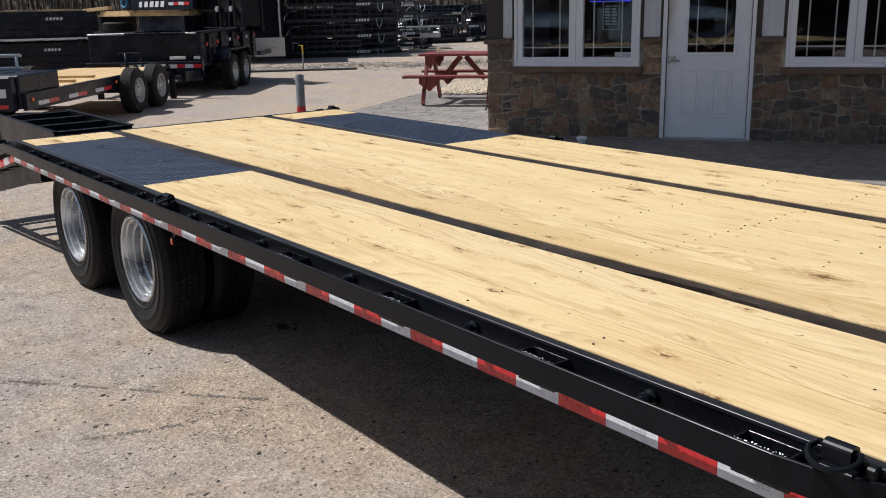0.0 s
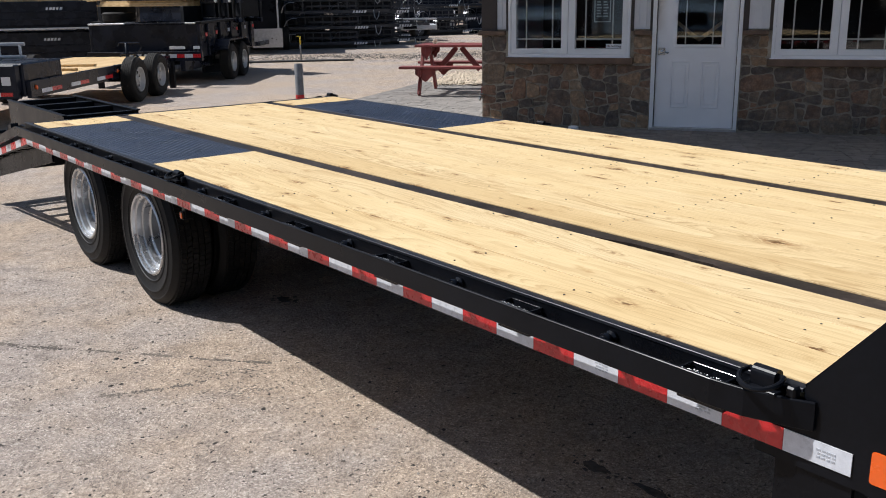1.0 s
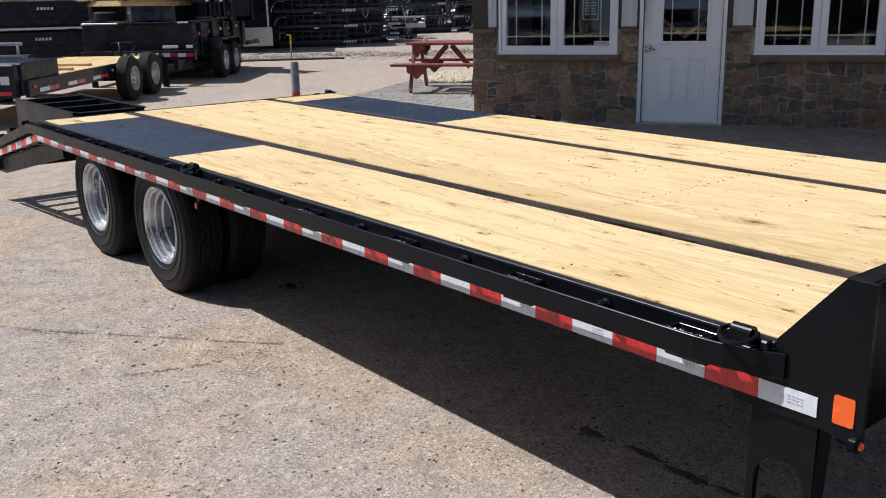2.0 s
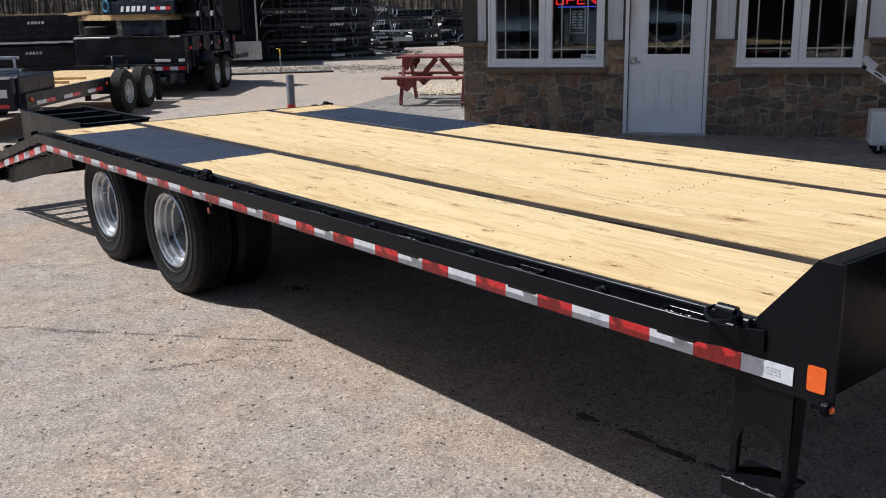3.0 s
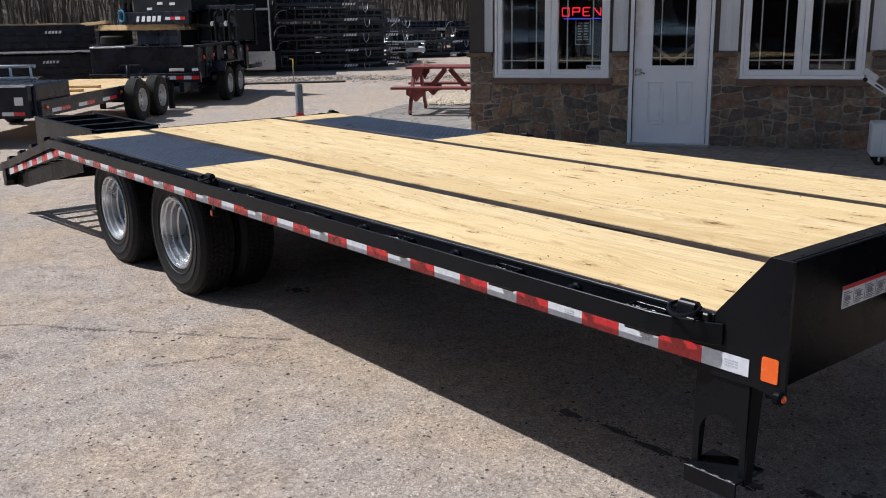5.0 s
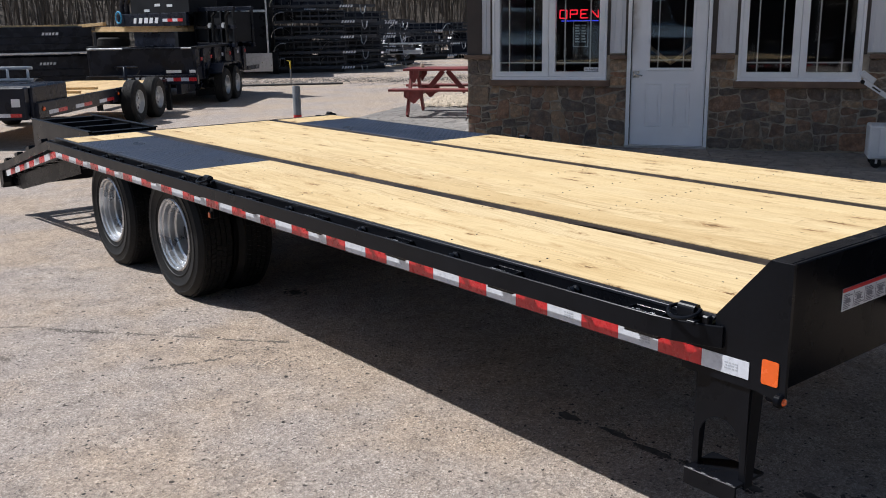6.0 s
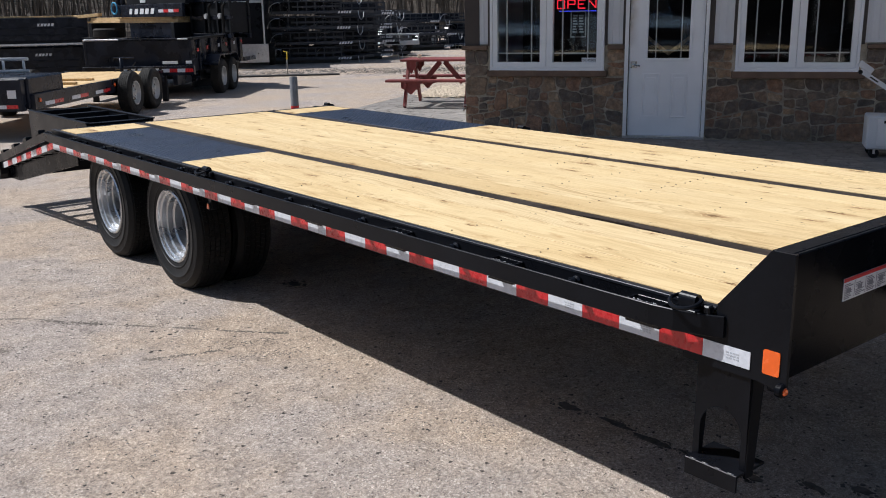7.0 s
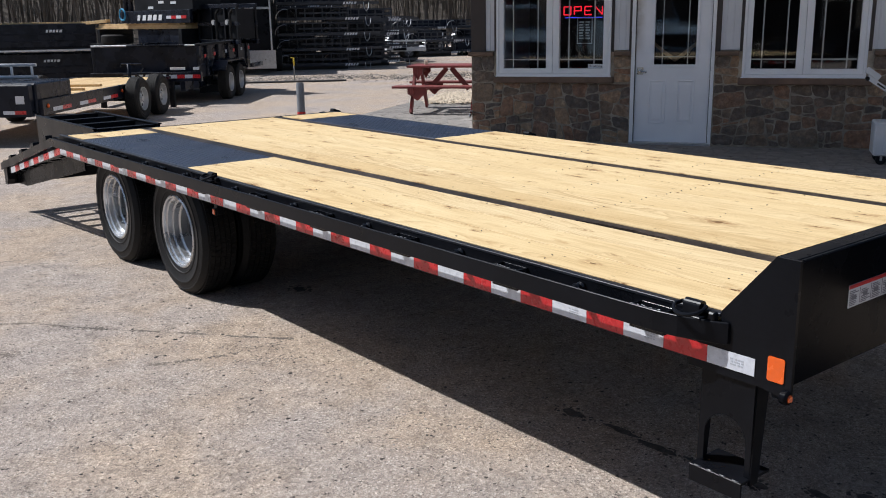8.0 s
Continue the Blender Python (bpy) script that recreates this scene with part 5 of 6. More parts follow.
def build_dump_trailer(row, name_label, y0, y1, z_frame, z_top, wheels, ribs, marks, far=-2.26):
    t = root("dump_trailer", row, name_label, "trailer", "black dump trailers")
    bm = bm_new()
    box(bm, -0.36, -0.30, y0, y1, z_frame + 0.24, z_top, 0.006)
    part("side_wall", bm, M_NAVY, t)
    bm = bm_new()
    box(bm, far, far + 0.06, y0, y1, z_frame + 0.24, z_top, 0.006)
    part("side_wall", bm, M_NAVY, t)
    for y in (y0, y1 - 0.06):
        bm = bm_new()
        box(bm, far + 0.06, -0.36, y, y + 0.06, z_frame + 0.24, z_top, 0.006)
        part("end_wall", bm, M_NAVY, t)
    run = -0.38 - far
    for f0, f1, mat in ((0.0, 0.34, M_ALU), (0.345, 0.90, M_NAVY), (0.905, 1.0, M_ALU)):
        bm = bm_new()
        box(bm, far + run * f0, far + run * f1, y0 - 0.03, y0 + 0.07, z_top + 0.002, z_top + 0.035, 0.006)
        part("end_rail", bm, mat, t, "bright end rail" if mat is M_ALU else "")
    bm = bm_new()
    box(bm, far + 0.06, -0.36, y0, y1, z_frame + 0.22, z_frame + 0.26)
    part("floor", bm, M_BLACK_DULL, t)
    bm = bm_new()
    box(bm, -0.38, -0.27, y0, y1, z_top, z_top + 0.05, 0.006)
    part("top_rail", bm, M_BLACK_DULL, t)
    bm = bm_new()
    box(bm, -0.55, -0.45, y0 - 0.6, y1, z_frame, z_frame + 0.20, 0.006)
    part("frame_rail", bm, M_NAVY, t)
    bm = bm_new()
    box(bm, far + 0.16, far + 0.26, y0 - 0.6, y1, z_frame, z_frame + 0.20, 0.006)
    part("frame_rail", bm, M_NAVY, t)
    for k in range(ribs):
        bm = bm_new()
        y = y0 + (y1 - y0) * (k + 0.5) / ribs
        box(bm, -0.30, -0.25, y - 0.03, y + 0.03, z_frame + 0.24, z_top, 0.006)
        part("rib", bm, M_NAVY, t)
    for y in wheels:
        add_wheel(t, 0.0, y)
        add_wheel(t, -2.5, y, 0)
    if wheels:
        bm = bm_new()
        a, b = wheels[0] - 0.48, wheels[-1] + 0.48
        prism(bm, [(a, 0.62), (a + 0.22, 0.80), (b - 0.22, 0.80), (b, 0.62), (b, 0.65), (b - 0.21, 0.83), (a + 0.21, 0.83), (a, 0.65)], lambda u, v, w: (-0.28 + w, u, v), 0.30)
        part("fender", bm, M_NAVY, t)
        for y in wheels:
            bm = bm_new()
            tube(bm, [(-0.2, y, 0.365), (-2.3, y, 0.365)], 0.05, 10)
            part("axle", bm, M_BLACK_DULL, t)
    else:
        for y in (y0 + 0.3, y1 - 0.3):
            bm = bm_new()
            box(bm, far + 0.16, -0.45, y - 0.06, y + 0.06, 0.0, z_frame)
            part("stand", bm, M_BLACK_DULL, t)
    for kind, y, z, length in marks:
        if kind == "mark":
            logo(t, -0.448 if z < z_frame + 0.2 else -0.298, y, z, length, 0.14)
        elif kind == "tape":
            for j, mat in enumerate((M_WHITE_TAPE, M_RED, M_WHITE_TAPE, M_RED)):
                bm = bm_new()
                box(bm, -0.449, -0.446, y + j * length / 4, y + (j + 1) * length / 4, z, z + 0.07)
                part("tape", bm, mat, t)
        else:
            bm = bm_new()
            box(bm, -0.25, -0.235, y, y + 0.11, z, z + 0.07, 0.004)
            part("side_lamp", bm, M_STICKER_RED if length > 0 else M_WHITE_TAPE, t, "small side lamp")
    return t


build_dump_trailer(ROW_D, "long black dump trailer body on a heavy frame", 0.0, 5.3, 0.20, 1.06, (), 0,
                   [("mark", 2.7, 0.23, 1.35), ("tape", 4.25, 0.26, 0.9)], -1.3)
build_dump_trailer(ROW_B, "black tandem dump trailer with side lamps", -1.20, 2.95, 0.30, 1.16, (0.0, 0.86), 5,
                   [("lamp", -1.05, 0.92, 1), ("lamp", -0.35, 0.94, 1), ("lamp", 0.55, 0.96, 0), ("lamp", 1.2, 0.96, 1), ("lamp", 1.9, 0.97, 0), ("lamp", 2.6, 0.98, 1)], -2.52)


def build_dump_front():
    # frame beam with marks, and the tongue jack, before the tandem dump body
    t = root("frame_beam", ROW_B @ Matrix.Translation((0, -1.9, 0.0)), "black trailer frame beam with pale marks and tape", "trailer")
    bm = bm_new()
    box(bm, -2.3, -0.08, 0.0, 0.08, 0.50, 0.68, 0.005)
    part("beam", bm, M_NAVY, t)
    for x in (-2.1, -0.7):
        bm = bm_new()
        box(bm, x - 0.05, x + 0.05, 0.0, 0.08, 0.0, 0.50, 0.005)
        part("stand", bm, M_BLACK_DULL, t)
    for k in range(5):
        bm = bm_new()
        u = -1.54 + k * 0.155
        prism(bm, [(u, 0.53), (u + 0.105, 0.53), (u + 0.145, 0.64), (u + 0.04, 0.64)], lambda p, q, d: (p, -0.001 - d, q), 0.003)
        part("bar", bm, M_STICKER, t)
    for k in range(4):
        bm = bm_new()
        box(bm, -0.72 + k * 0.155, -0.565 + k * 0.155, -0.004, -0.001, 0.56, 0.63)
        part("tape", bm, M_RED if k % 2 else M_WHITE_TAPE, t)
    for u, w in ((-0.70, 0.30), (-0.24, 0.12)):
        bm = bm_new()
        box(bm, u, u + w, 0.02, 0.03, 0.72, 0.775, 0.003)
        part("label_plate", bm, M_STICKER, t, "pale label plate")
        bm = bm_new()
        box(bm, u + 0.04, u + 0.07, 0.03, 0.05, 0.67, 0.76)
        part("bracket", bm, M_BLACK_DULL, t)
    j = root("trailer_jack", ROW_B @ Matrix.Translation((-1.42, -2.15, 0.0)), "black tongue jack with a blue-wrapped coupler", "jack")
    bm = bm_new()
    tube(bm, [(0, 0, 0), (0, 0, 0.86)], 0.035, 10)
    part("post", bm, M_NAVY, j)
    bm = bm_new()
    tube(bm, [(-0.16, 0, 0.80), (-0.14, 0, 0.86), (0.26, 0, 0.86), (0.28, 0, 0.78), (0.22, 0, 0.70)], 0.014, 8)
    part("crank", bm, M_NAVY, j)
    bm = bm_new()
    tube(bm, [(-0.14, 0, 0.58), (-0.10, -0.02, 0.66), (0.16, -0.02, 0.66), (0.22, 0, 0.58)], 0.018, 8)
    part("hoop", bm, M_NAVY, j)
    bm = bm_new()
    box(bm, -0.12, 0.14, -0.08, 0.08, 0.44, 0.58, 0.03)
    part("coupler", bm, M_BLUE, j, "blue-wrapped coupler")


build_dump_front()


def build_stack_on_dump():
    # an open tilt frame with its jacks stands beyond the lumber
    ax = root("tilt_frame", ROW_D @ Matrix.Translation((-0.45, 5.0, 1.11)), "black open trailer frame standing on the dump body", "trailer")
    for x in (-0.75, -0.26):
        for z in (0.02, 0.42, 0.82):
            bm = bm_new()
            box(bm, x - 0.03, x + 0.03, -0.30, 1.35, z, z + 0.09, 0.006)
            part("rail", bm, M_NAVY, ax)
        for y in (-0.26, 0.28, 0.82, 1.30):
            bm = bm_new()
            box(bm, x - 0.028, x + 0.028, y - 0.03, y + 0.03, 0.11, 0.82, 0.004)
            part("upright", bm, M_BLACK_DULL, ax)
    bm = bm_new()
    box(bm, -0.72, -0.29, -0.25, 1.30, 0.14, 0.80, 0.006)
    part("tank", bm, M_BLACK_DULL, ax)
    for y in (0.55, 1.1):
        bm = bm_new()
        tube(bm, [(-0.20, y, 0.12), (-0.20, y, 0.70), (-0.20, y + 0.12, 0.78)], 0.03, 8)
        part("jack", bm, M_RUBBER_OLD, ax, "grey jack post")
        bm = bm_new()
        lathe(bm, [(0.0, 0.0), (0.06, 0.0), (0.06, 0.05), (0.0, 0.05)], Matrix.Translation((-0.225, y - 0.12, 0.50)), 12)
        part("winch", bm, M_RIM_DULL, ax, "dull metal winch drum")
    # bearers, a spare tyre, lumber and a gooseneck frame lie on the dump body
    for y in (0.5, 4.5):
        b = root("bearer", ROW_D @ Matrix.Translation((-0.8, y, 1.11)), "dark square bearer across the dump body", "timber", "bearers")
        bm = bm_new()
        box(bm, -0.48, 0.48, -0.07, 0.07, 0, 0.37, 0.005)
        part("timber", bm, M_BLACK_DULL, b)
    sp = root("spare_tyre", ROW_D @ Matrix.Translation((-0.55, 1.05, 1.11)), "old spare tyre lying flat on the trailer rail", "tyre")
    same_part("tyre", BG_TYRE, sp, Matrix.Translation((0, 0, 0.225)) @ pose(0, 0, 0, 0, 90, 0) @ Matrix.Diagonal((1.0, 1.12, 1.12, 1)))
    bed = root("stored_bed", ROW_D @ Matrix.Translation((0, 0, 1.11)), "black steel bed stored upside down on the dump body", "trailer")
    bm = bm_new()
    box(bm, -1.2, -0.45, 2.3, 4.4, 0.0, 0.36, 0.02)
    part("pan", bm, M_NAVY, bed)
    for k, (y0, y1) in enumerate(((0.1, 4.55), (0.2, 4.65), (0.15, 4.45))):
        t = root("lumber_bundle", ROW_D @ Matrix.Translation((-0.45 - 0.01 * k, 0, 1.48 + 0.045 * k)), "layer of pale sawn lumber under a stacked trailer", "lumber", "lumber on the trailers")
        for j in range(6):
            bm = bm_new()
            box(bm, -0.16 * j - 0.15, -0.16 * j, y0 + 0.07 * ((j * 5 + k) % 3), y1 - 0.09 * ((j * 3 + k) % 3), 0.0, 0.043, 0.003)
            part("board", bm, M_LUMBER, t)
    t = root("timber", ROW_D @ Matrix.Translation((-0.35, -0.2, 1.655)) @ pose(0, 0, 0, 3, 0, 12), "loose sawn timber resting aslant on the stack", "lumber", "lumber on the trailers")
    bm = bm_new()
    box(bm, -0.06, 0.06, -1.7, 0.9, -0.05, 0.03, 0.003)
    part("board", bm, M_LUMBER, t)
    g = root("gooseneck_trailer", ROW_D @ Matrix.Translation((0, 0, 1.615)), "black gooseneck trailer frame stacked on lumber", "trailer")
    for x in (-0.42, -1.3):
        bm = bm_new()
        box(bm, x, x + 0.08, 1.75, 4.95, 0.0, 0.30, 0.006)
        part("side_rail", bm, M_NAVY, g)
    for k in range(3):
        bm = bm_new()
        box(bm, -1.22, -0.42, 1.9 + k * 0.9, 2.0 + k * 0.9, 0.05, 0.2)
        part("cross_member", bm, M_BLACK_DULL, g)
    logo(g, -0.338, 2.55, 0.07, 1.25, 0.13)
    for j, mat in enumerate((M_WHITE_TAPE, M_RED, M_WHITE_TAPE, M_RED)):
        bm = bm_new()
        box(bm, -0.339, -0.336, 3.92 + 0.22 * j, 4.14 + 0.22 * j, 0.10, 0.17)
        part("tape", bm, mat, g)
    for y in (1.75, 2.0):
        bm = bm_new()
        tube(bm, [(-0.5, y, 0.0), (-0.5, y, 0.55), (-0.5, y + 0.25, 0.85)], 0.06, 10)
        part("neck_post", bm, M_NAVY, g)
    bm = bm_new()
    ring = [(-0.30, 1.9 + 0.14 * math.cos(a), 0.22 + 0.14 * math.sin(a)) for a in [2 * math.pi * k / 18 for k in range(19)]]
    tube(bm, ring, 0.022, 8, False)
    part("strap", bm, M_BLUE, g, "coiled blue cable")
    bm = bm_new()
    box(bm, -1.2, -0.44, 2.3, 4.95, 0.30, 0.75, 0.01)
    part("deck", bm, M_BLACK_DULL, g)
    for y, z in ((2.95, 0.34), (3.45, 0.46), (4.0, 0.44)):
        bm = bm_new()
        box(bm, -0.44, -0.43, y, y + 0.24, z, z + 0.06)
        part("label_plate", bm, M_WHITE_METAL, g, "pale plate")


build_stack_on_dump()


def build_tub_bed():
    # two black beds stored one over the other, beyond the equipment trailer
    row = Matrix.Translation((6.72, 24.54, 0)) @ pose(0, 0, 0, 0, 0, -20.9)
    for k, (lo, hi) in enumerate(((0.12, 0.86), (0.98, 1.64))):
        t = root("dump_bed", row @ Matrix.Translation((-0.15 * (1 - k), 0.2 * (1 - k), lo)), "black ribbed dump bed stored in a pile", "trailer", "stored dump beds")
        h = hi - lo
        bm = bm_new()
        box(bm, -5.0, 0.0, 0.0, 1.9, 0.0, 0.06, 0.005)
        part("floor", bm, M_BLACK_DULL, t)
        for y in (0.0, 1.84):
            bm = bm_new()
            box(bm, -5.0, 0.0, y, y + 0.06, 0.06, h, 0.01)
            part("side_wall", bm, M_NAVY, t)
        for x in (-5.0, -0.06):
            bm = bm_new()
            box(bm, x, x + 0.06, 0.06, 1.84, 0.06, h, 0.01)
            part("end_wall", bm, M_NAVY, t)
        for z in (0.2, 0.38):
            bm = bm_new()
            box(bm, -5.0, -0.1, -0.03, 0.0, z, z + 0.03, 0.004)
            part("rib", bm, M_NAVY, t)
        bm = bm_new()
        box(bm, -5.0, 0.02, -0.05, 0.04, -0.05, 0.0, 0.004)
        part("bottom_rail", bm, M_ALU if k else M_NAVY, t, "worn lower edge")
        bm = bm_new()
        word_bars(bm, lambda u, v, w: (-1.25 + u, -0.004 - w, h - 0.22 + v), 0.42, 0.07, 5, 0.3)
        part("maker_mark", bm, M_STICKER, t, "pale slanted lettering bars")
    for x in (-4.6, -2.6, -0.5):
        b = root("bearer", row @ Matrix.Translation((x, 0.9, 0.86)), "dark bearer between stored dump beds", "timber", "bearers")
        bm = bm_new()
        box(bm, -0.06, 0.06, -0.75, 0.9, 0, 0.07)
        part("timber", bm, M_BLACK_DULL, b)
        b = root("bearer", row @ Matrix.Translation((x, 0.9, 0.0)), "dark bearer under stored dump beds", "timber", "bearers")
        bm = bm_new()
        box(bm, -0.06, 0.06, -0.75, 0.9, 0, 0.12)
        part("timber", bm, M_BLACK_DULL, b)
    for k in range(5):
        b = root("plank", row @ Matrix.Translation((-2.6 + 0.5 * k, 0.03 + 0.1 * (k % 3), 1.64)), "pale plank lying across a stored dump bed", "lumber", "lumber on the trailers")
        bm = bm_new()
        box(bm, -0.32, 0.32, 0.0, 0.14, 0.0, 0.045, 0.003)
        part("board", bm, M_LUMBER, b)


build_tub_bed()


def build_cargo_trailer():
    m = Matrix.Translation((11.70, 25.40, 0)) @ pose(0, 0, 0, 0, 0, -32)
    t = root("cargo_trailer", m, "black enclosed cargo trailer with aluminium stone guard", "trailer")
    bm = bm_new()
    box(bm, -1.1, 0.68, 0, 4.5, 0.45, 2.7, 0.03)
    part("body", bm, M_BLACK, t)
    bm = bm_new()
    box(bm, 0.66, 0.71, -0.03, 0.06, 0.45, 2.7, 0.01)
    part("corner_trim", bm, M_ALU, t, "bright aluminium corner")
    bm = bm_new()
    box(bm, -0.1, 0.80, -0.05, -0.02, 0.18, 0.74, 0.004)
    part("stone_guard", bm, M_ALU, t, "tread aluminium stone guard")
    bm = bm_new()
    box(bm, -0.9, 0.66, -0.04, -0.01, 1.98, 2.05, 0.004)
    part("trim", bm, M_ALU, t)
    bm = bm_new()
    beam(bm, (0.4, 0.2, 0.35), (0.1, -1.2, 0.35), 0.08, 0.12)
    beam(bm, (-0.9, 0.2, 0.35), (0.1, -1.2, 0.35), 0.08, 0.12)
    part("tongue", bm, M_NAVY, t)
    for y in (2.0, 2.9):
        w = same_part("wheel", BG_TYRE, t, pose(0.9, y, 0.365, 10, 0, 180))
        same_part("rim", BG_RIM, w, Matrix())
    tagged(t, group="enclosed trailers")
    # unseen copies added opposite the office, so its windows mirror dark instead of sky
    for x, y, turn in ((-13.5, 9.5, 100), (-14.0, 5.5, 95), (-14.2, 1.5, 90), (-14.0, -2.5, 86), (-13.4, -6.5, 82), (-12.4, -10.5, 76)):
        copy_thing(t, Matrix.Translation((x, y, 0)) @ pose(0, 0, 0, 0, 0, turn))


build_cargo_trailer()


def build_pickup():
    t = root("pickup_truck", Matrix.Translation((-7.3, 3.6, 0)) @ pose(0, 0, 0, 0, 0, 12) @ Matrix.Diagonal((1.06, 1.06, 1.12, 1)), "pale blue pickup truck parked opposite the office", "truck", "parked pickups")

    def arch(c):
        return [(c + 0.46 * math.cos(a), 0.42 + 0.46 * math.sin(a)) for a in [math.pi * k / 10 for k in range(11)]]

    def bevelled(bm, r):
        es = [e for e in bm.edges if e.calc_face_angle(0) > 0.3]
        bmesh.ops.bevel(bm, geom=es, offset=r, segments=2, affect="EDGES", profile=0.6)

    # lower body with its wheel arches, hood falling to the grille
    bm = bm_new()
    prism(bm, [(-2.75, 0.50), (-2.75, 1.10), (-0.95, 1.12), (1.05, 1.14), (2.35, 1.06), (2.62, 0.92), (2.66, 0.50)] + arch(1.72)[::1] + arch(-1.72)[::1], lambda u, v, w: (u, -0.92 + w, v), 1.84)
    bevelled(bm, 0.035)
    part("body", bm, M_TRUCK, t)
    bm = bm_new()
    prism(bm, [(-0.88, -0.84), (1.12, -0.84), (1.12, 0.84), (-0.88, 0.84)], lambda u, v, w: ((u * (1 - 0.30 * w) - 0.10 * w if u > 0 else u + 0.06 * w), v * (1 - 0.20 * w), 1.115 + 0.62 * w), 1.0)
    bevelled(bm, 0.05)
    part("cab", bm, M_TRUCK, t)
    bm = bm_new()
    prism(bm, [(-0.74, 0.16), (0.74, 0.16), (0.66, 0.86), (-0.66, 0.86)], lambda u, v, w: (1.135 - 0.436 * v + w, u, 1.115 + 0.62 * v), 0.012)
    part("windscreen", bm, M_PAINTED_DIM, t, "dark windscreen")
    for sgn in (-1, 1):
        for a, b in ((0.10, 0.80), (-0.76, 0.0)):
            bm = bm_new()
            prism(bm, [(a, 0.18), (b, 0.18), (b - (0.20 if b > 0.5 else 0.0), 0.84), (a, 0.84)], lambda u, v, w: (u, sgn * (0.84 * (1 - 0.20 * v) + 0.006 + w), 1.115 + 0.62 * v), 0.006)
            part("side_window", bm, M_PAINTED_DIM, t, "dark side window")
        bm = bm_new()
        box(bm, 2.56, 2.655, sgn * 0.72 - 0.16, sgn * 0.72 + 0.16, 0.76, 0.90, 0.02)
        part("headlight", bm, M_GLASS_LAMP, t, "clear headlight")
        bm = bm_new()
        box(bm, 0.72, 0.86, sgn * 1.02 - 0.09, sgn * 1.02 + 0.09, 1.16, 1.32, 0.03)
        part("mirror", bm, M_BLACK_DULL, t)
    bm = bm_new()
    box(bm, 2.64, 2.68, -0.52, 0.52, 0.66, 0.90, 0.01)
    part("grille", bm, M_BLACK_DULL, t, "black grille")
    for x0, x1 in ((2.60, 2.80), (-2.88, -2.70)):
        bm = bm_new()
        box(bm, x0, x1, -0.93, 0.93, 0.42, 0.60, 0.04)
        part("bumper", bm, M_ALU, t, "bright bumper")
    for x in (-1.72, 1.72):
        for y, turn in ((-0.93, 90), (0.93, -90)):
            w = same_part("wheel", BG_TYRE, t, pose(x, y, 0.365, 0, 0, turn))
            same_part("rim", BG_RIM, w, Matrix())
    copy_thing(t, Matrix.Translation((-6.7, 0.1, 0)) @ pose(0, 0, 0, 0, 0, 10) @ Matrix.Diagonal((1.06, 1.06, 1.12, 1)))


build_pickup()


def utility_trailer():
    """A flat black utility trailer frame, stored without wheels: x along its length, tongue at +x."""
    t = root("utility_trailer", Matrix(), "black open utility trailer stored in a stack", "trailer", "stacked utility trailers")
    L, W = 2.35, 1.9
    for y in (0.0, W):
        bm = bm_new()
        box(bm, 0, L, y - 0.025, y + 0.025, 0.0, 0.10, 0.004)
        part("side_rail", bm, M_STACK, t)
        bm = bm_new()
        box(bm, 0, L, y - 0.02, y + 0.02, 0.38, 0.42, 0.004)
        part("top_rail", bm, M_STACK, t)
        bm = bm_new()
        box(bm, 0.7, L - 0.05, y - 0.012, y + 0.0, 0.20, 0.26, 0.003)
        part("mid_rail", bm, M_STACK, t)
        for k in range(9):
            bm = bm_new()
            x = 0.03 + k * (L - 0.06) / 8
            box(bm, x - 0.02, x + 0.02, y - 0.02, y + 0.02, 0.10, 0.38)
            part("upright", bm, M_STACK, t)
    bm = bm_new()
    box(bm, 0.02, L - 0.02, 0.03, W - 0.03, 0.06, 0.095)
    part("deck", bm, M_NAVY, t)
    # added dark sheet behind the far rail, standing in for the shaded openings
    bm = bm_new()
    box(bm, 0.02, L - 0.02, W - 0.06, W - 0.03, 0.10, 0.40)
    part("side_panel", bm, M_NAVY, t)
    bm = bm_new()
    arc = [(0.25 + 0.32 * math.cos(a), -0.04, 0.05 + 0.32 * math.sin(a)) for a in [math.pi * k / 12 for k in range(13)]]
    inner = [(0.25 + 0.308 * math.cos(a), 0.05 + 0.308 * math.sin(a)) for a in [math.pi * k / 12 for k in range(13)]]
    prism(bm, [(x, z) for x, y, z in arc] + inner[::-1], lambda p, q, d: (p, -0.19 + d, q), 0.18)
    fender = part("fender", bm, M_NAVY, t)
    bm = bm_new()
    tube(bm, [(x, -0.195, z) for x, y, z in arc[5:]], 0.012, 6)
    part("fender_edge", bm, M_ALU, fender, "bright fender edge")
    bm = bm_new()
    beam(bm, (L, 0.1, 0.06), (L + 1.1, W / 2, 0.06), 0.05, 0.09)
    beam(bm, (L, W - 0.1, 0.06), (L + 1.1, W / 2, 0.06), 0.05, 0.09)
    part("tongue", bm, M_STACK, t)
    bm = bm_new()
    word_bars(bm, lambda u, v, w: (L - 0.15 + u, -0.03 - w, 0.0 + v), 0.45, 0.08, 5, 0.4)
    part("maker_mark", bm, M_STICKER, t, "pale slanted lettering bars")
    bm = bm_new()
    tube(bm, [(L + 0.55, 0.4, 0.08), (L + 0.58, 0.38, -0.14), (L + 0.64, 0.38, -0.22), (L + 0.72, 0.4, -0.12), (L + 0.74, 0.45, 0.05)], 0.012, 6)
    part("chain", bm, M_ALU, t, "hanging safety chain")
    return t


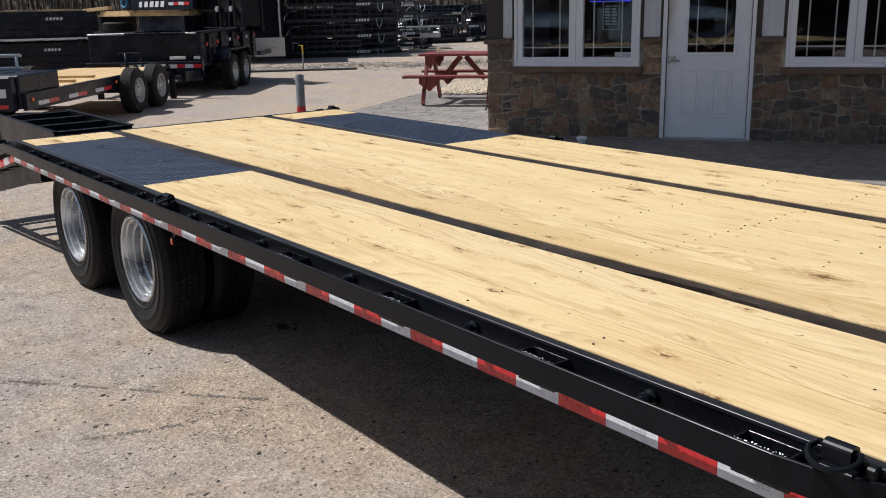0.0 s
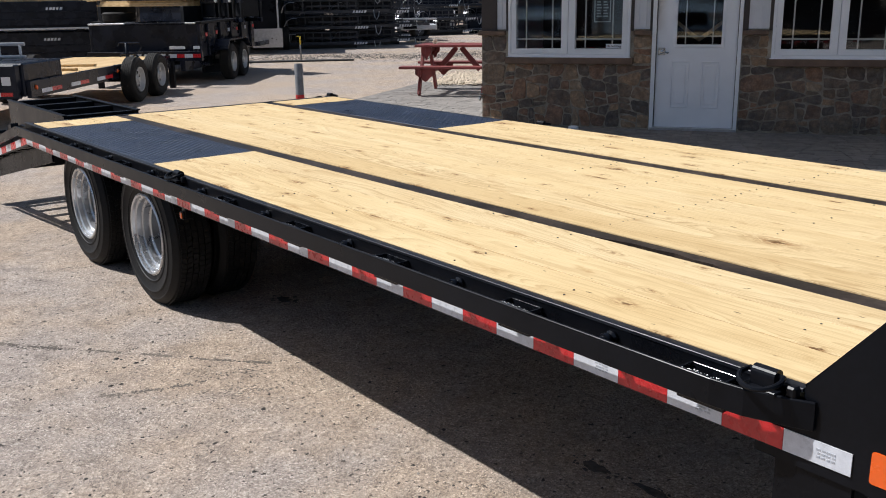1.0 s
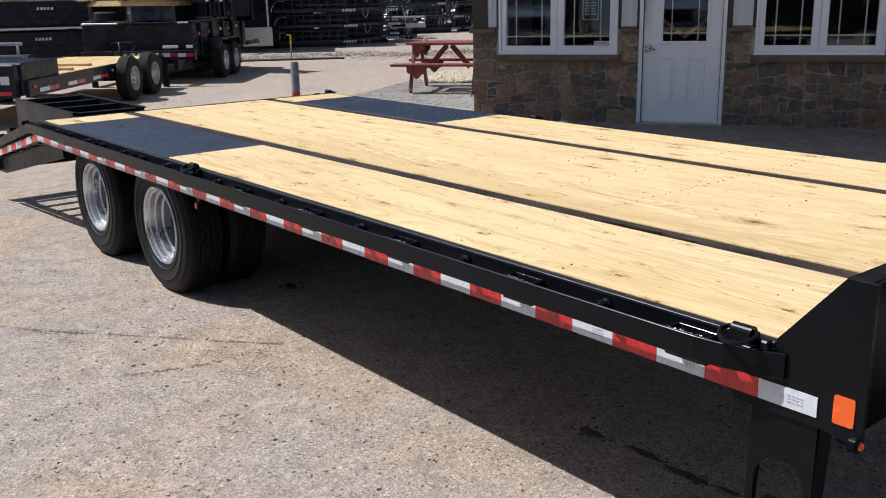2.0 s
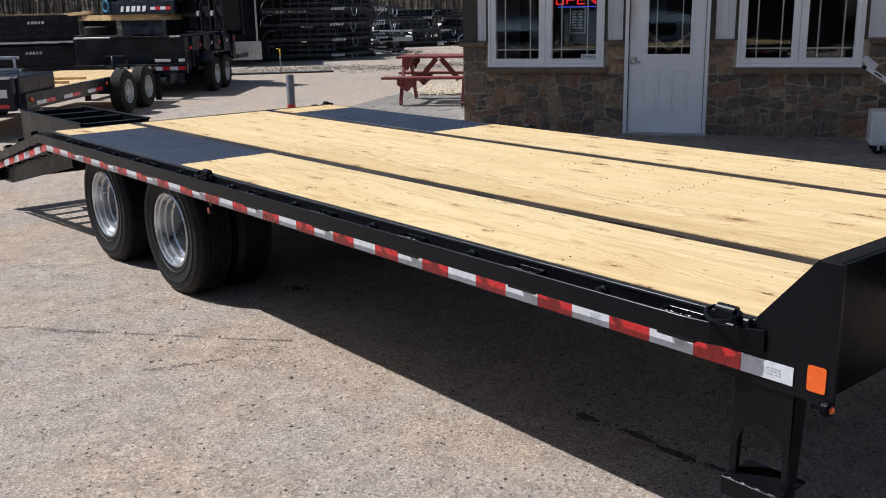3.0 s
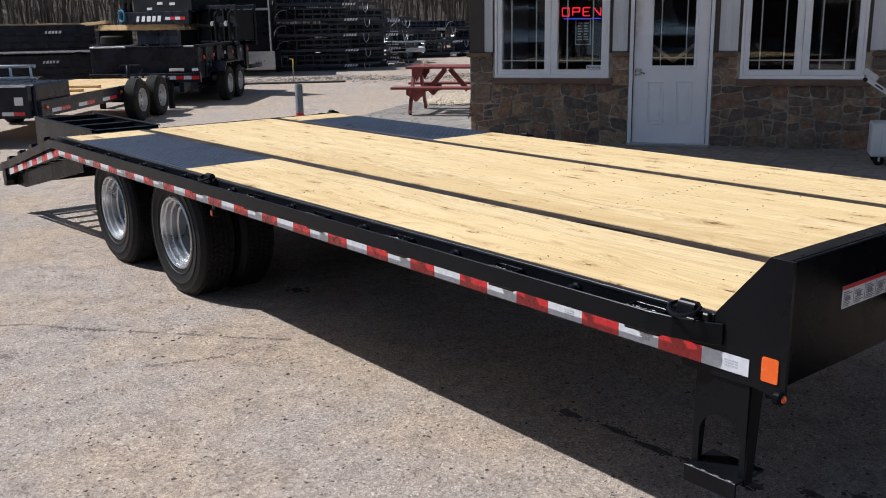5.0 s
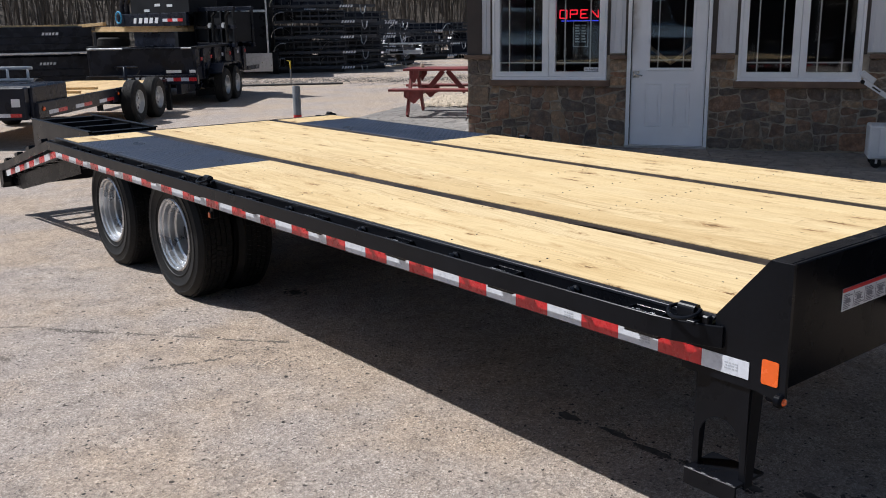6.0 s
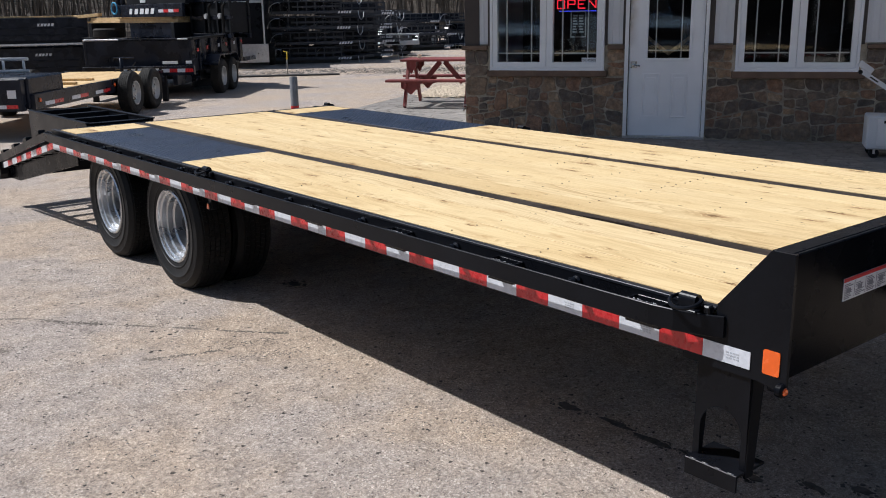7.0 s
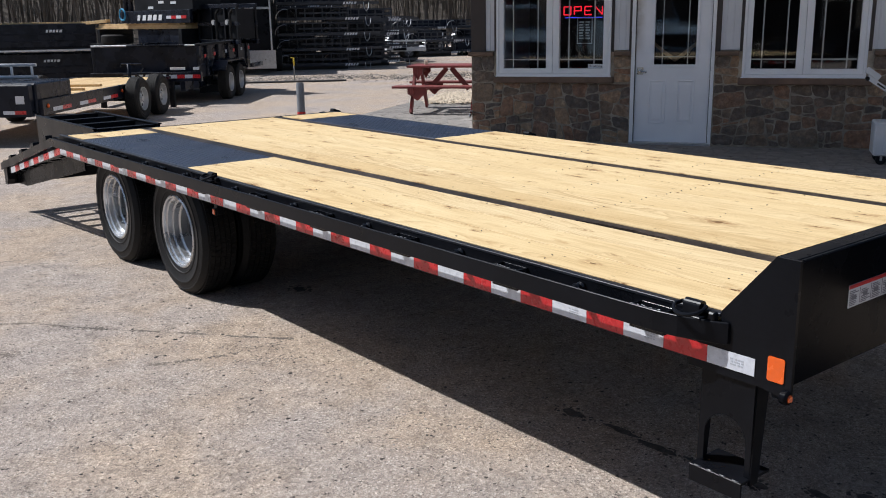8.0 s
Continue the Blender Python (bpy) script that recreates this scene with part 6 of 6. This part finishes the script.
def build_stacks():
    first = utility_trailer()
    right = -31.5
    spots = []
    for k in range(5):
        spots.append(Matrix.Translation((13.45 + 0.06 * (k % 2), 26.75, 0.12 + 0.50 * k)) @ pose(0, 0, 0, 0, 0, right))
    for k in range(4):
        spots.append(Matrix.Translation((15.6 + 0.1 * (k % 2), 27.3, 0.12 + 0.48 * k)) @ pose(0, 0, 0, 0, 0, right + 4))
    for k in range(5):
        spots.append(Matrix.Translation((12.6, 30.2, 0.12 + 0.50 * k)) @ pose(0, 0, 0, 0, 0, right - 8))
    for k in range(5):
        spots.append(Matrix.Translation((15.0, 31.6, 0.12 + 0.50 * k)) @ pose(0, 0, 0, 0, 0, right - 3))
    for k in range(4):
        spots.append(Matrix.Translation((17.9, 30.4, 0.12 + 0.50 * k)) @ pose(0, 0, 0, 0, 0, right + 6))
    rnd = random.Random(5)
    for c in range(9):
        base = Vector((22.0, 31.5, 0)) + Vector((0.84, -0.54, 0)) * (c % 4) * 2.9 + Vector((0.54, 0.84, 0)) * (c // 4) * 7
        for k in range(rnd.choice((1, 2, 2, 3))):
            spots.append(Matrix.Translation((base.x + rnd.uniform(-0.3, 0.3), base.y, 0.12 + 0.5 * k)) @ pose(0, 0, 0, 0, 0, right + rnd.uniform(-25, 25)))
    first.matrix_basis = spots[0]
    for m in spots[1:]:
        copy_thing(first, m)
    low = [m for m in spots if m.translation.z < 0.2]
    bm = bm_new()
    box(bm, 0.0, 2.3, 0.2, 0.34, 0.0, 0.12)
    box(bm, 0.0, 2.3, 1.5, 1.64, 0.0, 0.12)
    block = mesh_of("skid", bm, M_CHARCOAL)
    for m in low:
        b = new("skid", block)
        b.matrix_basis = Matrix.Translation((0, 0, -0.12)) @ m
        tagged(b, "pair of dark timber skids under stacked trailers", "skid", "timber skids")


build_stacks()


def build_work_truck():
    m = Matrix.Translation((18.7, 27.9, 0)) @ pose(0, 0, 0, 0, 0, -32)
    t = root("utility_cart", m, "small white metal yard trailer with low rails", "trailer")
    bm = bm_new()
    box(bm, 0.0, 1.5, 0, 1.2, 0.42, 0.60, 0.02)
    part("bed", bm, M_WHITE_METAL, t)
    bm = bm_new()
    box(bm, 0.0, 1.5, 0.0, 0.04, 0.78, 0.84, 0.01)
    part("top_rail", bm, M_WHITE_METAL, t)
    for k in range(5):
        bm = bm_new()
        box(bm, 0.02 + k * 0.355, 0.06 + k * 0.355, 0.0, 0.04, 0.60, 0.78)
        part("upright", bm, M_WHITE_METAL, t)
    bm = bm_new()
    box(bm, 0.25, 0.75, -0.006, 0.0, 0.46, 0.56)
    part("label_plate", bm, M_BLACK_DULL, t)
    for y, turn in ((-0.02, 90), (1.22, -90)):
        same_part("wheel", BG_TYRE, t, pose(0.9, y + (0.25 if turn > 0 else -0.25), 0.365, 0, 0, turn))


build_work_truck()


def build_yard_post():
    p = root("yard_stake", Matrix.Translation((11.0, 21.5, 0)), "slim grey stake with a yellow cap", "stake")
    bm = bm_new()
    tube(bm, [(0, 0, 0), (0, 0, 0.52)], 0.018, 10)
    part("shaft", bm, M_GALV, p)
    bm = bm_new()
    tube(bm, [(0, 0, 0.42), (0, 0, 0.63)], 0.021, 10)
    tube(bm, [(-0.09, 0.02, 0.64), (0.03, 0, 0.62)], 0.012, 8)
    part("cap", bm, M_YELLOW, p, "yellow cap")
    c = root("parking_log", Matrix.Translation((9.9, 21.6, 0)) @ pose(0, 0, 0, 0, 0, -32), "long dark timber lying along the lot edge", "timber")
    bm = bm_new()
    box(bm, -2.6, 2.4, -0.08, 0.08, 0, 0.05, 0.015)
    part("timber", bm, M_CHARCOAL, c)


build_yard_post()


def build_loose_gravel():
    rnd = random.Random(44)
    verts, faces = [], []
    along, across = Vector((0.842, -0.54, 0)), Vector((0.54, 0.842, 0))
    for k in range(5200):
        u = rnd.uniform(-3.0, 8.0)
        c = Vector((11.0, 22.0, 0)) + along * u + across * (rnd.gauss(0.6, 0.8) + 0.35 * math.sin(u * 1.3))
        speck(verts, faces, rnd, c.x, c.y, rnd.uniform(0.008, 0.035), 0.4)
    me = bpy.data.meshes.new("loose_gravel")
    me.from_pydata(verts, [], faces)
    me.materials.append(M_DARK_GRIT)
    tagged(new("loose_gravel", me), "dark loose gravel and dirt along the lot edge", "gravel", kind="stuff")


build_loose_gravel()


def car_hauler():
    """A small open car hauler with bright fenders, white rims and its ramp standing up."""
    t = root("car_hauler", Matrix(), "black open hauler with aluminium fenders and raised ramp", "trailer", "parked haulers")
    for y in (0.0, 1.85):
        bm = bm_new()
        box(bm, 0.0, 3.6, y - 0.03, y + 0.03, 0.46, 0.60, 0.005)
        part("side_rail", bm, M_NAVY, t)
        bm = bm_new()
        sgn = -1 if y < 1 else 1
        prism(bm, [(1.10, 0.50), (1.28, 0.80), (2.72, 0.80), (2.90, 0.50), (2.84, 0.50), (2.68, 0.77), (1.32, 0.77), (1.16, 0.50)], lambda u, v, w: (u, y + sgn * (0.04 + w), v), 0.24)
        part("fender", bm, M_ALU, t, "bright aluminium fender")
        for x in (1.60, 2.40):
            wh = same_part("wheel", BG_TYRE, t, pose(x, y + sgn * 0.27, 0.365, 20, 0, 90 if sgn < 0 else -90))
            same_part("rim", BG_RIM, wh, Matrix())
        bm = bm_new()
        box(bm, -0.06, -0.01, y - 0.06, y + 0.06, 0.46, 0.56, 0.006)
        part("tail_lamp", bm, M_STICKER_RED, t, "red tail lamp")
        bm = bm_new()
        beam(bm, (3.6, y, 0.50), (4.7, 0.925, 0.50), 0.06, 0.10)
        part("tongue", bm, M_NAVY, t)
    for k in range(9):
        bm = bm_new()
        box(bm, 0.05, 3.55, 0.04 + 0.2 * k, 0.225 + 0.2 * k, 0.56, 0.60)
        part("deck_board", bm, M_CHARCOAL, t)
    bm = bm_new()
    for k in range(6):
        box(bm, -0.10, -0.06, 0.10 + 0.32 * k, 0.14 + 0.32 * k, 0.50, 1.55)
    for z in (0.55, 1.0, 1.50):
        box(bm, -0.11, -0.055, 0.06, 1.80, z, z + 0.05)
    part("ramp", bm, M_STACK, t, "dark ramp gate standing upright")
    bm = bm_new()
    tube(bm, [(4.55, 0.925, 0.0), (4.55, 0.925, 0.95)], 0.035, 8)
    tube(bm, [(4.55, 0.80, 0.93), (4.55, 1.10, 0.93)], 0.015, 6)
    part("jack", bm, M_ALU, t, "bright tongue jack")
    bm = bm_new()
    word_bars(bm, lambda u, v, w: (0.4 + u, -0.034 - w, 0.50 + v), 0.5, 0.07, 5, 0.3)
    part("maker_mark", bm, M_STICKER, t, "pale slanted lettering bars")
    return t


def build_haulers():
    first = car_hauler()
    spots = [(23.2, 32.6, 20), (27.8, 29.6, -62), (30.5, 27.0, 28), (24.0, 38.6, -35), (31.2, 32.6, 62), (35.0, 29.5, -12), (33.0, 36.5, -40), (38.5, 33.5, 20), (28.6, 37.5, 8)]
    for k, (x, y, turn) in enumerate(spots):
        m = Matrix.Translation((x, y, 0)) @ pose(0, 0, 0, 0, 0, turn)
        if k == 0:
            first.matrix_basis = m
        else:
            copy_thing(first, m)


build_haulers()


# ---- woods round the lot ----
def litter_material():
    m, nt, b = material("leaf_litter")
    v = coords(nt)
    col = ramp(nt, noise_of(nt, v, 0.9, 8, 0.7), [(0.3, (0.04, 0.032, 0.026)), (0.55, (0.085, 0.068, 0.053)), (0.75, (0.125, 0.102, 0.08))])
    nt.links.new(col, b.inputs["Base Color"])
    b.inputs["Roughness"].default_value = 0.95
    bump(nt, b, noise_of(nt, v, 3, 6), 0.8, 0.2)
    return m


def build_woods():
    rnd = random.Random(31)
    # a litter-covered bank rises behind the trees
    bm = bm_new()
    rings = []
    n = 120
    for r, z in ((62, 0.0), (66, 0.4), (74, 1.5), (86, 5.0), (100, 10.0), (118, 15.0)):
        rings.append([bm.verts.new(((r + rnd.uniform(-1.5, 1.5)) * math.cos(2 * math.pi * k / n), (r + rnd.uniform(-1.5, 1.5)) * math.sin(2 * math.pi * k / n), z + (rnd.uniform(-0.5, 0.8) * z * 0.12))) for k in range(n)])
    for p, q in zip(rings, rings[1:]):
        for k in range(n):
            bm.faces.new((p[k], p[(k + 1) % n], q[(k + 1) % n], q[k])).smooth = True
    tagged(part("wooded_bank", bm, litter_material()), "brown leaf-covered bank rising behind the lot", "bank", kind="structure")
    bm = bm_new()

    def limb(a, way, length, r, depth):
        b = a + way * length
        tube(bm, [a, (a + b) / 2 + Vector((rnd.uniform(-1, 1), rnd.uniform(-1, 1), 0)) * length * 0.05, b], [r, r * 0.75, r * 0.45], 5, False)
        if depth:
            for k in range(3):
                w = (way + Vector((rnd.uniform(-1, 1), rnd.uniform(-1, 1), rnd.uniform(-0.1, 0.6))) * 0.8).normalized()
                limb(a + way * length * rnd.uniform(0.35, 0.95), w, length * rnd.uniform(0.35, 0.6), r * 0.42, depth - 1)

    for k in range(2500):
        a = rnd.uniform(0, 2 * math.pi) if k < 420 else math.radians(rnd.uniform(28, 85))
        r = rnd.uniform(58, 92)
        z = 0 if r < 66 else (r - 66) ** 1.5 * 0.05
        limb(Vector((r * math.cos(a), r * math.sin(a), z - 0.2)), Vector((rnd.uniform(-0.13, 0.13), rnd.uniform(-0.13, 0.13), 1)).normalized(), rnd.uniform(9, 15), rnd.uniform(0.02, 0.05) if k % 6 else rnd.uniform(0.07, 0.12), 2 if k % 2 == 0 else 1)
    tagged(part("woods", bm, M_BARK), "bare grey-brown trees standing close together", "trees", kind="stuff")


build_woods()


# ---- stones of the office wall and flags of the walk ----
def clip(poly, nx, ny, d):
    """The part of a convex outline where nx * x + ny * y <= d."""
    out = []
    for (xa, ya), (xb, yb) in zip(poly, poly[1:] + poly[:1]):
        fa, fb = nx * xa + ny * ya - d, nx * xb + ny * yb - d
        if fa <= 0:
            out.append((xa, ya))
        if fa * fb < 0:
            t = fa / (fa - fb)
            out.append((xa + (xb - xa) * t, ya + (yb - ya) * t))
    return out


def split_cells(rect, rnd, small, big, gap):
    """Splits a rectangle by slightly tilted cuts into uneven stones with staggered joints."""
    a, b, c, d = rect
    todo, out = [[(a, c), (b, c), (b, d), (a, d)]], []
    while todo:
        poly = todo.pop()
        xs, ys = [x for x, y in poly], [y for x, y in poly]
        w, h = max(xs) - min(xs), max(ys) - min(ys)
        if w < big * rnd.uniform(0.55, 1.3) and h < big * rnd.uniform(0.30, 0.85):
            inner = list(poly)
            for (xa, ya), (xb, yb) in zip(poly, poly[1:] + poly[:1]):
                length = math.hypot(xb - xa, yb - ya)
                if length > 1e-4:
                    nx, ny = (yb - ya) / length, (xa - xb) / length
                    inner = clip(inner, nx, ny, nx * xa + ny * ya - gap) if inner else inner
            if len(inner) >= 3 and max(x for x, y in inner) - min(x for x, y in inner) > small and max(y for x, y in inner) - min(y for x, y in inner) > small * 0.6:
                out.append(inner)
            continue
        f = rnd.uniform(0.30, 0.70)
        tilt = math.radians(rnd.uniform(-16, 16))
        if w > h * rnd.uniform(1.0, 1.5):
            nx, ny = math.cos(tilt), math.sin(tilt)
        else:
            nx, ny = math.sin(tilt), math.cos(tilt)
        px, py = min(xs) + w * f, min(ys) + h * f
        if abs(nx) > abs(ny):
            py = sum(ys) / len(ys)
        else:
            px = sum(xs) / len(xs)
        k = nx * px + ny * py
        for piece in (clip(poly, nx, ny, k), clip(poly, -nx, -ny, -k)):
            if len(piece) >= 3:
                todo.append(piece)
    return out


def lumpy(poly, rnd, thick, place, rough=False):
    """One rough stone on a convex outline: rounded corners, a sloping, uneven face."""
    pts = []
    for (xa, ya), (xb, yb) in zip(poly, poly[1:] + poly[:1]):
        long = math.hypot(xb - xa, yb - ya)
        for f in (0.13, 0.38, 0.62, 0.87) if rough else (0.11, 0.5, 0.89):
            w = 0.055 * min(0.22, long) if rough else 0.035 * long
            pts.append((xa + (xb - xa) * f + rnd.uniform(-w, w), ya + (yb - ya) * f + rnd.uniform(-w, w)))
    for turn in range(2 if rough else 0):      # wear the corners round
        pts = [((1 - f) * xa + f * xb, (1 - f) * ya + f * yb) for (xa, ya), (xb, yb) in zip(pts, pts[1:] + pts[:1]) for f in (0.25, 0.75)]
    cx, cy = sum(x for x, y in pts) / len(pts), sum(y for x, y in pts) / len(pts)
    t = thick * rnd.uniform(0.6, 1.25)
    tx, ty = rnd.uniform(-1, 1) * t * 0.8, rnd.uniform(-1, 1) * t * 0.8
    bm = bm_new()
    rings = []
    for f, z in ((1.0, -0.01), (1.0, 0.62), (0.955, 0.96), (0.6, 1.0)):
        rings.append([bm.verts.new(place(cx + (x - cx) * f, cy + (y - cy) * f, z * t + (tx * (x - cx) + ty * (y - cy) if z > 0.5 else 0) + (rnd.uniform(-0.10, 0.10) * t if z > 0.8 else 0))) for x, y in pts])
    n = len(pts)
    for p, q in zip(rings, rings[1:]):
        for k in range(n):
            bm.faces.new((p[k], p[(k + 1) % n], q[(k + 1) % n], q[k]))
    bm.faces.new(rings[-1])
    return bm


def build_stonework():
    rnd = random.Random(17)
    for rect in ((-2.17, -0.05, 0.02, 0.785), (-2.17, -1.85, 0.785, 1.13), (-0.27, -0.05, 0.785, 1.13), (0.978, 3.4, 0.02, 0.78), (0.978, 1.265, 0.78, 1.13), (2.77, 3.4, 0.78, 1.13)):
        for poly in split_cells(rect, rnd, 0.04, 0.38, 0.0075):
            part("stone", lumpy(poly, rnd, 0.017, lambda u, v, w: (u, -w, v), True), M_STONE, OFFICE_ROOT)
    bm = bm_new()
    for poly in split_cells((3.4, 6.0, 0.02, 1.13), rnd, 0.04, 0.32, 0.0095):
        prism(bm, poly, lambda u, v, w: (u, -w, v), 0.03)
    tagged(part("stone", bm, M_STONE, OFFICE_ROOT, "stones far along the wall"), kind="stuff")
    for rect in ((-5.1, 6.0, 0.03, 2.6), (-5.1, -2.2, -5.6, 0.03)):
        for poly in split_cells(rect, rnd, 0.07, 0.40, 0.0045):
            part("flagstone", lumpy(poly, rnd, 0.020, lambda u, v, w: (u, -v, 0.004 + w * 0.45)), M_PAVER, WALK)


build_stonework()
